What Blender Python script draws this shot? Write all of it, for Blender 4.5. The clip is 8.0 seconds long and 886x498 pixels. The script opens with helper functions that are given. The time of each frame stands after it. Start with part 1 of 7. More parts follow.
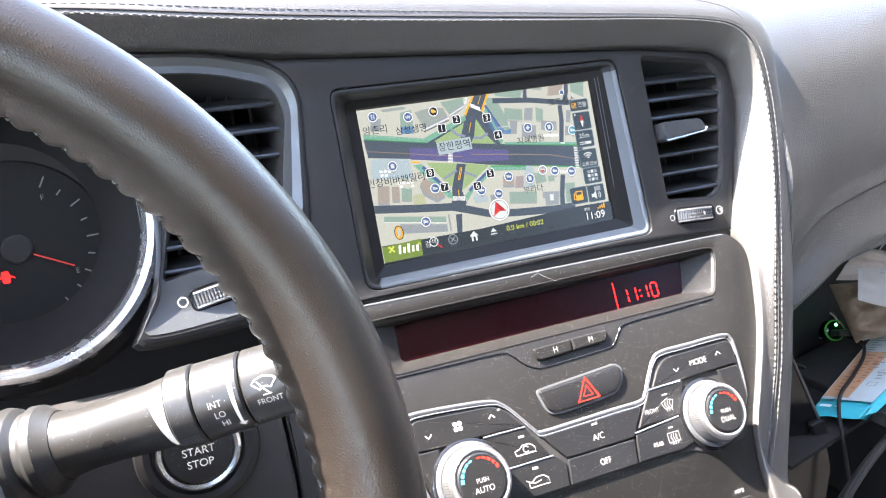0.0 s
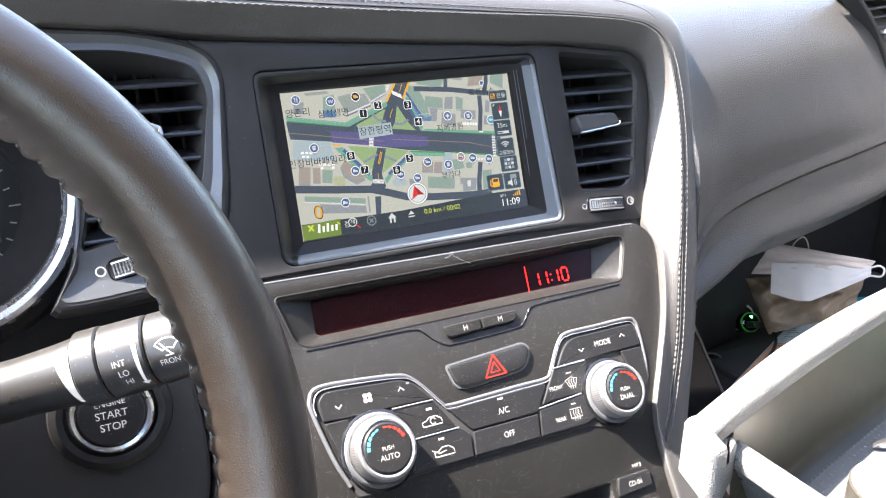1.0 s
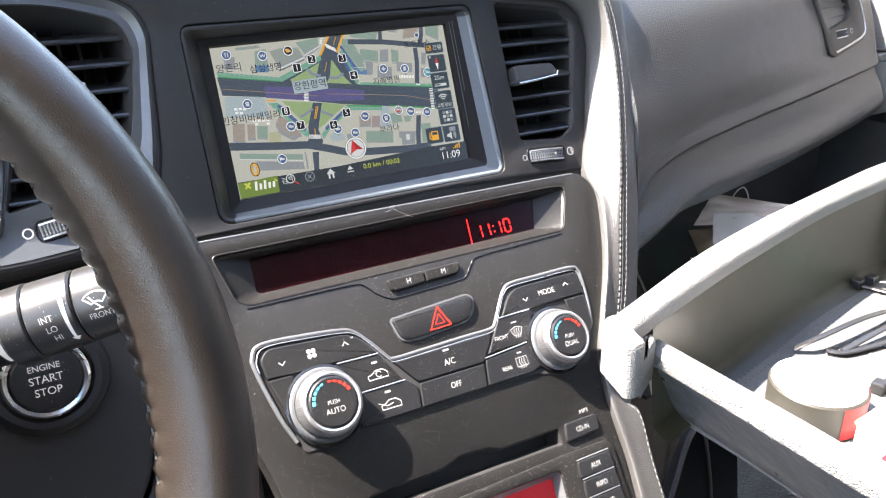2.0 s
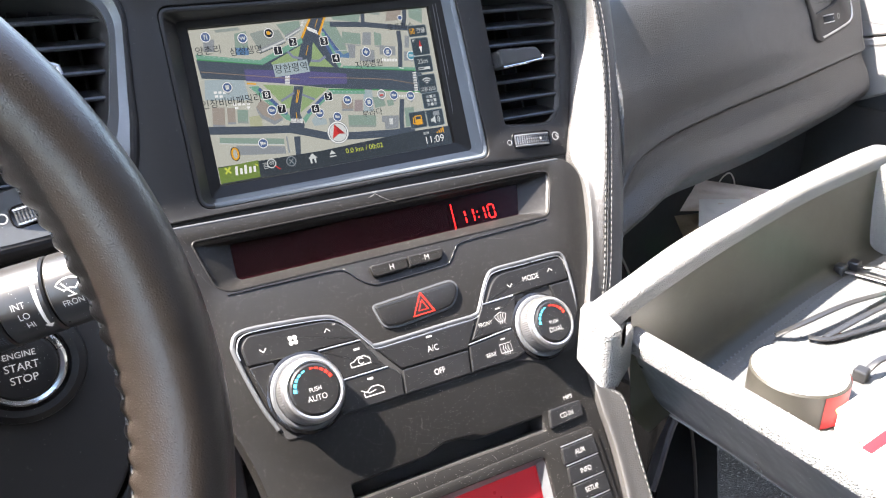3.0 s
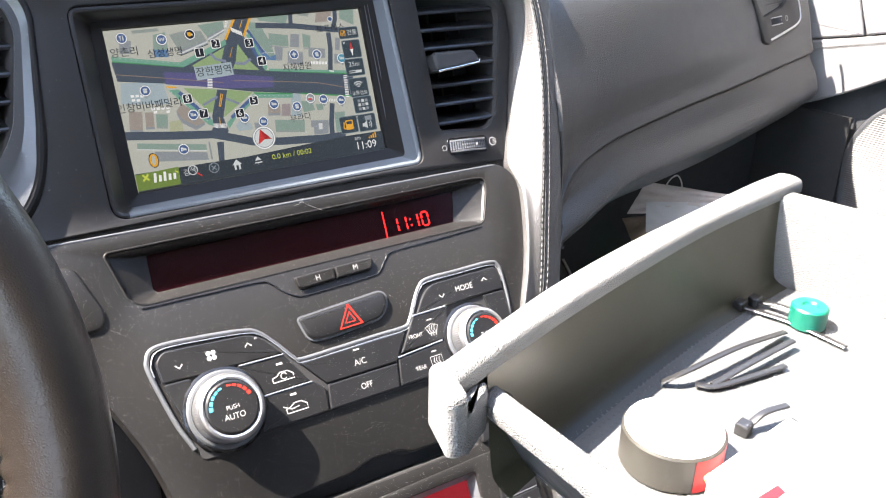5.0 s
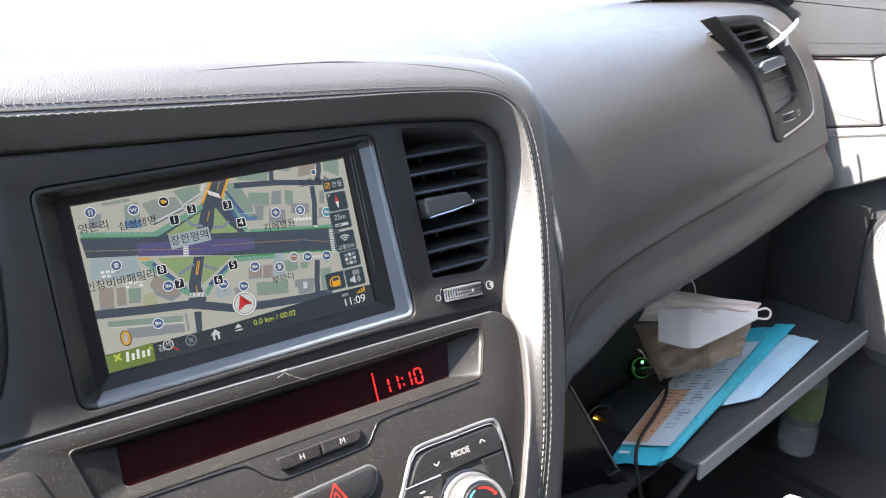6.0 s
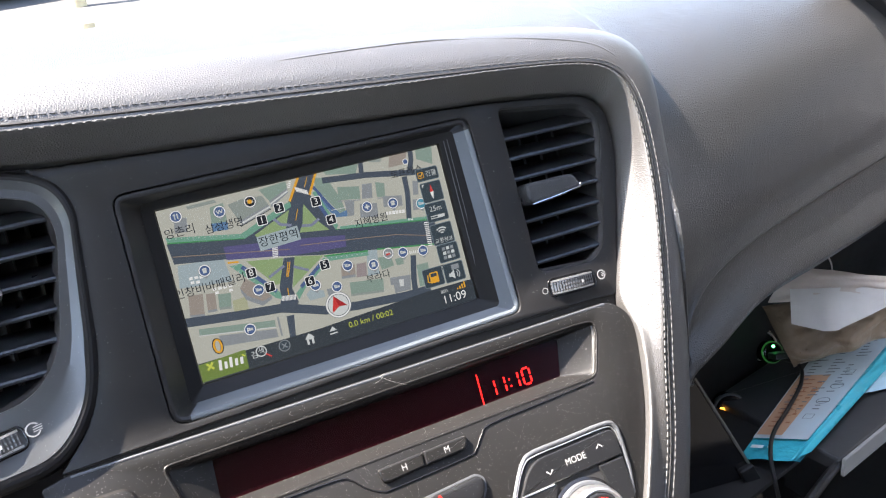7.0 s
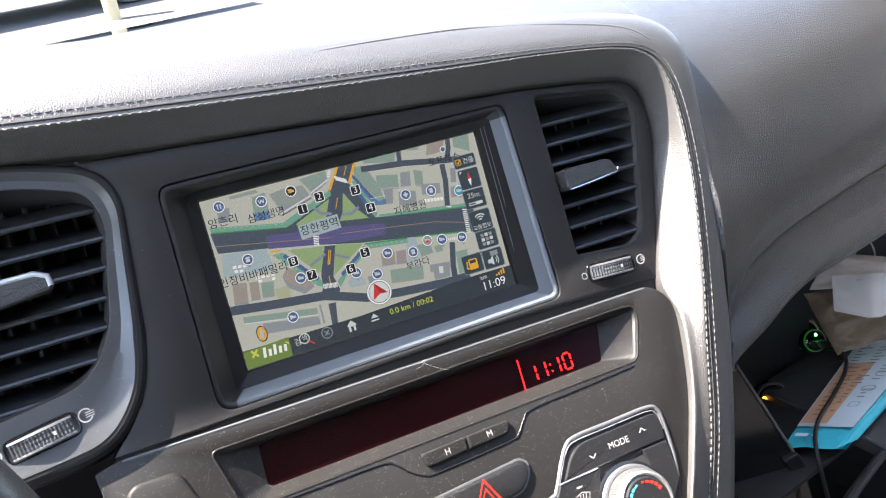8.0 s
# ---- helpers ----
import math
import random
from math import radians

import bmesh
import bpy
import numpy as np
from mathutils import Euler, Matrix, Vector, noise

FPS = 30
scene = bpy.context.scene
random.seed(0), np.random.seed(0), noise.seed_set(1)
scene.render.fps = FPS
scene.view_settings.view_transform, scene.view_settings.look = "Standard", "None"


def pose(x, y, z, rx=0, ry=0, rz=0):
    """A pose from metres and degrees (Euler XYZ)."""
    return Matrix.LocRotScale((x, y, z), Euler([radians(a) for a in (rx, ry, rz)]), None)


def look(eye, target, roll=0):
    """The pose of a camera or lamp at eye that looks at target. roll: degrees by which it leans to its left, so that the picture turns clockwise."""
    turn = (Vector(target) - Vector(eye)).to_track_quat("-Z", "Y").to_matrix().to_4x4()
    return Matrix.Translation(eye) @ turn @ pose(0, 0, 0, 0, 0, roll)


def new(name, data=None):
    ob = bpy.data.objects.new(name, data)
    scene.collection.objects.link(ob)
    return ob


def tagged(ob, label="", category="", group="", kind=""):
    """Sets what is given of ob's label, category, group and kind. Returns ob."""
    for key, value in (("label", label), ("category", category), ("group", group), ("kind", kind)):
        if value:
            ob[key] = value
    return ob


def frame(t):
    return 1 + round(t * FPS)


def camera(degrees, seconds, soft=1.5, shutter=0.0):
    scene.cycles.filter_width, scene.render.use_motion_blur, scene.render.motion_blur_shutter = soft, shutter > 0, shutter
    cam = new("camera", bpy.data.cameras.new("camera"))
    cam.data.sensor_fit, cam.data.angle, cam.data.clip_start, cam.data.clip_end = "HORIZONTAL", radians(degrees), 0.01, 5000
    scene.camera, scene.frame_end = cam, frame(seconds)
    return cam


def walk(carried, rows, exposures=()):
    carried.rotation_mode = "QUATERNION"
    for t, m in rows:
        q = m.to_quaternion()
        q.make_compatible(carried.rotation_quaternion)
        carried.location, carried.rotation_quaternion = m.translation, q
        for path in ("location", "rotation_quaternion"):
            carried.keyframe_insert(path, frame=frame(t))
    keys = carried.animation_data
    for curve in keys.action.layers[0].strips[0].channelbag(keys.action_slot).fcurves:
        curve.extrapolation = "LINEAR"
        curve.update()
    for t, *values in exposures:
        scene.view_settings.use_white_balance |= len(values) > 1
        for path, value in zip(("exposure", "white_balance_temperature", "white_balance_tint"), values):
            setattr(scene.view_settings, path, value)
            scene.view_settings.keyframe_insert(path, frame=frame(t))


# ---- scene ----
cam = camera(55.1, 8.0, soft=1.15)
PATH = [
    (0, (-0.143, -0.476, 0.772), (0.278, 1.327, 0.014), -2.4),
    (0.5, (-0.165, -0.49, 0.778), (0.265, 1.308, 0.017), -1.4),
    (1, (-0.125, -0.505, 0.772), (0.39, 1.267, 0.002), 0.2),
    (1.5, (-0.12, -0.511, 0.763), (0.465, 1.227, -0.035), -0.4),
    (3, (-0.114, -0.507, 0.756), (0.517, 1.189, -0.098), -0.2),
    (3.5, (-0.113, -0.506, 0.755), (0.528, 1.183, -0.103), -0.2),
    (4, (-0.111, -0.503, 0.754), (0.539, 1.181, -0.106), -0.1),
    (4.2, (-0.112, -0.503, 0.752), (0.55, 1.176, -0.111), -0.1),
    (5.3, (-0.072, -0.493, 0.775), (0.63, 1.163, -0.101), 1.1),
    (5.5, (-0.064, -0.476, 0.793), (0.648, 1.196, -0.043), 0.5),
    (5.9, (-0.050, -0.453, 0.808), (0.652, 1.237, 0.003), -0.4),
    (6, (-0.049, -0.45, 0.816), (0.617, 1.257, 0.015), -0.8),
    (6.5, (-0.046, -0.414, 0.798), (0.436, 1.345, -0.022), -4.4),
    (7, (-0.032, -0.415, 0.808), (0.379, 1.354, -0.029), -6.4),
    (7.5, (-0.026, -0.41, 0.799), (0.352, 1.373, -0.024), -7.8),
    (8, (-0.038, -0.42, 0.801), (0.302, 1.372, -0.019), -8.4),
]
walk(cam, [(t, look(eye, target, roll)) for t, eye, target, roll in PATH],
     exposures=[(0, 4.02, 6950, 13), (0.5, 4.0, 6950, 13), (1, 3.74, 6950, 13), (3, 3.42, 6950, 13), (5.5, 3.3, 6950, 13), (6.5, 3.2, 6950, 13), (8, 3.28, 6950, 13)])

# ---- light ----
SUN_TO = Vector((-0.53, 0.122, 0.84)).normalized()
world = bpy.data.worlds.new("sky")
scene.world = world
world.use_nodes = True
wn = world.node_tree
sky = wn.nodes.new("ShaderNodeTexSky")
sky.sky_type, sky.sun_disc = "NISHITA", False
sky.sun_elevation = math.asin(SUN_TO.z)
sky.sun_rotation = math.atan2(SUN_TO.x, SUN_TO.y)
wn.links.new(sky.outputs[0], wn.nodes["Background"].inputs[0])
wn.nodes["Background"].inputs[1].default_value = 0.13
lamp = bpy.data.lights.new("sun", "SUN")
lamp.energy, lamp.angle, lamp.color = 4.9, radians(0.5), (1.0, 0.95, 0.88)
new("sun", lamp).matrix_world = look(SUN_TO * 20, (0, 0, 0))


# ---- materials ----
def mat(name, color, rough=0.5, metal=0.0, grain=0.0, depth=0.0, kind="noise", spots=0.0, var=0.12, emit=None, power=0.0, spec=0.5, coat=0.0, sheen=0.0):
    """A node material; grain is cells to the metre, depth the relief in metres, spots the share of pale dust."""
    m = bpy.data.materials.new(name)
    m.use_nodes = True
    nt = m.node_tree
    b = nt.nodes["Principled BSDF"]
    b.inputs["Roughness"].default_value, b.inputs["Metallic"].default_value = rough, metal
    b.inputs["Specular IOR Level"].default_value, b.inputs["Coat Weight"].default_value = spec, coat
    b.inputs["Sheen Weight"].default_value, b.inputs["Sheen Roughness"].default_value = sheen, 0.45
    co = nt.nodes.new("ShaderNodeTexCoord").outputs["Object"]

    def tex(kind, scale, **kw):
        n = nt.nodes.new("ShaderNodeTex" + kind)
        nt.links.new(co, n.inputs["Vector"])
        n.inputs["Scale"].default_value = scale
        return n

    col = nt.nodes.new("ShaderNodeMixRGB")
    col.inputs[1].default_value = (*[c * (1 - var) for c in color], 1)
    col.inputs[2].default_value = (*[min(1, c * (1 + var)) for c in color], 1)
    big = tex("Noise", 35.0)
    big.inputs["Detail"].default_value = 5
    nt.links.new(big.outputs["Fac"], col.inputs[0])
    out = col.outputs[0]
    if spots:
        v = tex("Voronoi", 1150.0)
        v.inputs["Randomness"].default_value = 1.0
        near = nt.nodes.new("ShaderNodeMath")
        near.operation = "LESS_THAN"
        near.inputs[1].default_value = 0.13
        nt.links.new(v.outputs["Distance"], near.inputs[0])
        sep = nt.nodes.new("ShaderNodeSeparateColor")
        nt.links.new(v.outputs["Color"], sep.inputs[0])
        some = nt.nodes.new("ShaderNodeMath")
        some.operation = "LESS_THAN"
        some.inputs[1].default_value = spots
        nt.links.new(sep.outputs[0], some.inputs[0])
        both = nt.nodes.new("ShaderNodeMath")
        both.operation = "MULTIPLY"
        nt.links.new(near.outputs[0], both.inputs[0])
        nt.links.new(some.outputs[0], both.inputs[1])
        dust = nt.nodes.new("ShaderNodeMixRGB")
        nt.links.new(both.outputs[0], dust.inputs[0])
        nt.links.new(out, dust.inputs[1])
        dust.inputs[2].default_value = (0.36, 0.35, 0.34, 1)
        out = dust.outputs[0]
    nt.links.new(out, b.inputs["Base Color"])
    rr = nt.nodes.new("ShaderNodeMapRange")
    rr.inputs["To Min"].default_value, rr.inputs["To Max"].default_value = max(0.02, rough - 0.06), min(1, rough + 0.06)
    nt.links.new(tex("Noise", 90.0).outputs["Fac"], rr.inputs["Value"])
    nt.links.new(rr.outputs[0], b.inputs["Roughness"])
    if depth:
        bump = nt.nodes.new("ShaderNodeBump")
        bump.inputs["Strength"].default_value = 1.0
        bump.inputs["Distance"].default_value = depth
        if kind == "leather":
            wob = tex("Noise", grain * 0.5)
            mix = nt.nodes.new("ShaderNodeVectorMath")
            mix.operation = "MULTIPLY_ADD"
            mix.inputs[1].default_value = (0.5 / grain,) * 3
            nt.links.new(wob.outputs["Color"], mix.inputs[0])
            nt.links.new(co, mix.inputs[2])
            v = tex("Voronoi", grain)
            v.feature = "DISTANCE_TO_EDGE"
            nt.links.new(mix.outputs[0], v.inputs["Vector"])
            ramp = nt.nodes.new("ShaderNodeMapRange")
            ramp.interpolation_type = "SMOOTHSTEP"
            ramp.inputs["From Max"].default_value = 0.55
            nt.links.new(v.outputs["Distance"], ramp.inputs["Value"])
            nt.links.new(ramp.outputs[0], bump.inputs["Height"])
        else:
            n = tex("Noise", grain)
            n.inputs["Detail"].default_value = 3
            nt.links.new(n.outputs["Fac"], bump.inputs["Height"])
        nt.links.new(bump.outputs[0], b.inputs["Normal"])
    if emit:
        b.inputs["Emission Color"].default_value = (*emit, 1)
        b.inputs["Emission Strength"].default_value = power
    return m


LEATHER = mat("black_leather", (0.038, 0.0365, 0.036), 0.45, grain=800, depth=0.00014, kind="leather", spec=1.0)
RIM_HIDE = mat("wheel_leather", (0.0160, 0.0124, 0.0098), 0.32, grain=950, depth=0.00006, kind="leather", var=0.3, spec=0.6)
PAD = mat("dash_skin", (0.0195, 0.0189, 0.0187), 0.42, spec=1.0, grain=560, depth=0.00028, kind="leather", spots=0.025, sheen=0.02)
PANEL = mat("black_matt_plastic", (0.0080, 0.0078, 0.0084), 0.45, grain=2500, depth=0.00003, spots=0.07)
DUSTY = mat("dusty_grey_plastic", (0.0098, 0.0093, 0.0091), 0.40, grain=2200, depth=0.00003, spots=0.55, spec=0.30)
BUTTON = mat("black_button", (0.0085, 0.0085, 0.009), 0.36, spots=0.3)
GLOSS = mat("gloss_black", (0.008, 0.008, 0.009), 0.16)
BEZEL = mat("screen_surround", (0.005, 0.005, 0.0055), 0.55, spec=0.25)
SATIN = mat("satin_graphite", (0.085, 0.090, 0.098), 0.45, metal=0.35, grain=3000, depth=0.00002)
SILVER = mat("satin_silver", (0.50, 0.50, 0.51), 0.30, metal=0.85)
BRIGHT = mat("polished_ring", (0.85, 0.85, 0.86), 0.26, metal=1.0, var=0.03)
CHROME = mat("chrome", (0.80, 0.80, 0.82), 0.12, metal=1.0, var=0.03)
THREAD = mat("grey_thread", (0.115, 0.115, 0.115), 0.7)
EVEN_THREAD = mat("dark_grey_thread", (0.10, 0.101, 0.104), 0.65)
DARK_THREAD = mat("black_thread", (0.018, 0.017, 0.016), 0.8)
# near-black: the shade inside recesses and gaps is put into this colour
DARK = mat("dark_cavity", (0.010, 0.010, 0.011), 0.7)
SLAT = mat("vent_slat", (0.0105, 0.0120, 0.0145), 0.30, spots=0.08)
# a faint glow is added so the white print still shows in shade
WHITE_INK = mat("white_print", (0.26, 0.26, 0.26), 0.6, emit=(1, 1, 1), power=0.035)
RED_INK = mat("red_print", (0.55, 0.022, 0.012), 0.45)
CARPET = mat("dark_carpet", (0.018, 0.018, 0.019), 0.95, grain=900, depth=0.0012)
DOORSKIN = mat("door_skin", (0.13, 0.13, 0.134), 0.5, grain=450, depth=0.00007, kind="leather")
DOORDARK = mat("dark_door_skin", (0.030, 0.032, 0.036), 0.5, grain=450, depth=0.0002, kind="leather")
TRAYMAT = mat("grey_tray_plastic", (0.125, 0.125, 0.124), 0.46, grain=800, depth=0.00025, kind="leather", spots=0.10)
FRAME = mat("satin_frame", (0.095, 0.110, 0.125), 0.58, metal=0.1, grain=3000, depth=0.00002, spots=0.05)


# ---- shaping ----
C0 = Vector((0, 0, 0.62))


def rot(axis, d):
    return Matrix.Rotation(radians(d), 4, axis)


FASCIA = Matrix.Translation(C0) @ rot("Z", 8.5) @ rot("X", 90 - 22)
UPPER = FASCIA @ Matrix.Translation((0, 0, 0.014)) @ rot("X", -3.4) @ rot("Y", 4.2)
LOWER = FASCIA @ Matrix.Translation((0, -0.070, 0.022)) @ rot("X", -15.4) @ rot("Y", 2.9)


def thing(name, m=None, label="", category="", group="", kind=""):
    ob = new(name)
    ob.empty_display_size = 0.02
    ob.matrix_world = m if m is not None else Matrix.Identity(4)
    return tagged(ob, label, category, group, kind)


def part(name, bm, material, parent=None, label="", sharp=24):
    """Links a bmesh as one mesh object under a thing or part, in its thing's axes."""
    me = bpy.data.meshes.new(name)
    bmesh.ops.recalc_face_normals(bm, faces=bm.faces)
    bm.to_mesh(me)
    bm.free()
    for mt in material if isinstance(material, (list, tuple)) else [material]:
        me.materials.append(mt)
    for f in me.polygons:
        f.use_smooth = True
    me.set_sharp_from_angle(angle=radians(sharp))
    ob = new(name, me)
    if parent:
        ob.parent = parent
    return tagged(ob, label)


def solo(name, bm, material, m=None, label="", category="", group="", kind="", sharp=24):
    ob = part(name, bm, material, None, label, sharp)
    ob.matrix_world = m if m is not None else Matrix.Identity(4)
    return tagged(ob, label, category, group, kind)


def rpoly(pts, r=3.0, seg=4):
    """A polygon with rounded corners; r is one radius, or one a corner."""
    out, n = [], len(pts)
    for i in range(n):
        p, a, b = (Vector(pts[k % n][:2]) for k in (i, i - 1, i + 1))
        rad = r[i] if isinstance(r, (list, tuple)) else r
        da, db = (a - p), (b - p)
        cut = min(rad, da.length * 0.48, db.length * 0.48)
        s, e = p + da.normalized() * cut, p + db.normalized() * cut
        for k in range(seg + 1):
            t = k / seg
            out.append(s * (1 - t) ** 2 + p * 2 * t * (1 - t) + e * t * t)
    return out


def grow(loop, d):
    """The loop moved outwards by d (inwards when below nought)."""
    n = len(loop)
    area = sum(loop[i - 1].x * loop[i].y - loop[i].x * loop[i - 1].y for i in range(n))
    sg = 1 if area > 0 else -1
    out = []
    for i in range(n):
        k, j = 1, 1
        while (loop[i] - loop[i - k]).length < 1e-4 and k < n - 1:
            k += 1
        while (loop[(i + j) % n] - loop[i]).length < 1e-4 and j < n - 1:
            j += 1
        t1, t2 = (loop[i] - loop[i - k]).normalized(), (loop[(i + j) % n] - loop[i]).normalized()
        t = t1 + t2
        t = t.normalized() if t.length > 1e-6 else t1
        c = max(0.5, t.dot(t1))
        out.append(loop[i] + Vector((t.y, -t.x)) * (sg * d / c))
    return out


def lift(loop, z):
    return [Vector((p.x, p.y, z if not callable(z) else z(p.x, p.y))) for p in loop]


def loft(bm, loops, closed=True, cap0=False, cap1=False, scale=0.001, mi=0):
    rows = [[bm.verts.new(Vector(p) * scale) for p in loop] for loop in loops]
    n = len(rows[0])
    for a, b in zip(rows, rows[1:]):
        for i in range(n if closed else n - 1):
            j = (i + 1) % n
            try:
                bm.faces.new((a[i], a[j], b[j], b[i])).material_index = mi
            except ValueError:
                pass
    for flag, row in ((cap0, rows[0]), (cap1, rows[-1])):
        if flag:
            bm.faces.new(row).material_index = mi
    return rows


def plate(pts, r=2.0, z0=0.0, z1=2.0, bev=0.6, seg=4, bm=None, scale=0.001):
    """A solid slab with rounded corners and a bevelled top."""
    bm = bm or bmesh.new()
    o = rpoly(pts, r, seg)
    loft(bm, [lift(o, z0), lift(o, z1 - bev), lift(grow(o, -bev * 0.35), z1 - bev * 0.3), lift(grow(o, -bev), z1)], True, True, True, scale)
    return bm


def holed(outer, holes, z1=0.0, depth=8.0, bev=1.0, bm=None, hole_depth=None):
    """A panel with openings through it and softened rims; the loops are already rounded."""
    bm = bm or bmesh.new()
    edges = []
    for loop, s, dz in [(outer, -1, depth)] + [(h, 1, hole_depth or depth) for h in holes]:
        rows = loft(bm, [lift(grow(loop, s * bev), z1), lift(grow(loop, s * bev * 0.3), z1 - bev * 0.3), lift(loop, z1 - bev), lift(loop, z1 - dz)])
        top = rows[0]
        edges += [bm.edges.get((top[i - 1], top[i])) for i in range(len(top))]
    bmesh.ops.triangle_fill(bm, use_beauty=True, edges=[e for e in edges if e])
    return bm


def smooth_line(pts, n):
    """A Catmull-Rom line through the points, n samples."""
    P = [Vector(p) for p in pts]
    P = [P[0] * 2 - P[1]] + P + [P[-1] * 2 - P[-2]]
    out, m = [], len(P) - 3
    for k in range(n):
        s = k / (n - 1) * m
        i = min(int(s), m - 1)
        t = s - i
        a, b, c, d = P[i:i + 4]
        out.append(0.5 * ((2 * b) + (c - a) * t + (2 * a - 5 * b + 4 * c - d) * t * t + (3 * b - 3 * c + d - a) * t ** 3))
    return out


def skin(bm, rows, n_across, n_along, scale=1.0, wrap=False):
    """A smooth sheet through rows of points (each row one cross-section)."""
    across = [smooth_line(r, n_across) for r in rows]
    lines = [smooth_line([r[i] for r in across], n_along) for i in range(n_across)]
    loft(bm, lines, False, scale=scale)
    return lines


def tube(line, r, seg=8, bm=None, scale=1.0, flat=None):
    """A tube along a line; r is a radius or one a point; flat squeezes it along the given direction."""
    bm = bm or bmesh.new()
    line = [Vector(p) for p in line]
    loops, up = [], None
    for i, p in enumerate(line):
        t = (line[min(i + 1, len(line) - 1)] - line[max(i - 1, 0)]).normalized()
        if up is None:
            up = t.orthogonal().normalized()
        if flat is not None:
            up = Vector(flat)
        a = (up - t * up.dot(t)).normalized()
        up = a
        b = t.cross(a)
        rr = r[i] if isinstance(r, (list, tuple)) else r
        ra, rb = rr if isinstance(rr, tuple) else (rr, rr)
        loops.append([p + a * ra * math.cos(k * 2 * math.pi / seg) + b * rb * math.sin(k * 2 * math.pi / seg) for k in range(seg)])
    loft(bm, loops, True, True, True, scale)
    return bm


def turned(profile, seg=40, bm=None, scale=0.001, rib=0.0, rib_rows=(), caps=True):
    """A body of revolution about z from (radius, z) pairs, with optional ribs on some rows."""
    bm = bm or bmesh.new()
    loops = []
    for k, (r, z) in enumerate(profile):
        loops.append([Vector(((r + (rib * (i % 2) if k in rib_rows else 0)) * math.cos(i * 2 * math.pi / seg),
                              (r + (rib * (i % 2) if k in rib_rows else 0)) * math.sin(i * 2 * math.pi / seg), z)) for i in range(seg)])
    loft(bm, loops, True, caps, caps, scale)
    return bm


def words(text, size, bm=None, at=(0, 0, 0), turn=0.0, wide=1.0, bold=0.0, scale=0.001, mi=0):
    """Flat lettering in the built-in font, centred on a place, in millimetres."""
    bm = bm or bmesh.new()
    cu = bpy.data.curves.new("lettering", "FONT")
    cu.body, cu.size, cu.align_x, cu.align_y, cu.offset, cu.resolution_u = text, size, "CENTER", "CENTER", 0.0, 4
    ob = new("lettering", cu)
    me = bpy.data.meshes.new_from_object(ob.evaluated_get(bpy.context.evaluated_depsgraph_get()))
    bpy.data.objects.remove(ob)
    n0 = len(bm.faces)
    me.transform(Matrix.Scale(scale, 4) @ Matrix.Translation(at) @ rot("Z", turn) @ Matrix.Diagonal((wide, 1, 1, 1)))
    bm.from_mesh(me)
    bm.faces.ensure_lookup_table()
    for f in bm.faces[n0:]:
        f.material_index = mi
    bpy.data.meshes.remove(me)
    return bm


def flat(pts, z=0.0, bm=None, mi=0, scale=0.001):
    bm = bm or bmesh.new()
    bm.faces.new([bm.verts.new(Vector((p[0], p[1], z)) * scale) for p in pts]).material_index = mi
    return bm


def stroke(line, width, z=0.0, bm=None, mi=0, scale=0.001, closed=False):
    """A flat ribbon along a line in the plane."""
    bm = bm or bmesh.new()
    L = [Vector((p[0], p[1])) for p in line]
    if closed:
        L.append(L[0])
    a, b = [], []
    for i, p in enumerate(L):
        t = (L[min(i + 1, len(L) - 1)] - L[max(i - 1, 0)]).normalized()
        nrm = Vector((-t.y, t.x)) * width / 2
        a.append(Vector((*(p + nrm), z)))
        b.append(Vector((*(p - nrm), z)))
    loft(bm, [a, b], False, scale=scale, mi=mi)
    return bm


def arc(cx, cy, r, a0, a1, n=14):
    return [(cx + r * math.cos(radians(a0 + (a1 - a0) * k / n)), cy + r * math.sin(radians(a0 + (a1 - a0) * k / n))) for k in range(n + 1)]


def ridge(line, width, h, z=0.0, bm=None, scale=0.001):
    """A raised half-round bead along a line in the plane."""
    bm = bm or bmesh.new()
    L = [Vector((p[0], p[1])) for p in line]
    loops = []
    for i, p in enumerate(L):
        t = (L[min(i + 1, len(L) - 1)] - L[max(i - 1, 0)]).normalized()
        nrm = Vector((-t.y, t.x))
        loops.append([Vector((*(p + nrm * width / 2 * math.cos(k * math.pi / 6)), z + h * math.sin(k * math.pi / 6))) for k in range(7)])
    loft(bm, loops, False, scale=scale)
    return bm


def stitches(line, length, gap, r, name, material, parent, label=""):
    """A row of thread stitches along a line (metres), joined as one run of thread."""
    bm = bmesh.new()
    pos, step = 0.0, length + gap
    acc = [0.0]
    for a, b in zip(line, line[1:]):
        acc.append(acc[-1] + (b - a).length)

    def at(s):
        for i in range(len(acc) - 1):
            if s <= acc[i + 1]:
                return line[i].lerp(line[i + 1], (s - acc[i]) / max(1e-9, acc[i + 1] - acc[i]))
        return line[-1]
    while pos + length < acc[-1]:
        tube([at(pos), at(pos + length * 0.5), at(pos + length)], [r * 0.7, r, r * 0.7], 5, bm)
        pos += step
    return tagged(part(name, bm, material, parent, label), kind="stuff")


# ---- the cabin shell ----
CAR = rot("Z", 17)  # the car's own axes

def box_bm(lo, hi, bm=None, bev=0.0):
    bm = bm or bmesh.new()
    v = bmesh.ops.create_cube(bm, size=1.0)["verts"]
    for p in v:
        p.co = Vector([lo[k] + (p.co[k] + 0.5) * (hi[k] - lo[k]) for k in range(3)])
    if bev:
        es = list({e for p in v for e in p.link_edges})
        bmesh.ops.bevel(bm, geom=es, offset=bev, segments=2, affect="EDGES")
    return bm


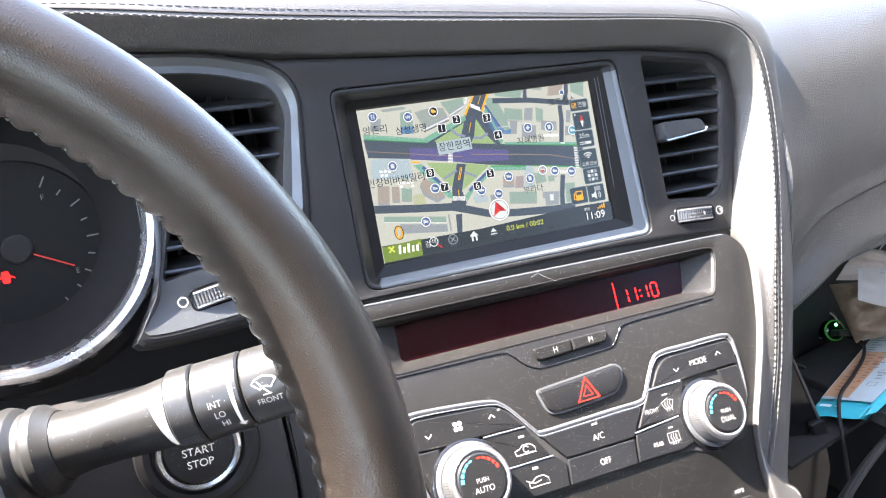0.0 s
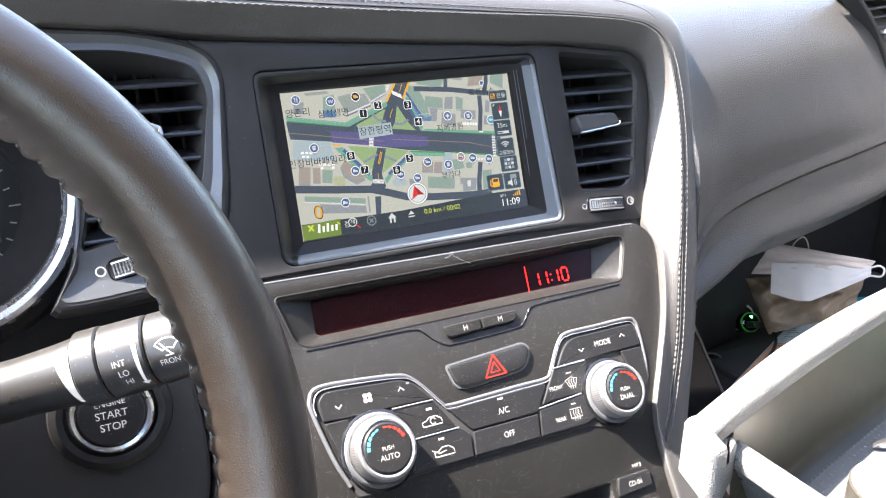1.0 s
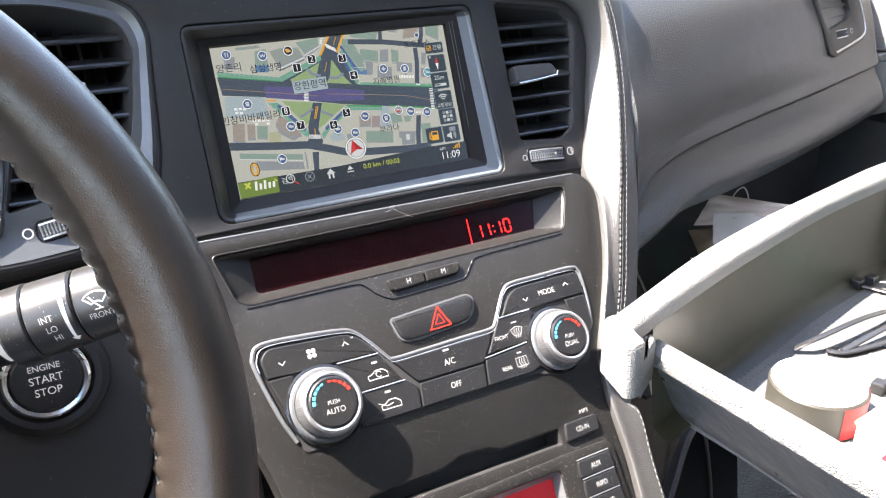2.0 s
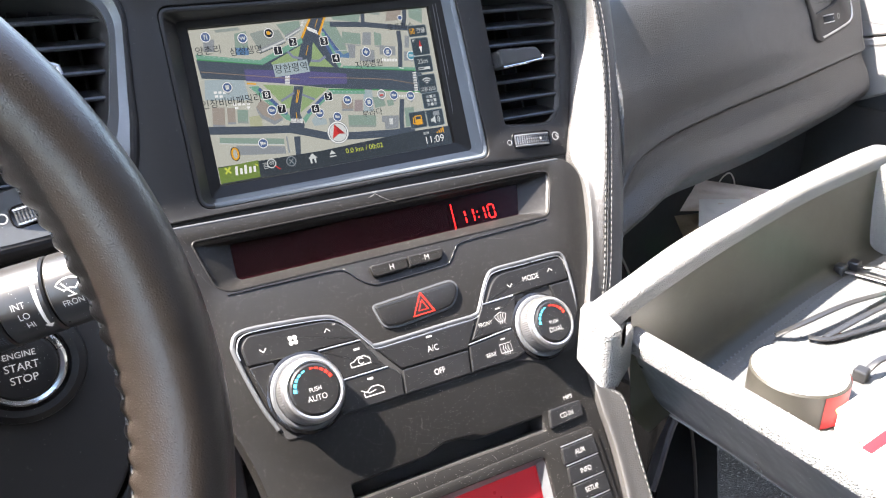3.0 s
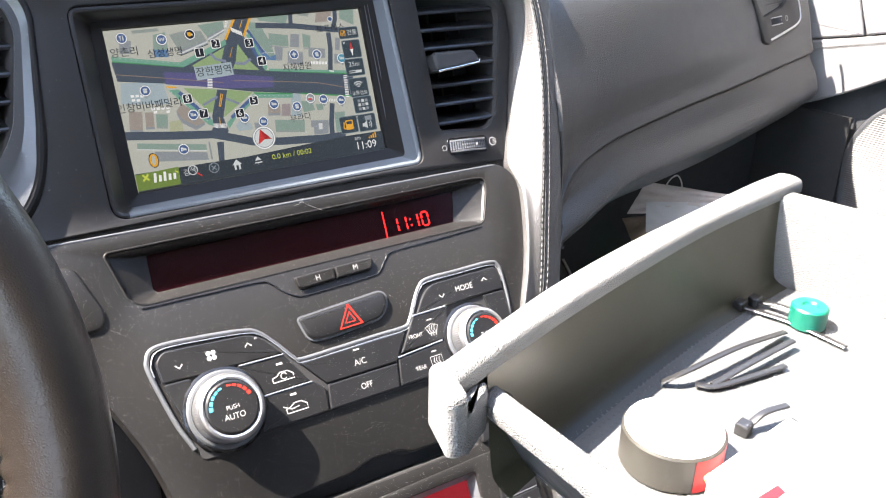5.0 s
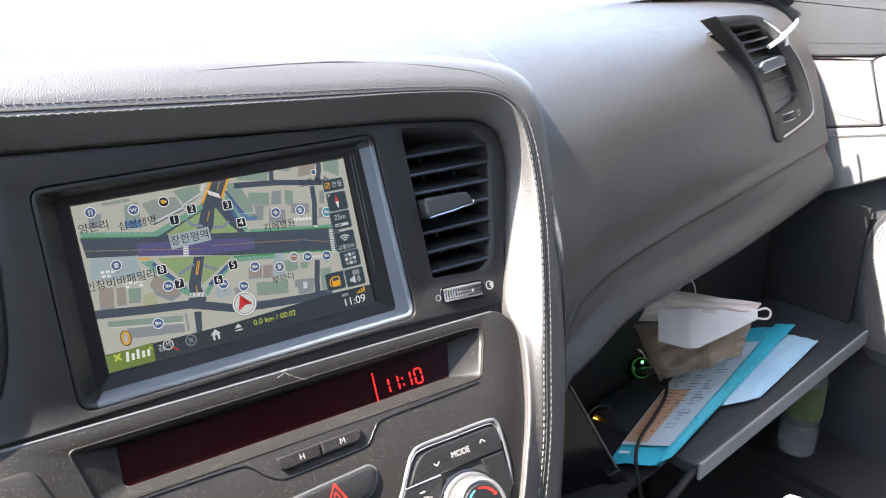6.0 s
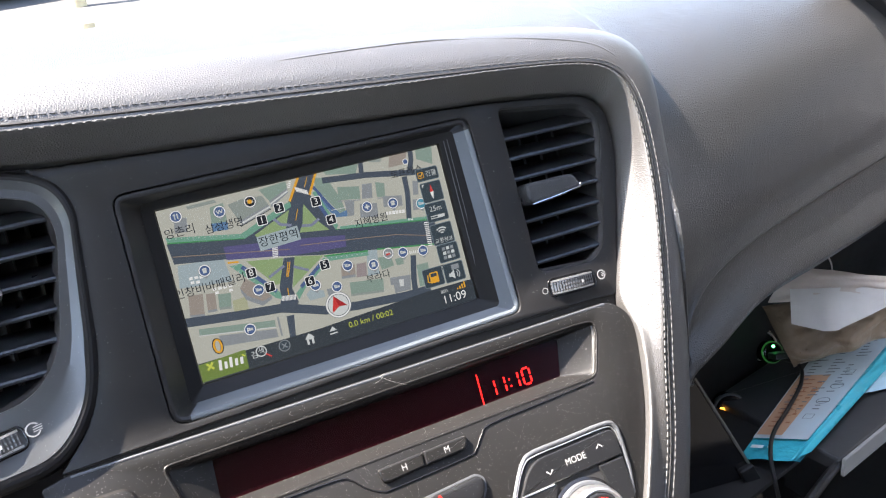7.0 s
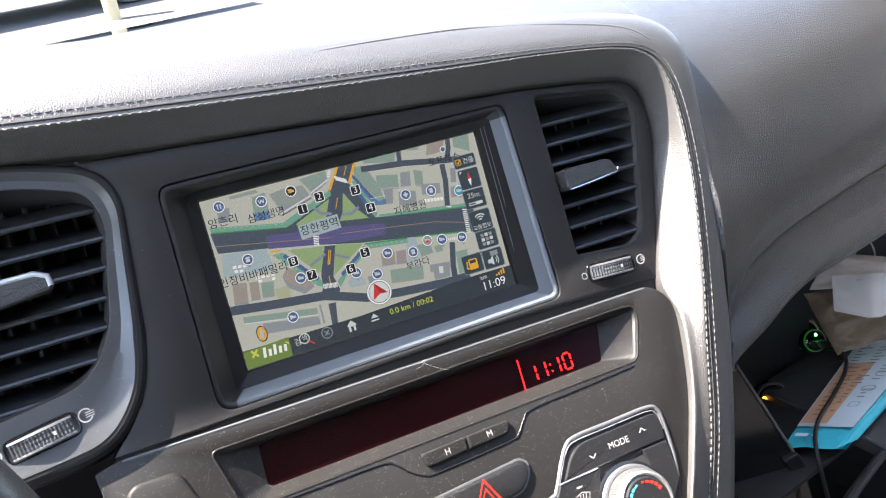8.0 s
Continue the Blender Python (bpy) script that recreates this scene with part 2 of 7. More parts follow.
def up_to(kind, a, b, w=0.0):
    """A place on the upper (U) or lower (L) fascia plane, millimetres in, metres in the world out."""
    if kind == "W":
        return Vector((a, b, w))
    return (UPPER if kind == "U" else LOWER) @ (Vector((a, b, w)) * 0.001)


ground = solo("ground", box_bm((-300, -300, -0.50), (300, 300, -0.36)), mat("asphalt", (0.09, 0.088, 0.086), 0.95, grain=60, depth=0.004, spec=0.1, var=0.4),
              None, "grey asphalt street outside the windscreen", "ground", kind="structure")
solo("floor", box_bm((-0.75, -1.6, -0.05), (0.75, 0.62, 0.0)), CARPET, CAR, "dark carpeted car floor", "floor", kind="structure")
solo("roof", box_bm((-0.66, -1.6, 1.17), (0.66, -0.42, 1.20), bev=0.01), mat("headlining", (0.22, 0.215, 0.21), 0.9), CAR, "pale grey fabric car roof lining", "ceiling", kind="structure")
solo("wall_rear", box_bm((-0.70, -1.60, 0.0), (0.70, -1.56, 1.19)), mat("rear_trim", (0.05, 0.05, 0.05), 0.8), CAR, "dark rear wall of the cabin", "wall", kind="structure")
solo("firewall", box_bm((-0.74, 0.44, 0.0), (0.74, 0.47, 0.60)), DARK, CAR, "dark bulkhead behind the dashboard", "wall", kind="structure")


GLASS = bpy.data.materials.new("windscreen_glass")


def windscreen():
    bm = bmesh.new()
    rows = [[(x, 0.475 - 0.04 * (x / 0.7) ** 2 + s * (-0.98), 0.700 + s * 0.47) for x in np.linspace(-0.68, 0.68, 9)] for s in (0, 0.35, 0.7, 1)]
    skin(bm, rows, 17, 7)
    glass = GLASS
    glass.use_nodes = True
    b = glass.node_tree.nodes["Principled BSDF"]
    b.inputs["Transmission Weight"].default_value, b.inputs["Roughness"].default_value, b.inputs["IOR"].default_value = 1.0, 0.0, 1.01
    b.inputs["Base Color"].default_value = (0.93, 0.96, 0.95, 1)
    ob = solo("windscreen", bm, glass, CAR, "clear raked car windscreen", "windscreen", kind="structure")
    ob.visible_shadow = False
    return ob


windscreen()


# ---- the street beyond ----
def street():
    wallm = mat("street_wall", (0.42, 0.40, 0.39), 0.85, grain=3, depth=0.02)
    trim = mat("street_dark", (0.05, 0.055, 0.06), 0.5)
    b = thing("building", CAR @ pose(-2.0, 26, -0.36), "grey street building with dark shopfronts", "building")
    part("wall", box_bm((-14, 0, 0), (14, 8, 7)), wallm, b)
    for i in range(7):
        part("shopfront", box_bm((-13.2 + i * 3.9, -0.25, 0.3), (-10.4 + i * 3.9, -0.02, 2.8), bev=0.03), trim, b)
        part("window", box_bm((-13.0 + i * 3.9, -0.20, 3.8), (-10.6 + i * 3.9, -0.02, 5.6), bev=0.03), trim, b)
        part("awning", box_bm((-13.4 + i * 3.9, -0.9, 2.9), (-10.2 + i * 3.9, -0.02, 3.15), bev=0.03), mat("awning_%s" % "abc"[i % 3], ((0.3, 0.2, 0.08), (0.07, 0.1, 0.2), (0.4, 0.4, 0.4))[i % 3], 0.7), b)
    for k, (x, y, c) in enumerate(((0.4, 10.2, (0.42, 0.43, 0.44)), (-4.6, 12.5, (0.30, 0.31, 0.33)), (5.2, 11.4, (0.55, 0.55, 0.55)))):
        paint = mat("car_paint_%s" % "abc"[k], c, 0.25, coat=0.5)
        car = thing("parked_car", CAR @ pose(x, y, -0.36, rz=8 * k), "%s parked saloon car on the street" % ("silver", "grey", "white")[k], "car", "parked cars")
        prof = [(-2.2, 0.35), (-2.25, 0.75), (-1.5, 0.95), (-0.9, 1.42), (0.7, 1.42), (1.4, 0.98), (2.2, 0.85), (2.25, 0.35)]
        bm = bmesh.new()
        loft(bm, [[Vector((px, s * (0.86 if pz < 1.1 else 0.66), pz)) for px, pz in prof] for s in (-1, 1)], True, True, True, 1.0)
        part("body", bm, paint, car)
        part("windows", box_bm((-0.95, -0.80, 1.0), (0.95, -0.74, 1.34), bev=0.02), GLOSS, car)
        for wx in (-1.4, 1.35):
            for wy in (-0.8, 0.8):
                w = turned([(0.05, -0.1), (0.30, -0.1), (0.32, -0.06), (0.32, 0.06), (0.30, 0.1), (0.05, 0.1)], 20, scale=1.0)
                bmesh.ops.transform(w, matrix=pose(wx, wy, 0.32, 90), verts=w.verts)
                part("wheel", w, trim, car)
    solo("bollard", turned([(0.07, 0), (0.07, 0.78), (0.05, 0.86), (0.02, 0.88)], 16, scale=1.0), mat("cream_paint", (0.42, 0.33, 0.20), 0.6), CAR @ pose(1.32, 8.3, -0.36), "cream painted bollard on the street", "bollard")


street()


# ---- the dashboard's large forms ----
dash = thing("dashboard", None, "black leather-grained dashboard with a stitched hood", "dashboard", kind="structure")

CREASE = [(0.205, -0.016, 0.497), (0.214, -0.005, 0.520), (0.230, 0.008, 0.536), (0.256, 0.024, 0.545), (0.300, 0.046, 0.550), (0.387, 0.087, 0.552), (0.484, 0.132, 0.552), (0.620, 0.196, 0.554), (0.646, 0.208, 0.555)]
LIP = [(0.197, -0.028, 0.479), (0.206, -0.023, 0.489), (0.215, -0.017, 0.495), (0.241, -0.004, 0.501), (0.296, 0.026, 0.511), (0.374, 0.062, 0.508), (0.470, 0.106, 0.506), (0.630, 0.184, 0.507), (0.652, 0.195, 0.508)]


def brow_edge(x):
    """How far forward the dashboard's top reaches before the windscreen."""
    return 0.4706 + 0.3057 * x


def passenger_pad():
    """The padded face before the passenger, from the windscreen down to the crease."""
    bm, rows = bmesh.new(), []
    for k, (x, y, z) in enumerate(CREASE):
        nx = max(x, (0.198, 0.212)[min(k, 1)])
        yt = y if k > 2 else 0.008 - (0.230 - nx) * 0.5
        end = 0.020 if k == len(CREASE) - 1 else 0.0
        full = (0, 0, 0, 0.5, 1, 1, 0.4, 0, 0)[k]
        ye = brow_edge(nx)
        swell = 0.8 * max(0.0, 0.31 - nx) ** 2
        yt -= swell
        rows.append([(nx, ye + 0.015, 0.62), (nx, ye, 0.690 - end), (nx, ye - 0.05, 0.700 - end), (nx, 0.30, 0.705 - end), (nx, yt + 0.155, 0.701 - end), (nx, yt + 0.088 - 0.006 * full, 0.684 - end + 0.004 * full),
                     (nx, yt + 0.050 - 0.012 * full, 0.655 - end * 0.6 + 0.002 * full), (nx, yt + 0.027 - 0.011 * full, 0.620 - end * 0.3), (nx, yt + 0.013 - 0.007 * full, 0.588), (x, y + 0.005, z + 0.012), (x, y, z), (x, y + 0.012, z - 0.004)])
    x, y, z = CREASE[-1]
    rows.append([(x + 0.012, 0.66, 0.60), (x + 0.012, 0.64, 0.62), (x + 0.014, 0.58, 0.65), (x + 0.016, 0.42, 0.655), (x + 0.018, y + 0.19, 0.650), (x + 0.018, y + 0.14, 0.64), (x + 0.016, y + 0.10, 0.625), (x + 0.014, y + 0.07, 0.605), (x + 0.012, y + 0.04, 0.58), (x + 0.010, y + 0.02, z + 0.01), (x + 0.008, y + 0.012, z), (x + 0.008, y + 0.02, z - 0.004)])
    # the top runs on over the fascia to the driver's side as one skin
    for x in (0.165, 0.11, 0.03, -0.10, -0.25, -0.45, -0.70):
        h, ye, f = (0.0 if x > -0.15 else 0.008), brow_edge(x), max(0.0, x) * 0.05
        rows.insert(0, [(x, ye + 0.015, 0.62), (x, ye, 0.692), (x, ye - 0.05, 0.702 + h * 0.5), (x, 0.30, 0.709 + h - f * 0.5), (x, 0.17, 0.709 + h - f), (x, 0.106, 0.7045 + h - f * 1.5), (x, 0.094, 0.690 + h - f * 1.5),
                        (x, 0.090, 0.670), (x, 0.088, 0.650), (x, 0.086, 0.630), (x, 0.084, 0.615), (x, 0.090, 0.610)])
    skin(bm, rows, 70, 100)
    part("dash_pad", bm, PAD, dash)
    bm, rows = bmesh.new(), []
    for (x, y, z), (lx, ly, lz) in zip(CREASE, LIP):
        rows.append([(x, y + 0.014, z - 0.003), (x, y + 0.004, z - 0.003), (x, y + 0.0005, z - 0.009), (lx, (y + ly) / 2 + 0.0015, (z + lz) / 2), (lx, ly + 0.001, lz + 0.008), (lx, ly + 0.004, lz), (lx, ly + 0.016, lz - 0.012), (lx, ly + 0.045, lz - 0.034), (lx, ly + 0.11, lz - 0.050)])
    skin(bm, rows, 36, 48)
    part("glovebox_brow", bm, PAD, dash)


passenger_pad()


def hood():
    """The stitched leather brow over the fascia that runs on down as the right-hand pillar."""
    U, L = "U", "L"
    # inner edge, stitch line, outer edge (plane, across, up, out): over the top, then down the side
    top = [
        ((U, -360, 92, 4), (U, -360, 104, 25), (U, -362, 122, -40)),
        ((U, -230, 87, 4), (U, -230, 97, 24.5), (U, -232, 118, -40)),
        ((U, -157, 81, 2), (U, -152, 90.4, 23.2), ("W", -0.165, 0.075, 0.716)),
        ((U, -100, 75, 0), (U, -92, 86.2, 21.7), ("W", -0.100, 0.086, 0.7155)),
        ((U, -20, 70.5, 0), (U, -22, 82, 20.4), ("W", -0.022, 0.098, 0.7125)),
        ((U, 60, 66, 0), (U, 60, 77.4, 20), ("W", 0.075, 0.101, 0.7065)),
        ((U, 118, 63, 0), (U, 120, 74.2, 20.4), ("W", 0.150, 0.104, 0.6995)),
        ((U, 160, 58.5, 0), (U, 165, 69.4, 21), ("W", 0.196, 0.104, 0.6905)),
        ((U, 182, 54, 0), (U, 185, 62.4, 21), (U, 231, 79, -25)),
        ((U, 191, 44, 0), (U, 194, 48, 21), (U, 229, 55, -6)),
    ]
    side_run = [
        ((U, 191, 20, 0), (U, 195.5, 24, 21), (U, 223.5, 25, 0)),
        ((U, 183, -7, 0), (U, 192, -7, 21.5), (U, 219.5, -7, 0)),
        ((U, 174, -36, 0), (U, 185.5, -38, 22), (U, 214, -38, 0)),
        ((U, 163, -66, 1), (U, 177, -72, 22), (U, 206, -74, 0)),
        ((L, 162, -18, 1), (U, 167, -104, 23), (U, 197.5, -108, 2)),
        ((L, 151, -57, 1), (U, 152, -150, 25), (U, 181, -154, 5)),
        ((L, 134, -92, 1), (U, 134, -188, 28), (U, 164, -194, 8)),
        ((L, 121, -118, 1), (U, 120, -215, 32), (U, 149, -226, 12)),
        ((L, 116, -150, 1), (L, 133, -160, 3), (L, 142, -162, -30)),
        ((L, 116, -190, 1), (L, 131, -192, 3), (L, 140, -195, -30)),
        ((L, 111, -240, 1), (L, 129, -240, 3), (L, 138, -240, -30)),
    ]
    rows = []
    for i, s, o in top + side_run:
        I, S, O = up_to(*i), up_to(*s), up_to(*o)
        out = (up_to(s[0], s[1], s[2], s[3] + 10) - S).normalized()
        side = (O - S) - out * (O - S).dot(out)
        side.normalize()
        deep = -(O - S).dot(out)
        wide = (O - S).dot(side)
        rows.append([I - out * 0.008, I, I + (S - I) * 0.08 + out * 0.003, I.lerp(S, 0.5) + out * 0.0015, S,
                     S + side * 0.0022 - out * 0.0004, S + side * wide * 0.30 - out * deep * 0.035, S + side * wide * 0.62 - out * deep * 0.17, S + side * wide * 0.88 - out * deep * 0.50, O, O - out * 0.03 - side * 0.004])
    bm = bmesh.new()
    lines = skin(bm, rows, 66, 240)
    part("hood_leather", bm, LEATHER, dash)
    # the two rows of thread, the seam between them and the piping at the outer edge
    out = UPPER.to_3x3() @ Vector((0, 0, 1)) + Vector((0, 0, 1))
    count = len(lines[0])

    def run(k0, dist, d):
        """The line lying a given way outwards across the leather from its rolled edge."""
        res = []
        for i in range(count):
            k, left = k0, dist
            while k < len(lines) - 2 and (lines[k + 1][i] - lines[k][i]).length < left:
                left -= (lines[k + 1][i] - lines[k][i]).length
                k += 1
            seg = lines[k + 1][i] - lines[k][i]
            p = lines[k][i] + seg.normalized() * left
            al = lines[k][min(i + 1, count - 1)] - lines[k][max(i - 1, 0)]
            nn = al.cross(seg).normalized()
            res.append(p + nn * (d if nn.dot(out) > 0 or i > 190 else -d))
        return res
    part("hood_seam", tube(run(26, 0.0044, 0.0002), 0.0006, 6), DARK, dash)
    stitches(run(26, 0.0014, 0.0004), 0.0029, 0.0014, 0.00042, "lower_stitching", THREAD, dash, "pale grey thread")
    stitches(run(26, 0.0078, 0.0002), 0.0029, 0.0014, 0.00036, "upper_stitching", EVEN_THREAD, dash, "grey thread")
    edge = smooth_line([(-0.040, 0.012, 0.7225), (-0.004, 0.020, 0.7235), (0.067, 0.0375, 0.7188), (0.105, 0.0425, 0.7138), (0.139, 0.0445, 0.7088), (0.174, 0.0455, 0.7008), (0.190, 0.0420, 0.6912), (0.199, 0.0400, 0.678)], 90)
    part("outer_piping", tube(edge, [(0.0002 + 0.0006 * min(1, i / 40), 0.0012) for i in range(len(edge))], 8, flat=(0, 0, 1)), LEATHER, dash)
    part("side_seam", tube(run(57, 0.0, 0.0006)[118:210], 0.0010, 6), DARK, dash)


hood()
up_outer = rpoly([(-128, 75.6), (-20, 69.5), (114, 62.3), (180, 55.3), (190.5, 43), (190.5, 20), (182.2, -8), (164, -64.5), (53, -60.2), (-148, -62), (-129, -43), (-120, -18), (-113.5, 54), (-117, 65)],
                 [1, 20, 20, 14, 10, 20, 20, 2, 5, 2, 20, 40, 20, 8], 5)
scr_hole = rpoly([(-95.5, 56), (98.5, 57.5), (99.8, -57.3), (-96.5, -57.6)], [7, 7, 7, 9], 6)
rvent_hole = rpoly([(118.5, 57.5), (175, 50.5), (184.3, 38.5), (165, -33), (155.2, -42), (116.8, -38.5)], [4, 12, 10, 12, 10, 4], 5)
fascia = thing("centre_fascia", UPPER, "matt black plastic centre fascia round screen and vents", "dashboard panel", kind="structure")
part("panel", holed(up_outer, [scr_hole, rvent_hole], 0, 14, 1.1, hole_depth=3.5), PANEL, fascia)

part("foot", plate([(-146, -60.0), (53, -58.6), (163, -62.6), (166, -74), (-150, -74)], 1, -13, -1.6, 0.6, 2), PANEL, fascia)

lo_outer = rpoly([(-157, 3.5), (-146, 6.3), (-40, 6.2), (152, 6.2), (162, -2), (164.5, -16), (151, -57), (134, -92), (120, -118), (116, -140), (115.5, -190), (110, -242), (-92, -242), (-104, -120), (-128, -66), (-151, -42)],
                 [2, 4, 4, 8, 10, 12, 40, 30, 20, 20, 20, 1, 1, 40, 30, 10], 5)
led_hole = rpoly([(-105, -4.6), (128, -2.0), (137.5, -3), (137, -9.5), (127, -31.5), (-92, -34.4), (-98.5, -30.5)], [3, 8, 3, 5, 4, 5, 3], 5)
slot_hole = rpoly([(-56, -154), (-8, -153.2), (5, -149.5), (24, -150.5), (31, -153.8), (74, -153.8), (74, -163.4), (-56, -163)], 1.5, 3)
disp_hole = rpoly([(-62, -176.5), (66, -176.5), (62, -226), (-62, -226)], 3, 4)
console = thing("centre_console", LOWER, "dusty dark grey plastic centre console panel", "console", kind="structure")
part("panel", holed(lo_outer, [led_hole, slot_hole, disp_hole], 0, 14, 1.3, hole_depth=4), DUSTY, console)

top_line = [p for p in smooth_line([(-144, 5.2, 0), (-40, 5.0, 0), (60, 5.0, 0), (140, 5.0, 0), (149, 4.6, 0)], 60)]
part("top_edge", ridge(top_line, 1.3, 0.4, -0.15), SATIN, console)
part("recess_rim", ridge(grow(led_hole, 0.8) + [grow(led_hole, 0.8)[0]], 1.2, 0.45, -0.2), DUSTY, console)

solo("lint_hair", tube(smooth_line([LOWER @ (Vector(p) * 0.001) for p in ((3.6, 2.6, 0.6), (6, 3.0, 0.8), (8, 4.2, 0.9), (6.8, 5.2, 1.0), (10.4, 5.6, 1.0), (8.4, 4.6, 0.8), (11.0, 2.0, 0.6), (16, -1.2, 0.5), (20.0, -3.4, 0.4))], 40), 0.00007, 5), mat("white_lint", (0.35, 0.35, 0.34), 0.7), None, "thin white lint hair lying on the console", "lint")

# knee panel, cluster hood and column surround on the driver's side
KNEE = Matrix.Translation((-0.1847, -0.1121, 0.5253)) @ rot("Z", 8.5) @ rot("X", 78)
knee = thing("knee_panel", KNEE, "black plastic knee panel below the cluster", "dashboard panel", kind="structure")
KNEE_SKIN = mat("knee_plastic", (0.026, 0.025, 0.025), 0.40, grain=2500, depth=0.00003, spots=0.04, spec=0.3)
part("panel", plate([(41, 36), (43.4, 10), (45.6, -28), (44, -46), (38, -66), (20, -90), (0, -300), (-260, -300), (-260, 36)], [4, 20, 20, 14, 20, 20, 4, 4, 4], -24, 0, 2.2, 4), KNEE_SKIN, knee)
side_wall = part("side_panel", plate([(44.8, 30), (58, 14), (96, -22), (96, -320), (2, -320), (22, -92), (40, -68), (45.8, -46), (47.2, -28), (45.0, 10)], [2, 8, 8, 4, 4, 20, 20, 14, 20, 20], -26, -1.5, 1.5, 4), KNEE_SKIN, knee)
for k in range(4):
    part("vent_slit", plate([(76, -31 - 4 * k), (86, -30 - 4 * k), (86, -28.4 - 4 * k), (76, -29.4 - 4 * k)], 0.5, -2, -1.1, 0.2, 2), DARK, side_wall)


# ---- doors ----
SIDE_BLOCK = mat("opaque_film", (0.012, 0.013, 0.014), 0.12)


def door(name, s, label):
    d = thing(name, CAR, label, "door", kind="structure")
    x0, x1 = 0.70, 0.75

    def bx(n, lo, hi, m, bev=0.006):
        lo, hi = Vector(lo), Vector(hi)
        if s < 0:
            lo.x, hi.x = -hi.x, -lo.x
        return part(n, box_bm(lo, hi, bev=bev), m, d)
    bx("lower_panel", (x0 + 0.02, -1.5, 0.0), (x1, 0.45, 0.640), DOORDARK)
    if s > 0:
        # pocket in near-black, for the shade of the footwell
        bx("pocket", (x0 - 0.10, -0.35, 0.04), (x0 + 0.018, 0.14, 0.195), DARK, 0.012)
        face = pose(x0 + 0.05, 0, 0) @ rot("Z", -90) @ rot("X", 90)

        def fitted(name, pts, material, r, top=50):
            bm = plate([(-a, b) for a, b in pts], r, 0, top, 2.2, 4)
            bmesh.ops.transform(bm, matrix=face, verts=bm.verts)
            return part(name, bm, material, d)
        fitted("middle_panel", [(450, 440), (60, 474), (30, 486), (-3, 501), (-41, 521), (-80, 545), (-140, 582), (-190, 608), (-68, 584.6), (-24, 573.2), (26, 561.6), (450, 470)], DOORSKIN, [1, 20, 20, 20, 20, 20, 20, 2, 4, 4, 4, 1])
        fitted("front_panel", [(450, 474), (26, 563.2), (-24, 574.8), (-30, 576.2), (-19, 607), (-8.4, 638), (-9.5, 642), (46, 634.5), (450, 600)], DOORSKIN, [1, 4, 4, 2, 10, 4, 2, 4, 1], 48)
        fitted("upper_panel", [(-32.6, 577), (-68, 586.2), (-200, 614), (-1500, 620), (-1500, 690), (-250, 680), (-60, 654), (-20, 646.5), (-10.6, 640), (-10.4, 636), (-21, 606)], DOORSKIN, [2, 4, 4, 1, 1, 4, 10, 8, 8, 4, 10], 48)
        fitted("window_sill", [(450, 602), (46, 636), (-10, 644.6), (-60, 656), (-250, 682), (-1500, 692), (-1500, 740), (-60, 720), (450, 690)], DOORDARK, [1, 4, 4, 10, 10, 1, 1, 10, 1], 44)
    else:
        bx("middle_panel", (x0, -1.5, 0.5008), (x1, 0.45, 0.642), DOORSKIN, 0.004)
        bx("window_sill", (x0 - 0.01, -1.5, 0.643), (x1, 0.45, 0.69), DOORDARK, 0.015)
    if s > 0:
        # opaque pane added here to keep sky light out on the passenger's side
        bx("opaque_window", (x1 - 0.012, -1.5, 0.66), (x1 - 0.006, 0.05, 1.18), SIDE_BLOCK, 0.0)
    else:
        bx("clear_window", (x1 - 0.012, -1.5, 0.66), (x1 - 0.006, 0.05, 1.18), GLASS, 0.0).visible_shadow = False
    return d


door("door_right", 1, "pale grey car door panel with mesh speaker grille")
door("door_left", -1, "pale grey driver's door panel")


# ---- the navigation unit ----
def inkset(colors, power):
    return [mat("map_" + n, tuple(0.02 * v for v in c), 0.22, emit=c, power=power, var=0.0) for n, c in colors]


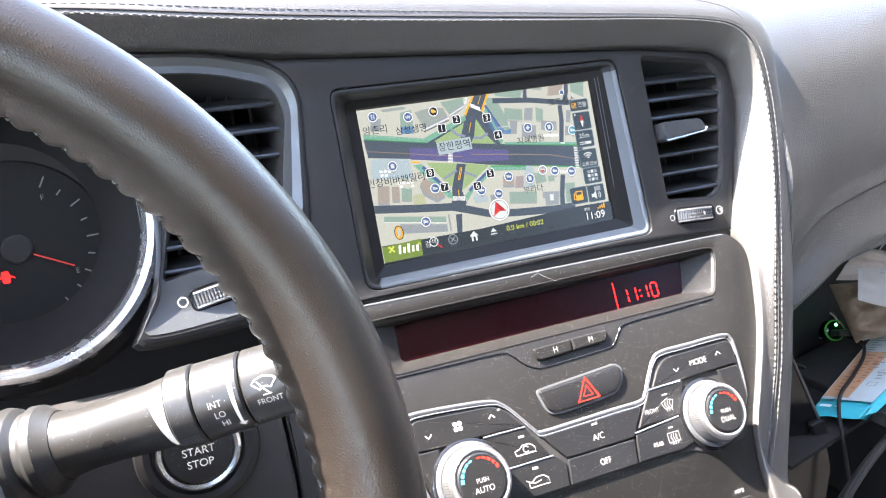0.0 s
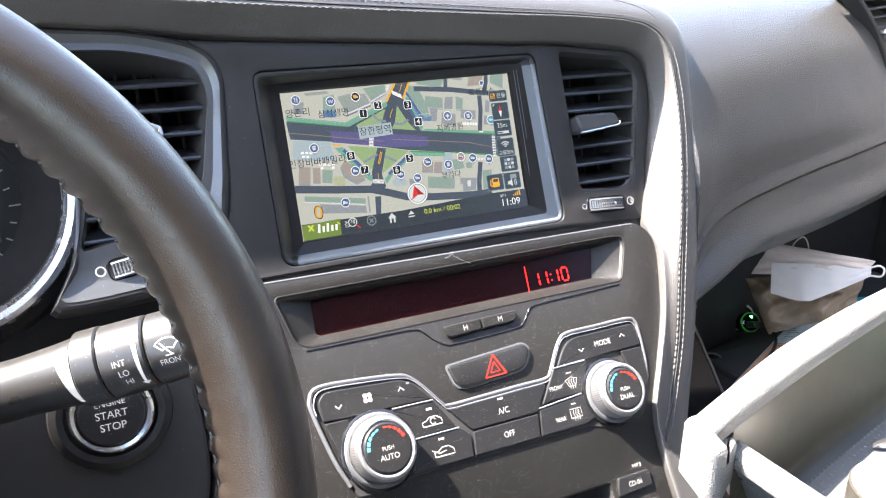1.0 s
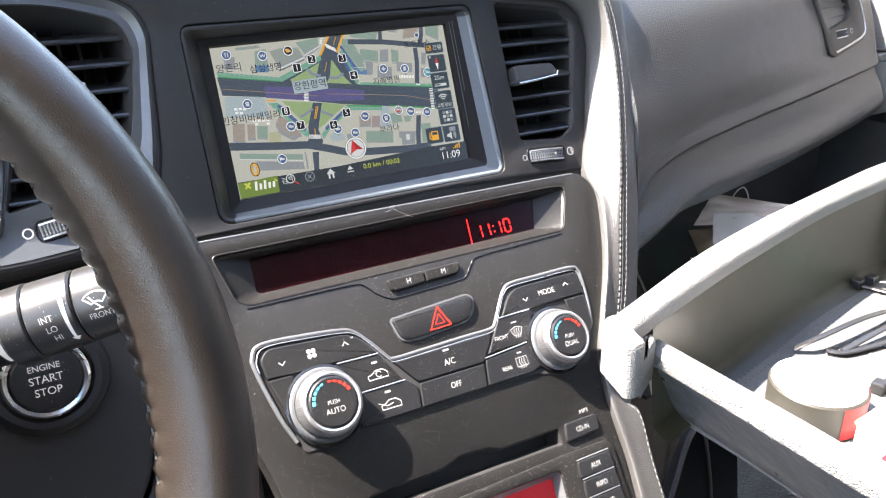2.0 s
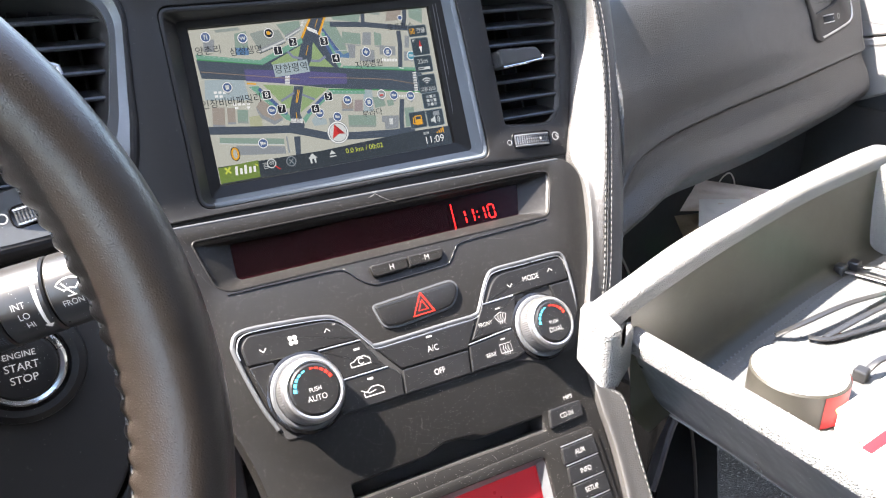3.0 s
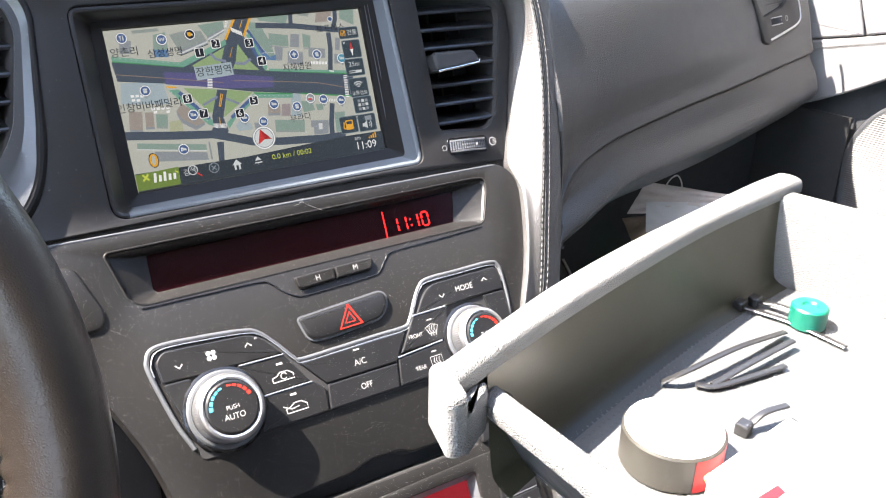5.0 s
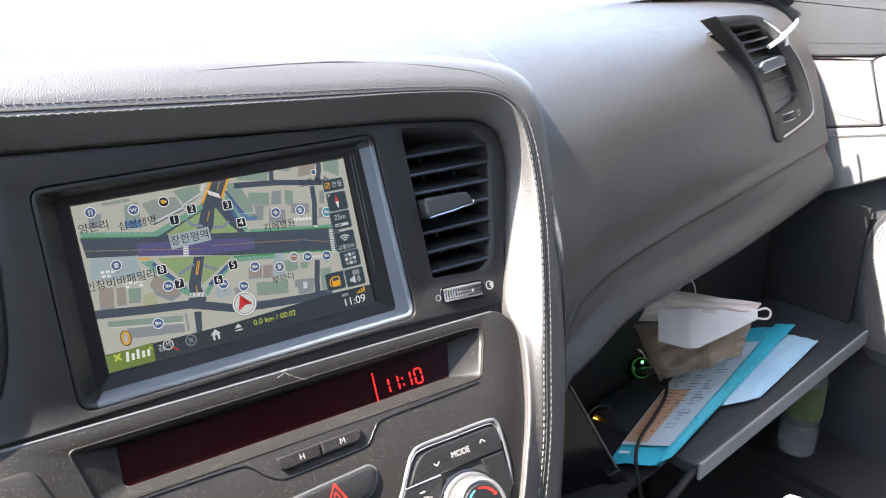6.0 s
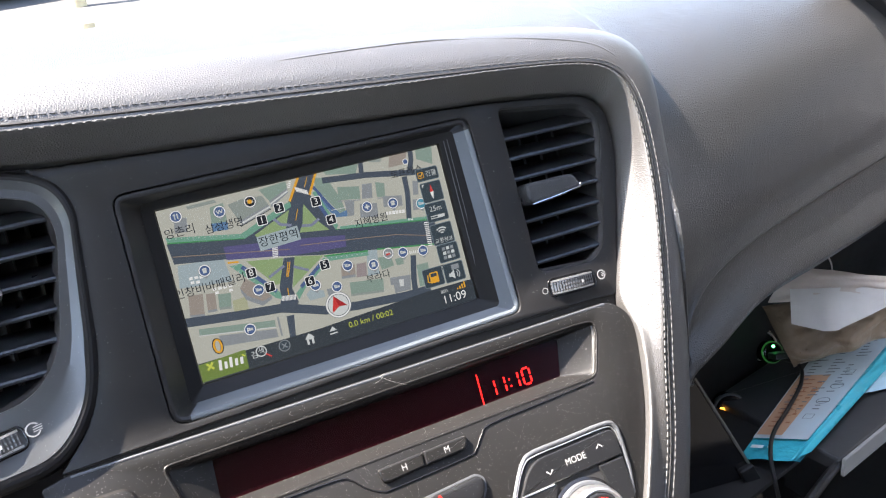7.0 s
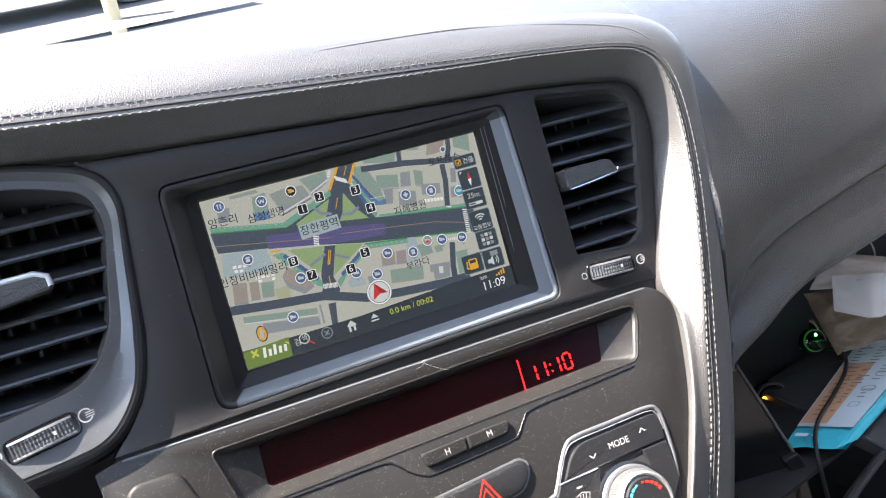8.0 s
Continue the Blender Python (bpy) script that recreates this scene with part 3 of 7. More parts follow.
def navigation():
    nav = thing("navigation_screen", FASCIA, "switched-on navigation screen in a dark satin frame", "screen")
    M = FASCIA.inverted() @ UPPER
    lip = [[M @ (p * 0.001) * 1000 for p in lift(grow(scr_hole, d), z)] for d, z in ((-0.1, -4.0), (-0.15, -2.0), (-0.7, -1.4), (-1.8, -1.3), (-2.8, -1.7), (-3.4, -2.4))]
    inner = lift(rpoly([(-83.5, 50.2), (87, 51), (88, -50.6), (-85.3, -51.6)], [2, 2, 3, 3], 6), lambda x, y: 3.5 + (3.6 if y < -46 else 0.0))
    bm = bmesh.new()
    loft(bm, lip + [[a.lerp(b, 0.06) for a, b in zip(lip[-1], inner)], inner])
    # shade on the frame's top and left faces is put in as a darker material
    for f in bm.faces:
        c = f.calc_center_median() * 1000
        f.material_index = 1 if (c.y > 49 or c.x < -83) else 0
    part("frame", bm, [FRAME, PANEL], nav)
    rim = lift(rpoly([(-77.3, 45.6), (77.4, 45.6), (78, -43.6), (-77.2, -44.6)], [0.6] * 4, 6), 0.4)
    bm = bmesh.new()
    loft(bm, [inner, [Vector((p.x, p.y, p.z - 0.2)) for p in inner], [Vector((p.x * 1.006, p.y * 1.01, 3.0)) for p in rim], rim, [Vector((p.x, p.y, -2.0)) for p in rim]], True, False, True)
    part("inner_border", bm, BEZEL, nav)
    bm = bmesh.new()
    stroke([(80.6, 46.5), (81.2, -44.2)], 0.5, 3.35, bm)
    stroke([(82.8, 46.8), (83.4, -44.4)], 0.4, 3.35, bm)
    part("border_line", bm, mat("grey_line", (0.07, 0.07, 0.075), 0.35), nav)

    tones = {"land": (0.43, 0.455, 0.42), "road": (0.066, 0.088, 0.122), "purple": (0.10, 0.10, 0.235), "park": (0.25, 0.365, 0.19), "strip": (0.15, 0.34, 0.27), "block": (0.25, 0.30, 0.295), "slab": (0.24, 0.275, 0.31),
             "beige": (0.30, 0.275, 0.255), "rose": (0.29, 0.26, 0.275), "teal": (0.22, 0.315, 0.285), "blue": (0.10, 0.20, 0.36), "glass": (0.32, 0.41, 0.46), "straw": (0.37, 0.40, 0.28), "pale": (0.55, 0.60, 0.62), "orange": (0.70, 0.36, 0.04),
             "white": (0.72, 0.76, 0.78), "ink": (0.022, 0.026, 0.036), "navy": (0.075, 0.125, 0.27), "bar": (0.040, 0.052, 0.066), "yellow": (0.52, 0.60, 0.10), "red": (0.55, 0.05, 0.05), "scarlet": (0.36, 0.03, 0.035), "leaf": (0.15, 0.23, 0.06),
             "key": (0.042, 0.062, 0.080), "edge": (0.17, 0.22, 0.26), "lane": (0.27, 0.21, 0.17), "path": (0.20, 0.235, 0.34), "leafline": (0.06, 0.28, 0.11), "aqua": (0.06, 0.26, 0.38)}
    names = list(tones)
    inks = inkset(list(tones.items()), 0.095)
    ix = {n: i for i, n in enumerate(names)}
    XL, XR, YB, YT = -77.0, 77.2, -44.3, 45.4

    def clip(pts):
        for ax, lim, sg in ((0, XL, 1), (0, XR, -1), (1, YB, 1), (1, YT, -1)):
            out = []
            for i in range(len(pts)):
                a, b = pts[i - 1], pts[i]
                ia, ib = (a[ax] - lim) * sg >= 0, (b[ax] - lim) * sg >= 0
                if ia != ib:
                    t = (lim - a[ax]) / (b[ax] - a[ax])
                    out.append((a[0] + (b[0] - a[0]) * t, a[1] + (b[1] - a[1]) * t))
                if ib:
                    out.append(b)
            pts = out
        return pts
    bm = bmesh.new()
    level = [0.45]

    def poly(c, *pts):
        p = clip(list(pts))
        if len(p) > 2:
            level[0] += 0.004
            flat(p, level[0], bm, ix[c])

    def line(c, width, *pts):
        for a, b in zip(pts, pts[1:]):
            d = (Vector(b) - Vector(a)).normalized()
            nn = Vector((-d.y, d.x)) * width / 2
            e = d * width * 0.12
            poly(c, *[tuple(v) for v in (Vector(a) - e + nn, Vector(b) + e + nn, Vector(b) + e - nn, Vector(a) - e - nn)])

    def disc(c, x, y, r, n=14):
        poly(c, *[(x + r * math.cos(k * 2 * math.pi / n), y + r * math.sin(k * 2 * math.pi / n)) for k in range(n)])

    def rect(c, x, y, w, h, turn=0.0):
        cs, sn = math.cos(radians(turn)), math.sin(radians(turn))
        poly(c, *[(x + a * w / 2 * cs - b * h / 2 * sn, y + a * w / 2 * sn + b * h / 2 * cs) for a, b in ((-1, -1), (1, -1), (1, 1), (-1, 1))])

    def box(c, x, y, w, h, r):
        poly(c, *[(x + p.x, y + p.y) for p in rpoly([(-w / 2, -h / 2), (w / 2, -h / 2), (w / 2, h / 2), (-w / 2, h / 2)], r, 3)])

    def pin(c, x, y, sign="bed"):
        """A round map mark with a short point below and a pale sign in it."""
        poly("slab", (x - 1.5, y - 2.4), (x, y - 4.4), (x + 1.5, y - 2.4))
        disc("slab", x, y - 0.1, 3.2, 18)
        disc("white", x, y, 3.0, 18)
        disc(c, x, y, 2.5, 18)
        if sign == "bed":
            rect("pale", x + 0.3, y - 0.4, 2.6, 0.6)
            rect("pale", x - 1.2, y + 0.3, 0.5, 1.8)
            disc("pale", x - 0.4, y + 0.5, 0.5, 10)
            rect("pale", x + 0.8, y + 0.2, 1.4, 0.5)
        elif sign == "cross":
            rect("pale", x, y, 0.9, 2.8)
            rect("pale", x, y, 2.8, 0.9)
        elif sign == "bank":
            line("pale", 0.5, (x - 1.5, y + 0.9), (x - 0.8, y - 0.9), (x, y + 0.8), (x + 0.8, y - 0.9), (x + 1.5, y + 0.9))
        elif sign == "fork":
            rect("pale", x - 0.6, y, 0.5, 2.8)
            rect("pale", x - 0.6, y + 0.9, 1.3, 0.5)
            rect("pale", x + 0.8, y, 0.6, 2.8)
        elif sign == "shop":
            rect("pale", x, y - 0.5, 2.0, 1.5)
            poly("pale", (x - 1.4, y + 0.4), (x + 1.4, y + 0.4), (x + 0.9, y + 1.3), (x - 0.9, y + 1.3))

    def text(c, s, x, y, size, turn=0.0, bold=0.0):
        level[0] += 0.004
        words(s, size, bm, (x, y, level[0]), turn, 1.0, bold, mi=ix[c])

    rect("land", 0, 0.5, 160, 95)
    T = -9.0
    # houses with their shaded fronts
    poly("slab", (-69.3, 39.8), (-63.2, 38.8), (-64.9, 31.8), (-70.8, 32.5))
    poly("block", (-62.2, 44.3), (-48, 44.5), (-47, 42.7), (-61.5, 42.6))
    poly("teal", (-51, 41), (-43.9, 41.9), (-44.3, 32), (-52.2, 32.8))
    poly("blue", (-52.2, 32.8), (-44.3, 32), (-44.9, 27.9), (-52.5, 28.7))
    poly("block", (-42, 40.2), (-35, 41.4), (-23.9, 40.7), (-21.9, 35.5), (-38.4, 30.7))
    poly("slab", (-38.4, 30.7), (-21.9, 35.5), (-21.1, 33.2), (-38, 27.8))
    line("pale", 0.9, (-38.2, 29.1), (-21.4, 34.2))
    line("ink", 0.35, (-38.2, 27.9), (-21.1, 32.9))
    poly("teal", (-24.8, 44), (-10.1, 45.2), (-10.2, 41.5), (-20.9, 37.1))
    poly("slab", (-20.9, 37.1), (-10.2, 41.5), (-10.3, 39), (-20.6, 33.7))
    line("pale", 0.8, (-20.7, 35.5), (-10.4, 40))
    poly("teal", (4.9, 43.3), (11.3, 42.3), (16.2, 29.7), (17.5, 19.6), (14.2, 21.7), (9.7, 28.9), (4.4, 38.4))
    poly("blue", (3.1, 40.6), (4.6, 37.7), (9.6, 28.3), (13.9, 21.8), (18.4, 22.8), (17.4, 19.3), (10.8, 20.4), (6, 29.2))
    line("navy", 1.6, (3.5, 38.6), (11, 24.1))
    line("pale", 0.3, (9.4, 24.5), (18.4, 24.1))
    poly("teal", (16, 35.8), (27.8, 33.4), (26.8, 26.7), (14.9, 28.8))
    poly("teal", (37.1, 33.6), (42, 31.8), (40.6, 24.7), (36, 25.2))
    poly("teal", (10, 46.7), (30.2, 45.2), (27.8, 40.4), (11.7, 43.5))
    poly("teal", (64.2, 46), (73.9, 45.7), (72, 35.6), (63.3, 40.4))
    poly("slab", (29.6, 33.9), (35.1, 33.5), (33.5, 25.6), (27.7, 26.4))
    poly("slab", (25.7, 24.1), (35.2, 22.3), (34, 14.8), (24.2, 16.8))
    poly("slab", (39.3, 25), (49.9, 23), (49, 17.4), (38.3, 19.2))
    poly("slab", (17.8, 27.4), (23.1, 26.4), (21.2, 18.9), (17.7, 19.2))
    poly("slab", (58, 29.3), (61.2, 28.5), (59.4, 21.2), (56.4, 21.6))
    poly("slab", (55.4, 19.3), (62.4, 18.4), (61.1, 12.9), (54.3, 13.4))
    poly("block", (33.9, 46.6), (44.3, 46.6), (43, 43.4), (37.3, 44.5))
    poly("beige", (48.7, 45.5), (59, 45.6), (56.5, 39.4), (46.5, 39.3))
    line("slab", 0.5, (14.4, 28.3), (26.6, 26.1))
    line("slab", 0.5, (36.2, 24.6), (40.7, 24))
    poly("glass", (-73.6, 16.5), (-51.1, 14.6), (-49.7, 1.7), (-75.7, 5.1))
    poly("beige", (-72.6, 0.5), (-65.5, -0.4), (-67.2, -10.5), (-74.2, -9.2))
    poly("slab", (-74.2, -9.2), (-67.2, -10.5), (-67.2, -11.7), (-74.2, -10.4))
    poly("beige", (-64.2, -1), (-59.6, -1.5), (-60.7, -9.7), (-65.3, -9.2))
    poly("slab", (-65.3, -9.2), (-60.7, -9.7), (-60.8, -10.9), (-65.4, -10.4))
    poly("teal", (-58.4, -2.7), (-52.1, -3.7), (-53.4, -10.3), (-59.5, -9.4))
    poly("block", (-59.5, -9.4), (-53.4, -10.3), (-53.5, -11.6), (-59.5, -10.6))
    poly("straw", (-52.4, -7.9), (-45.1, -7.6), (-45.5, -15.5), (-53, -15.1))
    poly("beige", (-47, -2.7), (-43.4, 1.4), (-36.5, -4.6), (-32.5, -11), (-37.5, -12.3), (-44.4, -7.5))
    poly("slab", (-47, -2.7), (-44.4, -7.5), (-37.5, -12.3), (-32.5, -11), (-32.6, -12.5), (-38.2, -14.6), (-45.5, -9.3), (-47, -4.9))
    poly("teal", (-72, -17.2), (-34.2, -23.5), (-34.6, -26.9), (-72.4, -20.4))
    line("pale", 0.5, (-72.7, -20.6), (-34.7, -27.2))
    poly("slab", (-63.4, -23.2), (-34.6, -28.1), (-34.6, -32.5), (-63.5, -28.9))
    poly("beige", (6.9, -5.5), (14.5, -6.4), (13.6, -11.9), (6, -11))
    poly("slab", (6, -11), (13.6, -11.9), (13.2, -13.3), (5.6, -12.4))
    poly("rose", (15.5, -6.7), (20.9, -7.2), (19.5, -14.5), (13.7, -13.8))
    poly("glass", (22.6, -1.3), (28.5, -2), (26.6, -15.3), (20.1, -14.7))
    poly("teal", (27.8, -6.6), (35, -7.3), (35.7, -13), (28.4, -13.6))
    poly("teal", (37, -9.8), (41.7, -9.9), (41.3, -13.6), (37.3, -13.5))
    poly("teal", (9.3, -15.4), (27.8, -18.2), (26.7, -24.3), (8.5, -21.6))
    poly("block", (8.5, -21.6), (26.7, -24.3), (26.3, -25.5), (8.2, -22.7))
    poly("slab", (31.6, -19), (43.4, -20.4), (41.5, -28.3), (32.4, -27.9), (32.7, -23.2), (31.1, -23))
    poly("pale", (36.3, -21.3), (38.9, -21.7), (38.2, -25.4), (35.9, -25.1))
    poly("slab", (-3.7, -15.4), (2, -15.8), (3.2, -20.6), (-3.5, -20.2))
    poly("glass", (-14.9, -15.3), (-12, -13), (-5.4, -15.6), (-5.4, -19), (-13.7, -18.8))
    poly("teal", (48.1, -16.2), (55, -16.5), (53.3, -28.2), (47, -28.3))
    poly("slab", (-8.7, -34.8), (-2.4, -35.5), (-2.8, -37.9), (-8.7, -37))
    # streets
    line("road", 4.6, (-78, -12.3), (-50.8, -16), (-29.4, -18.5), (-18.4, -22.1), (-6.8, -26.2), (10.7, -28.6), (38.3, -31), (52.1, -31.1))
    line("road", 3.2, (47.6, -10.9), (44.7, -23.1), (43.7, -31.3))
    line("road", 3, (50.5, 8.5), (53.5, 23.3), (54, 32.3))
    line("road", 3.2, (9.3, 40.9), (33.2, 38.4), (57.3, 34.1), (64.6, 33.2))
    line("road", 2.6, (31.8, 46.1), (30.8, 39.4))
    line("road", 2.8, (61.2, 47.4), (60.2, 40.5), (57.1, 33.5))
    poly("road", (-27.9, -23.3), (-23.9, -23.6), (-25.8, -34.6), (-29, -34.8))
    line("slab", 1, (-32.4, -22.6), (-32.7, -32.4))
    # parks, footways and the crossing
    poly("road", (-40, 21.6), (-11.8, 33.8), (-2.8, 46.5), (7.4, 46.4), (0.6, 35), (4.9, 25.7), (9.3, 13.8), (-11.1, 14.3))
    poly("park", (-12.2, 30.2), (-16.7, 20.2), (-31.2, 19.5), (-32.9, 21.8))
    poly("park", (-4, 31.2), (1.5, 20.3), (6, 14.7), (-10.9, 17.4))
    line("path", 1.5, (-21.8, 28.4), (-18.5, 23.8), (-12.1, 21.8))
    line("path", 1.5, (-9.3, 20.7), (-2.6, 19.5), (1.9, 21.8))
    poly("strip", (-75.7, 31.4), (-39.3, 24.2), (-18.6, 31.9), (-10.7, 34.5), (-10.6, 31.6), (-19, 28.3), (-38.3, 21.2), (-75.4, 28.4))
    line("leafline", 0.8, (-75.4, 28.4), (-38.6, 21.3))
    line("pale", 0.35, (-74, 30.4), (-73.6, 30.3))
    line("pale", 0.35, (-71.3, 29.8), (-70.8, 29.7))
    line("pale", 0.35, (-68.5, 29.3), (-68.1, 29.2))
    line("pale", 0.35, (-65.7, 28.7), (-65.3, 28.7))
    line("pale", 0.35, (-63, 28.2), (-62.5, 28.1))
    line("pale", 0.35, (-60.2, 27.6), (-59.7, 27.6))
    line("pale", 0.35, (-57.4, 27.1), (-56.9, 27))
    line("pale", 0.35, (-54.6, 26.5), (-54.1, 26.5))
    line("pale", 0.35, (-51.7, 26), (-51.3, 25.9))
    line("pale", 0.35, (-48.9, 25.4), (-48.5, 25.3))
    line("pale", 0.35, (-46.1, 24.9), (-45.6, 24.8))
    line("pale", 0.35, (-43.2, 24.3), (-42.8, 24.2))
    line("pale", 0.35, (-40.3, 23.8), (-39.9, 23.7))
    poly("strip", (2.1, 35.9), (3.9, 36.7), (11.2, 15.8), (9.3, 13.8))
    line("navy", 2, (2.6, 33.2), (7.9, 18))
    line("leafline", 0.9, (9.3, 13.8), (63, 6.2))
    line("strip", 1.5, (12, 14.3), (62, 7.4))
    poly("road", (-76, 28.2), (-38.6, 21.3), (-4.2, 16.2), (14.3, 13.1), (64.9, 5.4), (64.3, -8.6), (23.3, -1.2), (-1.6, 2.9), (-42.7, 12.3), (-75, 17.5))
    poly("purple", (-49.6, 20), (-11.1, 14.3), (13.3, 9.9), (12.5, 3.7), (-13.5, 6.2), (-49.7, 13))
    poly("road", (-12, 24.5), (-4.2, 31.8), (-7.1, 21.7), (-11.7, 14.5), (-16, 15))
    poly("park", (-40.4, 9.8), (-21.8, 6.7), (-26.1, -6.1), (-28.9, -5.9))
    poly("park", (-15.7, 5.9), (-0.8, 2.4), (-20.9, -9.8))
    poly("road", (-21.5, 6.6), (-15.8, 5.6), (-21.3, -10), (-19.7, -17.6), (-22.9, -22.3), (-31.6, -19.7), (-28, -13.9), (-27.5, -7.8))
    line("path", 1.4, (-31.2, -1.2), (-22.4, 2.5))
    line("path", 1.4, (-17.5, 0.8), (-10.4, -3.1))
    poly("strip", (-49, 9.5), (-43.5, 9.4), (-27.7, -10.6), (-27.8, -14), (-30.7, -12.5))
    line("navy", 2.1, (-43.2, 7.5), (-29.5, -9.1))
    poly("strip", (-0.8, 1.4), (1, -1.3), (-14.9, -12.1), (-19.1, -16.6), (-20, -13.2))
    line("navy", 1.9, (-2.8, -1.2), (-16.4, -10.5))
    poly("strip", (0.5, 1.4), (23.2, -1.8), (23.2, -4), (0.4, -1.1))
    line("leafline", 0.8, (-0.3, 1.9), (23.3, -1.5))
    line("leafline", 0.8, (28.5, -2), (64, -8.2))
    line("pale", 0.35, (2.7, 0.1), (3.2, 0.1))
    line("pale", 0.35, (5.5, -0.3), (6, -0.4))
    line("pale", 0.35, (8.3, -0.7), (8.8, -0.8))
    line("pale", 0.35, (11.2, -1.1), (11.6, -1.2))
    line("pale", 0.35, (14, -1.5), (14.5, -1.6))
    line("pale", 0.35, (16.8, -1.9), (17.3, -2))
    line("pale", 0.35, (19.7, -2.3), (20.2, -2.4))
    line("pale", 0.35, (-47.7, 8.5), (-47.4, 8.1))
    line("pale", 0.35, (-45.7, 6.2), (-45.3, 5.8))
    line("pale", 0.35, (-43.6, 3.9), (-43.3, 3.5))
    line("pale", 0.35, (-41.5, 1.6), (-41.2, 1.2))
    line("pale", 0.35, (-39.4, -0.8), (-39.1, -1.2))
    line("pale", 0.35, (-37.3, -3.1), (-37, -3.5))
    line("pale", 0.35, (-35.2, -5.4), (-34.9, -5.9))
    line("pale", 0.35, (-33.1, -7.8), (-32.8, -8.2))
    line("pale", 0.35, (-31, -10.2), (-30.7, -10.6))
    line("lane", 0.4, (-74.8, 21.3), (-50.5, 16.6))
    line("lane", 0.4, (-50.5, 16.6), (-17.1, 10.1))
    line("lane", 0.4, (-11.2, 10.6), (18.9, 6.4), (41.4, 2.9), (60.4, -2.6))
    line("orange", 0.9, (-49.6, 11.5), (-44.4, 10.6))
    line("orange", 1.3, (-10.7, 34.5), (-3.4, 45.4))
    line("orange", 1.3, (0.4, 35.4), (6.6, 46))
    line("orange", 0.4, (-1.2, 39.8), (1.5, 44.8))
    line("orange", 0.4, (-10.2, 24.1), (-7.7, 29.6))
    line("orange", 0.5, (-19.8, 4), (-22.4, -3.1), (-21.6, -3.3), (-18.9, 3.7))
    line("orange", 0.5, (-23.6, -9.3), (-24, -13.9))
    for k in range(11):
        rect("white", -6.00 + 0.550 * k, 39.80 + -0.300 * k, 0.45, 2.6, 8)
    for k in range(11):
        rect("white", -27.70 + 0.690 * k, -13.70 + -0.110 * k, 0.45, 2.6, -12)
    for k in range(13):
        rect("white", 59.60 + -0.083 * k, 5.10 + -1.067 * k, 2.6, 0.55, -9)
    for k in range(8):
        rect("white", -24.20 + -0.171 * k, 14.50 + -0.886 * k, 2.9, 0.55, -9)
    for k in range(4):
        rect("white", -8.10 + -0.400 * k, 44.40 + -0.933 * k, 1.4, 0.5, 0)
    for k in range(7):
        rect("white", 43.90 + 1.100 * k, -8.20 + -0.150 * k, 0.5, 1.6, 0)
    for k in range(4):
        rect("white", 50.10 + 0.733 * k, 9.30 + -0.200 * k, 0.5, 0.9, 0)
    for k in range(6):
        rect("white", 38.90 + 1.900 * k, 15.50 + -0.240 * k, 1.5, 1.7, -4)
    rect("white", -69.1, 8.6, 1.8, 1.3)
    rect("white", -66.5, 8.4, 1.8, 1.3)
    rect("white", -64, 8, 1.8, 1.3)
    rect("white", -68.9, 6.4, 1.8, 1.3)
    rect("white", -66.3, 6, 1.8, 1.3)
    rect("white", -59.4, 0.3, 1.8, 1.3)
    rect("white", -56.7, 0.1, 1.8, 1.3)
    rect("white", -54.1, -0.1, 1.8, 1.3)
    rect("white", -51.4, -0.2, 1.8, 1.3)
    rect("white", -58.7, -1.7, 1.8, 1.3)
    rect("white", -51.7, -2.3, 1.8, 1.3)
    # marks
    pin("navy", -68.2, 40.5, "fork")
    pin("navy", -46.9, 37.8, "bank")
    pin("navy", 29, 21.6, "cross")
    pin("navy", 43.6, 20.1, "shop")
    pin("navy", -61.7, 10.7, "shop")
    pin("navy", -38.2, -6)
    pin("navy", -9.1, -11.7)
    pin("navy", 1.8, -15.5)
    pin("navy", 10.3, -6.2)
    pin("navy", 24.3, -9.5, "shop")
    pin("navy", 42.1, -7.4)
    pin("navy", 53.6, -9.3)
    pin("navy", -47.7, -24.4)
    pin("aqua", 59.3, 16)
    pin("ink", -30.8, 39.1)
    pin("slab", 33.8, -5.7)
    disc("white", 56.4, 40.4, 1.7)
    disc("navy", 56.4, 40.4, 1.3)
    for x, y in ((33.6, -6.2),):
        rect("red", x, y, 2.4, 1.0)
    disc("orange", -31, 39.2, 1.3, 6)
    text("white", "P", -48.6, -24.8, 3.2)
    rect("glass", -21.3, 17.1, 22, 7.6, 2)
    text("ink", "장한평역", -21.3, 17.1, 5.8)
    text("ink", "양촌리", -68.2, 32.5, 5.6)
    text("ink", "삼성생명", -46.4, 30.2, 5.4)
    text("ink", "인창비바패밀리", -61.0, 2.1, 5.6)
    text("ink", "토프레스", 55.6, 34.7, 5.2)
    text("ink", "지혜병원", 29.4, 13.8, 5.2)
    text("ink", "부라다", 25.2, -16.5, 5.0)
    for x, w in ((54.4, 3.4), (58.6, 3.2), (62.6, 3.4), (66.6, 2.8)):
        rect("ink", x, -20.4, w, 0.7)
        rect("ink", x - 0.4, -22.2, w * 0.6, 0.7)
    for n, x, y in (("1", -27.4, 28.4), ("2", -17.2, 32.5), ("3", 2.6, 31.0), ("4", 8.1, 19.8), ("5", -1.6, -2.5), ("6", -11.4, -8.8), ("7", -32.3, -6.1), ("8", -39.7, 3.4)):
        box("white", x, y, 5.5, 5.5, 1.0)
        box("ink", x, y, 4.7, 4.7, 0.8)
        text("white", n, x, y, 5.0)
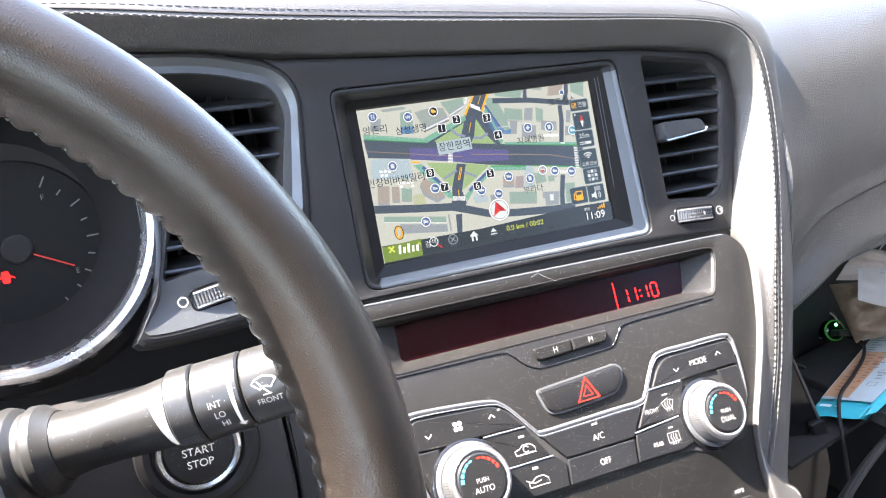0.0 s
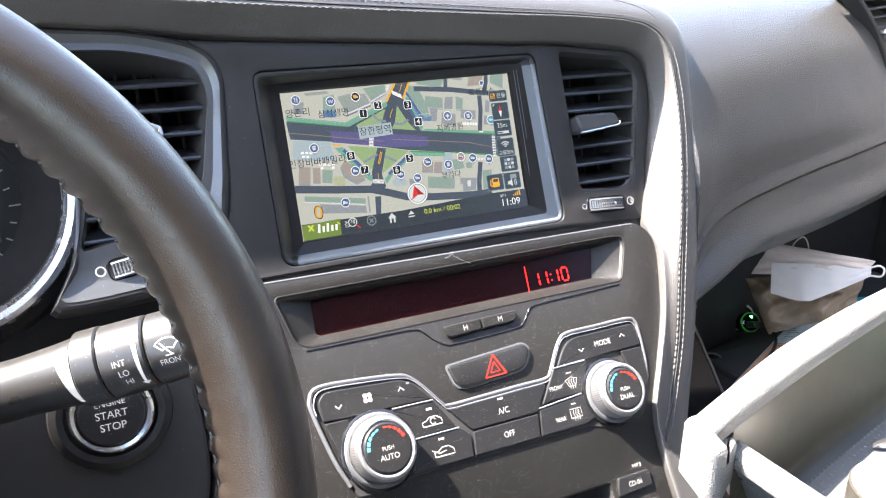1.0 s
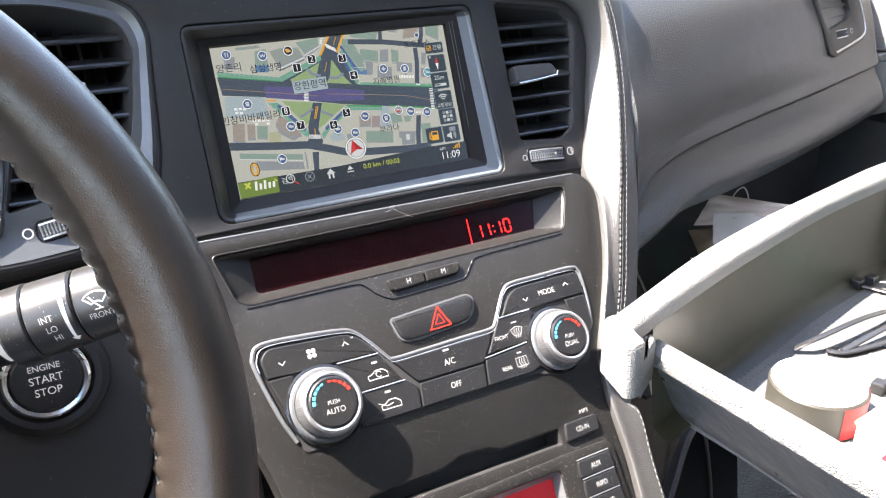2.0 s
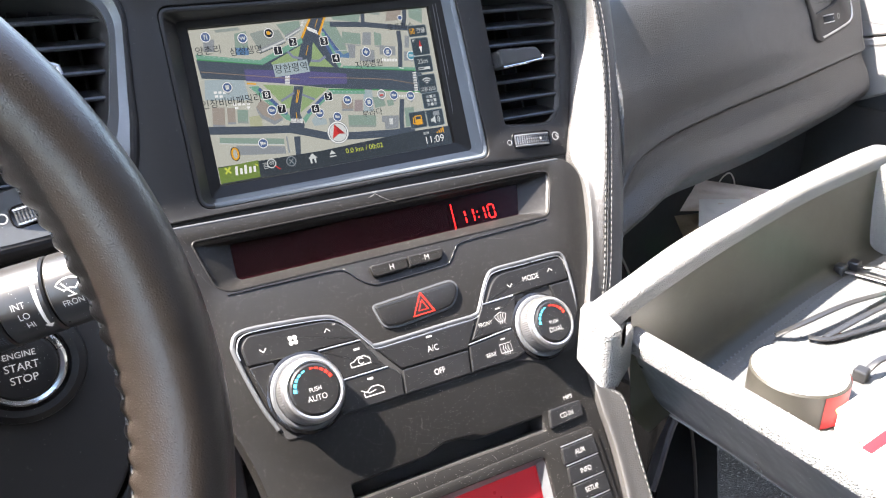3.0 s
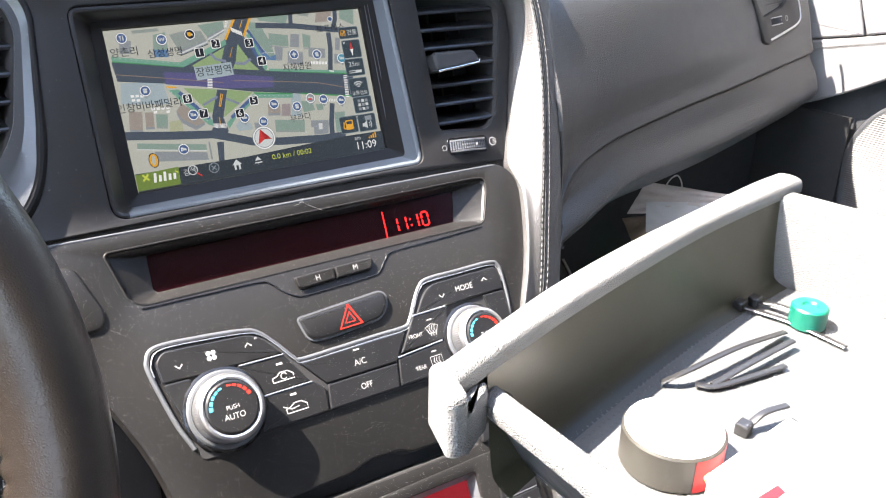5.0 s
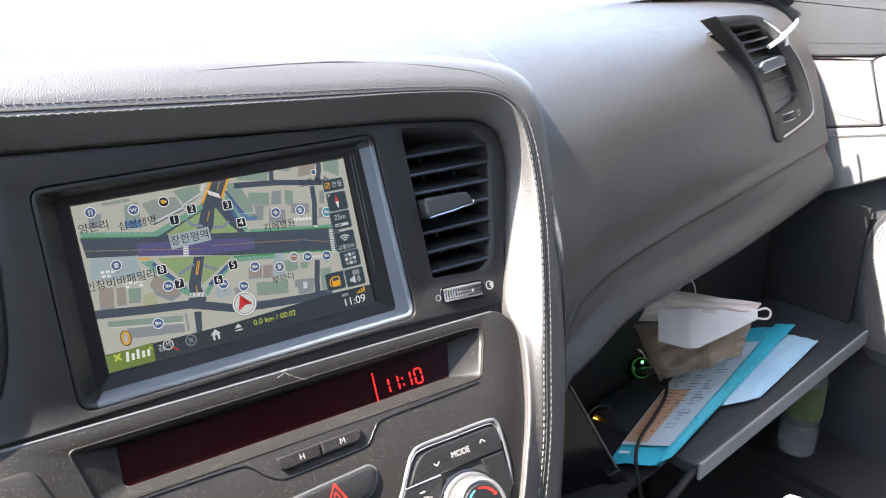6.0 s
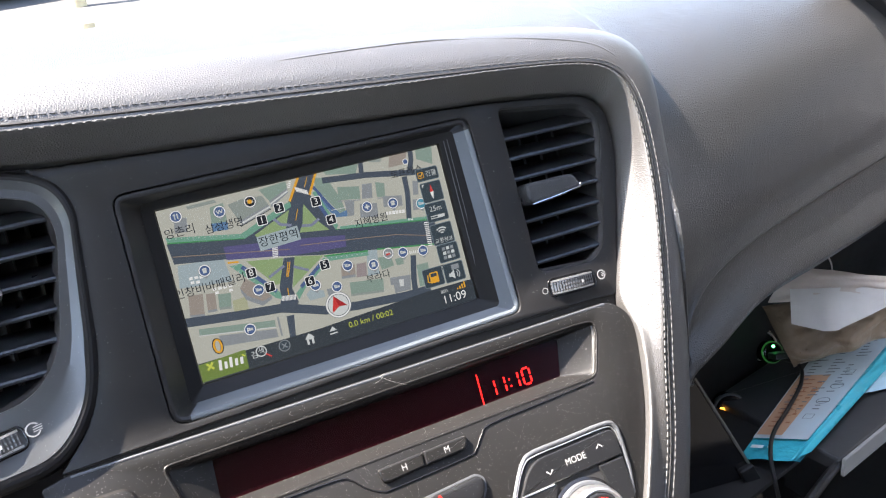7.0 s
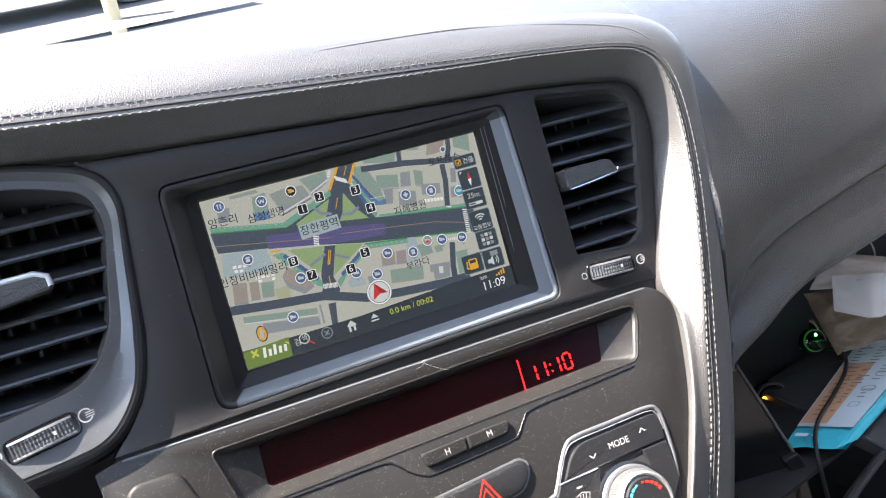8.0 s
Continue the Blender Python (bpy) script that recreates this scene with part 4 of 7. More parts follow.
    for r, c in ((7.0, "slab"), (6.7, "white"), (5.9, "road"), (5.6, "pale")):
        disc(c, 0.0, -25.1, r, 28)
    poly("red", (-4.2, -28.6), (-1.6, -19.8), (0.2, -26.0))
    poly("scarlet", (-1.6, -19.8), (4.6, -26.4), (0.2, -26.0))
    text("ink", "0", -65.1, -28.6, 11.6)
    text("ink", "0", -65.5, -28.3, 11.6)
    text("orange", "0", -65.3, -28.4, 10.6)
    # lower bar
    poly("bar", (-80, -34.0), (-12.6, -34.4), (51.9, -31.9), (80, -32.2), (80, -46), (-80, -46))
    poly("leaf", (-78, -34.6), (-52.8, -33.6), (-53.3, -43.6), (-78, -43.6))
    line("yellow", 1.1, (-73, -35.2), (-70, -38.4))
    line("yellow", 1.1, (-73, -38.4), (-70, -35.2))
    for k in range(5):
        rect("white", -66.6 + k * 2.7, -38.4 + (0.7 if k in (0, 2) else 0), 1.5, 5.2 if k in (0, 2) else 3.6, -8)
    line("yellow", 0.7, (-55.0, -35.6), (-53.6, -36.8))
    text("pale", "검", -49.0, -37.9, 4.2)
    disc("pale", -45.2, -36.9, 2.9)
    disc("bar", -45.2, -36.9, 2.3)
    text("pale", "색", -45.2, -36.9, 3.8)
    line("red", 0.8, (-43.2, -38.8), (-40.6, -41.0))
    disc("slab", -33.0, -37.6, 3.1, 18)
    disc("key", -33.0, -37.6, 2.6, 18)
    line("slab", 0.6, (-34.2, -36.4), (-31.8, -38.8))
    line("slab", 0.6, (-34.2, -38.8), (-31.8, -36.4))
    poly("pale", (-22.2, -38.0), (-19.3, -35.0), (-16.4, -38.0), (-17.4, -38.0), (-17.4, -41), (-21.2, -41), (-21.2, -38.0))
    rect("bar", -19.3, -39.7, 1.4, 2.6)
    poly("pale", (-8.4, -37.6), (-6.3, -35.2), (-4.2, -37.6))
    rect("pale", -6.3, -38.9, 4.4, 0.7)
    text("yellow", "0.0 km / 00:02", 15.2, -37.3, 4.4)
    text("pale", "am", 59.6, -34.3, 3.6)
    for k in range(4):
        rect("orange", 67.6 + k * 1.5, -35.2 + k * 0.4, 0.9, 1.0 + 0.8 * k)
    text("white", "11:09", 64.6, -39.4, 6.6)
    # keys down the side
    for x, y, w, h in ((66.8, 31.0, 12.6, 6.6), (67.0, 20.9, 11.8, 10.6), (66.8, 9.5, 12.2, 10.2), (66.9, -3.1, 12.2, 11.2), (67.6, -14.1, 12.0, 9.6), (55.5, -25.2, 11.4, 10.0), (68.1, -25.5, 11.6, 10.2)):
        box("edge", x, y, w + 0.7, h + 0.7, 1.2)
        box("key", x, y, w, h, 1.0)
    box("orange", 62.9, 31.0, 3.4, 3.4, 0.5)
    box("key", 62.9, 31.0, 2.7, 2.7, 0.4)
    line("orange", 0.6, (62.0, 31.2), (62.8, 30.2), (64.2, 32.4))
    text("pale", "건물", 69.0, 30.9, 3.7)
    poly("red", (65.8, 20.9), (66.9, 25.4), (68.0, 20.9))
    poly("white", (65.8, 20.9), (66.9, 16.6), (68.0, 20.9))
    poly("pale", (62.0, 25.6), (63.6, 25.6), (62.0, 24.0))
    text("pale", "25m", 66.6, 11.4, 4.2)
    rect("pale", 66.8, 6.8, 8.4, 1.7)
    rect("key", 64.8, 6.8, 3.8, 0.8)
    for r in (1.2, 2.6, 4.0):
        level[0] += 0.004
        stroke(arc(66.9, -3.6, r, 45, 135, 8), 0.75, level[0], bm, ix["pale"])
    text("pale", "교통정보", 66.9, -6.8, 3.0)
    for a in range(3):
        for b in range(3):
            rect("pale" if (a + b) % 2 else "slab", 65.2 + a * 2.5, -16.6 + b * 2.5, 1.9, 1.8)
    box("orange", 55.8, -25.4, 5.2, 6.0, 0.8)
    rect("key", 55.8, -24.0, 3.6, 1.8)
    line("orange", 0.7, (52.4, -23.4), (51.8, -27.2), (53.0, -27.6))
    rect("slab", 69.2, -22.8, 4.6, 2.8)
    poly("pale", (64.6, -27.8), (64.6, -25.8), (66.0, -25.8), (68.0, -24.2), (68.0, -29.4), (66.0, -27.8))
    for r in (1.6, 2.8):
        level[0] += 0.004
        stroke(arc(68.2, -26.8, r, -50, 50, 6), 0.5, level[0], bm, ix["pale"])
    part("lit_picture", bm, inks, nav, "lit street map picture", sharp=180)


navigation()


# ---- clock strip ----
def clock():
    ck = thing("clock_display", LOWER, "dark red clock strip showing red digits", "clock")
    inner = lift(rpoly([(-83, -7.4), (112, -5.0), (116.5, -5.2), (116, -8), (110.5, -25.6), (-82, -28.4), (-84, -26.5)], [1, 2, 1, 1, 1, 2, 1], 5), -9)
    out = lift(grow(led_hole, -0.1), -1.3)
    bm = bmesh.new()
    loft(bm, [out, lift(grow(led_hole, -1.2), -2.4), inner])
    part("recess", bm, DUSTY, ck)
    bm = bmesh.new()
    loft(bm, [inner, lift([p.to_2d() for p in inner], -9.4)], True, False, True)
    part("window", bm, mat("red_window", (0.0085, 0.0008, 0.0016), 0.22, var=0.25, spec=0.25), ck, "dark red glossy window")
    LED = mat("red_digits", (0.1, 0.0, 0.0), 0.4, emit=(1.0, 0.012, 0.01), power=0.5)
    bm = bmesh.new()
    stroke([(62.3, -9.6), (60.9, -27.2)], 0.8, -9.2, bm)
    part("bar_mark", bm, LED, ck)
    W, H = 4.6, 8.8
    segs = {"a": ((0, 1), (1, 1)), "b": ((1, 1), (1, 0.5)), "c": ((1, 0.5), (1, 0)), "d": ((0, 0), (1, 0)), "e": ((0, 0.5), (0, 0)), "f": ((0, 1), (0, 0.5))}
    for ch, x in (("bc", 66.2), ("bc", 72.6), ("bc", 81.2), ("abcdef", 88.8)):
        bm = bmesh.new()
        for s in ch:
            (a, b), (c, d) = segs[s]
            q = Vector((c - a, d - b)).normalized() * 0.55
            p0 = Vector((x + a * W + b * H * 0.05 - 0.4, -24.0 + b * H + (x - 66) * 0.02)) + Vector((q.x, q.y))
            p1 = Vector((x + c * W + d * H * 0.05 - 0.4, -24.0 + d * H + (x - 66) * 0.02)) - Vector((q.x, q.y))
            stroke([p0, p1], 1.05, -9.2, bm)
        part("digit", bm, LED, ck)
    bm = bmesh.new()
    for y in (-21.6, -17.8):
        flat([(79.6, y - 0.5), (80.6, y - 0.5), (80.7, y + 0.5), (79.7, y + 0.5)], -9.2, bm)
    part("colon", bm, LED, ck)


clock()


# ---- climate controls ----
def climate():
    cl = thing("climate_panel", LOWER, "black climate button panel edged by a silver bead", "control panel")
    base = rpoly([(-96, -64), (-90, -59.5), (-44, -62), (-36, -66), (-22, -86), (48.5, -84.8), (55, -79), (66, -64.5), (74, -60.5), (123.5, -60), (126, -66), (124, -100), (112, -121), (84, -122), (70, -117.5), (-50, -118), (-60, -121), (-84, -121)], 3, 3)
    bm = bmesh.new()
    loft(bm, [lift(base, -1), lift(base, 0.5), lift(grow(base, -0.4), 0.7)], True, True, True)
    part("backing", bm, DARK, cl)
    chrome = smooth_line([(-86.5, -114, 0), (-92.5, -98, 0), (-98.4, -72, 0), (-98.4, -63.5, 0), (-92, -58, 0), (-68, -58.8, 0), (-46, -61, 0), (-38.5, -63.8, 0), (-31, -71.5, 0), (-23, -82, 0), (-19, -84.6, 0), (0, -84.4, 0), (30, -83.6, 0), (49, -83.2, 0), (54, -79.6, 0), (60, -70.5, 0), (66.5, -62, 0), (73.5, -58.6, 0), (95, -58.2, 0), (121, -58, 0), (126.4, -61, 0), (127.2, -67, 0), (126, -84, 0), (123, -98, 0)], 180)
    part("silver_bead", ridge(chrome, 2.6, 1.5, 0.3), SATIN, cl, "satin silver bead")
    part("shine_line", ridge([(p.x * 0.985 + 0.25, p.y - 1.9) for p in chrome[16:166]], 0.7, 0.7, 1.0), SILVER, cl)
    hub_l, hub_r = Vector((-66.5, -99)), Vector((92.5, -101))

    def key(name, pts, r=2.0, h=2.4):
        # buttons stop short of the knobs
        return part(name, plate(pts, r, 0.5, h, 0.7, 3), BUTTON, cl)

    fan = key("fan_key", [(-95, -66.2), (-90.5, -61.2), (-44.5, -63.8), (-37.5, -67.2), (-28.6, -78.6), (-94, -77.4)], [2, 4, 5, 5, 1, 1])
    key("blank_key", [(-94, -78.2), (-80, -78.4), (-78, -112), (-85, -112)], 1.5)
    r1 = key("fresh_air_key", [(-55, -79.2), (-28.2, -79.4), (-17.6, -97.6), (-45, -98)], [1, 1, 1, 1])
    r2 = key("recirculation_key", [(-46, -98.8), (-15.6, -98.6), (-10, -103.2), (-11.5, -116.4), (-50, -116.6)], [1, 1, 2, 1, 1])
    ac = key("ac_key", [(-20.2, -86.8), (47.8, -85.6), (37, -101.6), (-8.4, -101.8)], [2, 3, 1, 1])
    off = key("off_key", [(-8.2, -102.6), (36.6, -102.4), (34.2, -116.2), (-10.7, -116.4)], 1)
    mode = key("mode_key", [(58.8, -77.6), (67, -66.8), (74.4, -62.4), (122.6, -61.6), (124.6, -66), (124, -76.6)], [1, 4, 5, 4, 2, 1])
    fr = key("front_key", [(55.4, -78.6), (81, -78), (73, -96.6), (41.4, -97.6)], 1)
    re = key("rear_key", [(38.4, -100.6), (73, -97.8), (80, -112), (68, -116), (35, -116)], 1)
    key("side_key", [(108, -77.6), (124, -77.6), (123.2, -98), (112, -112)], 1)
    for line in ([(-54, -79), (-28.4, -79.3)], [(-46, -98.4), (-16.8, -98.2)], [(55.2, -78.2), (79, -77.6)], [(38, -99.6), (70, -97.2)]):
        part("key_line", ridge(line, 1.0, 0.7, 2.2), SILVER, cl)

    def print_on(k, build):
        bm = bmesh.new()
        build(bm)
        part("symbol", bm, WHITE_INK, k)
    z = 2.46

    def chevron(bm, x, y, s):
        stroke([(x - 1.9, y - s * 1.0), (x, y + s * 1.0), (x + 1.9, y - s * 1.0)], 0.7, z, bm)

    def fan_print(bm):
        chevron(bm, -84, -71, -1)
        chevron(bm, -46, -69.2, 1)
        for a in range(4):
            an = radians(45 + 90 * a)
            c = Vector((-66.5 + 1.9 * math.cos(an), -69.6 + 1.9 * math.sin(an)))
            flat([c + Vector((1.35 * math.cos(k * 0.785), 1.35 * math.sin(k * 0.785))) for k in range(8)], z, bm)
        for k in range(2):
            flat([(-41.8 + k * 0.9, -67.2), (-41.3 + k * 0.9, -67.2), (-41.3 + k * 0.9, -66.2), (-41.8 + k * 0.9, -66.2)], z, bm)
    print_on(fan, fan_print)

    def mode_print(bm):
        chevron(bm, 79, -71.2, -1)
        chevron(bm, 112, -67.8, 1)
        words("MODE", 5.0, bm, (96, -69.6, z), 0, 0.92, 0.06)
    print_on(mode, mode_print)

    def car_print(x, y, loop):
        def f(bm):
            stroke([(x - 6, y - 2.2), (x - 6.2, y + 0.2), (x - 3.6, y + 0.8), (x - 1, y + 2.6), (x + 3.2, y + 2.6), (x + 6, y + 0.6), (x + 6.2, y - 2.2), (x - 6, y - 2.2)], 0.55, z, bm)
            stroke(arc(x + 0.6, y + 0.2, 1.7, 20, 320, 10), 0.5, z, bm) if loop else stroke([(x - 7.6, y + 2), (x - 3, y - 0.4), (x + 1.5, y + 0.4)], 0.55, z, bm)
            flat([(x - 2, y + 6.6), (x + 1.6, y + 6.6), (x + 1.6, y + 7.8), (x - 2, y + 7.8)], z, bm)
        return f
    print_on(r1, car_print(-32, -91, True))
    print_on(r2, car_print(-29, -109, False))
    print_on(ac, lambda bm: (words("A/C", 5.2, bm, (14.4, -95.4, z), 0, 0.9, 0.06), flat([(12, -88.6), (16, -88.6), (16, -87.6), (12, -87.6)], z, bm)))
    print_on(off, lambda bm: words("OFF", 5.0, bm, (14.2, -109.4, z), 0, 0.85, 0.06))

    def heat(x, y, word, wx, curved):
        def f(bm):
            words(word, 3.6, bm, (wx, y - 1.4, z), 0, 0.85, 0.05)
            shape = [(x - 4, y - 2.4), (x - 4, y + 3), (x + 4, y + 3), (x + 4, y - 2.4), (x - 4, y - 2.4)] if not curved else [(x - 2.4, y - 2.4), (x - 4.4, y + 1.8), (x, y + 3.2), (x + 4.4, y + 1.8), (x + 2.4, y - 2.4), (x - 2.4, y - 2.4)]
            stroke(shape, 0.45, z, bm)
            for k in (-1.7, 0, 1.7):
                stroke([(x + k, y - 4), (x + k + 0.6, y - 1.6), (x + k - 0.4, y), (x + k + 0.4, y + 2.2)], 0.4, z, bm)
            flat([(x - 2, y + 5.6), (x + 1.4, y + 5.6), (x + 1.4, y + 6.4), (x - 2, y + 6.4)], z, bm)
        return f
    print_on(fr, heat(65.5, -89, "FRONT", 53.5, True))
    print_on(re, heat(62.5, -108, "REAR", 51, False))

    RIBBED = mat("ribbed_silver", (0.34, 0.34, 0.345), 0.32, metal=0.9)
    for hub, word, r in ((hub_l, "AUTO", 21.0), (hub_r, "DUAL", 20.0)):
        kn = part("temperature_knob", turned([(r + 1.6, 0.4), (r + 1.6, 2.2), (r, 3.2), (r - 1.2, 3.4)], 48), GLOSS, cl)
        kn.location = (hub.x * 0.001, hub.y * 0.001, 0)
        part("ring", turned([(r - 0.4, 2.4), (r - 0.2, 3.8), (r - 1.2, 4.8), (r - 2.6, 5.0), (r - 3.0, 4.4)], 72, caps=False), SATIN, kn, "satin silver base ring")
        part("grip", turned([(r - 3.2, 4.0), (r - 3.0, 5.4), (r - 3.4, 13.6), (r - 4.4, 15.2)], 160, rib=0.28, rib_rows=(1, 2), caps=False), RIBBED, kn, "ribbed silver grip")
        part("lip", turned([(r - 4.2, 14.6), (r - 4.5, 15.8), (r - 5.6, 16.6), (r - 6.6, 16.2), (r - 7.0, 15.2)], 72, caps=False), SILVER, kn, "silver lip")
        part("face", turned([(r - 6.8, 15.4), (r - 7.2, 16.3), (r - 8.2, 16.9), (2, 16.95)], 48), BUTTON, kn)
        bm = words("PUSH", 3.3, None, (0, -0.2, 17.05), 0, 0.9, 0.04)
        words(word, 4.4, bm, (0, -4.9, 17.05), 0, 0.92, 0.06)
        part("lettering", bm, WHITE_INK, kn)
        bm = bmesh.new()
        for k in range(5):
            a = 178 - k * 15
            stroke(arc(0, 0, r - 9.9, a, a - 11, 4), 1.9 - 0.25 * k, 17.06, bm)
        # blue print brightened by a slight added glow
        part("cold_scale", bm, mat("blue_print", (0.05, 0.42, 0.62), 0.5, emit=(0.05, 0.5, 0.8), power=0.08), kn, "blue scale marks")
        bm = bmesh.new()
        for k in range(5):
            a = 92 - k * 15
            stroke(arc(0, 0, r - 9.9, a, a - 11, 4), 0.9 + 0.25 * k, 17.06, bm)
        part("warm_scale", bm, RED_INK, kn, "red scale marks")
    return cl


climate()


def clock_keys():
    pod = thing("clock_keys", LOWER, "small black hour and minute clock buttons", "button")
    for word, pts, c in (("H", [(-9.6, -38.9), (15.6, -38.2), (15.0, -45.2), (-5.5, -46.4), (-8.4, -45.4)], (4.2, -42.3)), ("M", [(16.2, -38.1), (40.6, -37.6), (41.2, -39.6), (38.8, -44.4), (15.8, -45.2)], (28.6, -41.3))):
        k = part("key", plate(pts, [2, 1, 1, 2, 2] if word == "H" else [1, 2, 1, 2, 1], -0.5, 2.2, 0.9, 3), DUSTY, pod)
        part("letter", words(word, 4.8, None, (*c, 2.3), 0, 0.95, 0.08), WHITE_INK, k)
    line = smooth_line([(-94, -36.6, 0), (-60, -36.6, 0), (-30, -36.8, 0), (-23, -39.5, 0), (-17, -45.6, 0), (-10, -49.6, 0), (-3, -50.2, 0), (38, -48.6, 0), (44.6, -46.6, 0), (50, -40.8, 0), (57, -36.9, 0), (90, -35.6, 0), (124, -34.2, 0)], 90)
    part("step_line", ridge(line, 1.0, 0.55, 0.0), GLOSS, pod)


clock_keys()


def hazard():
    hz = thing("hazard_switch", LOWER, "black hazard switch with a red triangle", "switch")
    pts = [(-13.8, -62.6), (39.5, -59.0), (42.6, -61.5), (41.8, -67), (36, -73.8), (-2, -76.8), (-10.6, -75.4)]
    o = rpoly(pts, [2, 3, 3, 3, 5, 5, 4], 4)
    bm = bmesh.new()
    loft(bm, [lift(grow(o, 1.3), 0.1), lift(grow(o, 1.2), 0.8), lift(grow(o, 0.2), 0.9), lift(o, 0.2)])
    part("rim", bm, SATIN, hz)
    bm = bmesh.new()
    loft(bm, [lift(o, -1), lift(o, 1.4), lift(grow(o, -0.8), 2.4), lift(grow(o, -2.0), 2.8)], True, True, True)
    part("key", bm, BUTTON, hz)
    bm = bmesh.new()
    stroke([(16.6, -61.6), (22.6, -74), (8.4, -74.4), (16.6, -61.6), (22.6, -74)], 1.3, 2.9, bm)
    stroke([(16.2, -66), (18.8, -71.8), (12.4, -71.9), (16.2, -66), (18.8, -71.8)], 0.9, 2.9, bm)
    part("triangle", bm, RED_INK, hz, "red printed triangle")


hazard()


# ---- disc slot and radio ----
def radio():
    ra = thing("car_radio", LOWER, "black car radio with red screen and keys", "radio")
    bm = bmesh.new()
    loft(bm, [lift(grow(slot_hole, -0.1), -1.4), lift(grow(slot_hole, -0.8), -5), lift(grow(slot_hole, -1.2), -16)], True, False, True)
    part("disc_slot", bm, DARK, ra)
    k = part("cd_key", plate([(78.6, -152.4), (103, -152.4), (102.4, -162.4), (76, -163.4)], 2, -0.5, 2.2, 0.8, 3), BUTTON, ra)
    part("lettering", words("CD-IN", 4.3, None, (90, -158, 2.3), 0, 0.85, 0.05), WHITE_INK, k)
    part("lettering", words("MP3", 3.6, None, (96, -148.6, 0.12), 0, 1.1, 0.12), WHITE_INK, ra)
    for n, (x, w) in enumerate(((-50.5, 3.2), (-43.5, 8.5))):
        bm = bmesh.new()
        if n:
            for j in range(6):
                flat([(x - 4 + j * 2.2, -171.6), (x - 2.8 + j * 2.2, -171.6), (x - 2.8 + j * 2.2, -168.6 + (j % 2) * 0.8), (x - 4 + j * 2.2, -168.6 + (j % 2) * 0.8)], 0.15, bm)
        else:
            flat([Vector((x + 1.5 * math.cos(k * 0.63), -170 + 2.2 * math.sin(k * 0.63))) for k in range(10)], 0.15, bm)
        part("print_mark", bm, WHITE_INK, ra)
    top = rpoly([(-64, -172.4), (70, -169.6), (104, -169.8), (108, -174), (108, -240), (-70, -240)], [4, 6, 6, 5, 1, 1], 4)
    hole = rpoly([(-61, -177.5), (65.5, -177.5), (62, -226), (-60, -226)], 3, 4)
    part("surround", holed(top, [hole], 2.4, 4, 1.2, hole_depth=3.6), DUSTY, ra)
    bm = bmesh.new()
    loft(bm, [lift(grow(hole, -0.1), 0.2), lift(grow(hole, -3.5), -5.5)], True, False, False)
    part("bevel", bm, SATIN, ra)
    bm = bmesh.new()
    loft(bm, [lift(grow(hole, -3.4), -5.3), lift(grow(hole, -3.4), -6.0)], True, False, True)
    part("screen", bm, mat("red_screen", (0.06, 0.002, 0.004), 0.3, emit=(0.50, 0.008, 0.014), power=0.05), ra, "lit red screen")
    for word, y in (("AUX", -181.2), ("INFO", -193), ("SETUP", -204.6), ("RADIO", -216.2)):
        k = part("key", plate([(77.5, y + 5), (102.4, y + 5.4), (103.2, y - 5.4), (75.8, y - 5.2)], 1.6, 1.5, 4.2, 0.8, 3), BUTTON, ra)
        if word != "RADIO":
            part("lettering", words(word, 4.4, None, (89.6, y, 4.3), 0, 0.85, 0.05), WHITE_INK, k)
        part("key_line", ridge([(77, y + 5.9), (102, y + 6.2)], 0.7, 0.5, 3.6), SILVER, k)
    part("tuning_knob", turned([(17, 2.4), (17, 9), (15.5, 10.5), (13, 10.5), (12.4, 9.8), (2, 9.8)], 60), CHROME, ra).location = (0.034, -0.222, 0)


radio()


def blank_cover():
    c = thing("blank_cover", LOWER, "square blank dark plastic cover on the console", "cover")
    o = rpoly([(-147, -12), (-141.5, -7.3), (-121.5, -7.5), (-111.8, -34), (-114.2, -42.6), (-143, -42.4)], [5, 3, 5, 8, 5, 6], 4)
    bm = bmesh.new()
    loft(bm, [lift(grow(o, 0.5), 0.05), lift(o, 0.6), lift(grow(o, -0.7), 1.5), lift(grow(o, -1.6), 1.8)], True, True, True)
    part("lid", bm, DUSTY, c)


blank_cover()


# ---- air vents ----
def louvres(parent, rows, depth, tilt, mt):
    for x0, x1, y, z in rows:
        bm = bmesh.new()
        prof = [(-depth / 2, 0.0), (-depth / 2 + 1.2, 1.0), (depth / 2 - 3.5, 1.6), (depth / 2 - 1.0, 1.25), (depth / 2 - 0.2, 0.5), (depth / 2 - 0.2, -0.5), (depth / 2 - 1.0, -1.2), (depth / 2 - 3.5, -1.4), (-depth / 2 + 1.2, -0.9)]
        c, s = math.cos(radians(tilt)), math.sin(radians(tilt))
        loft(bm, [[Vector((x, y + b * c - a * s, z + a * c + b * s)) for a, b in prof] for x in (x0, x1)], True, True, True)
        part("slat", bm, mt, parent)


KNURL = mat("knurled_metal", (0.10, 0.10, 0.102), 0.36, metal=0.8)


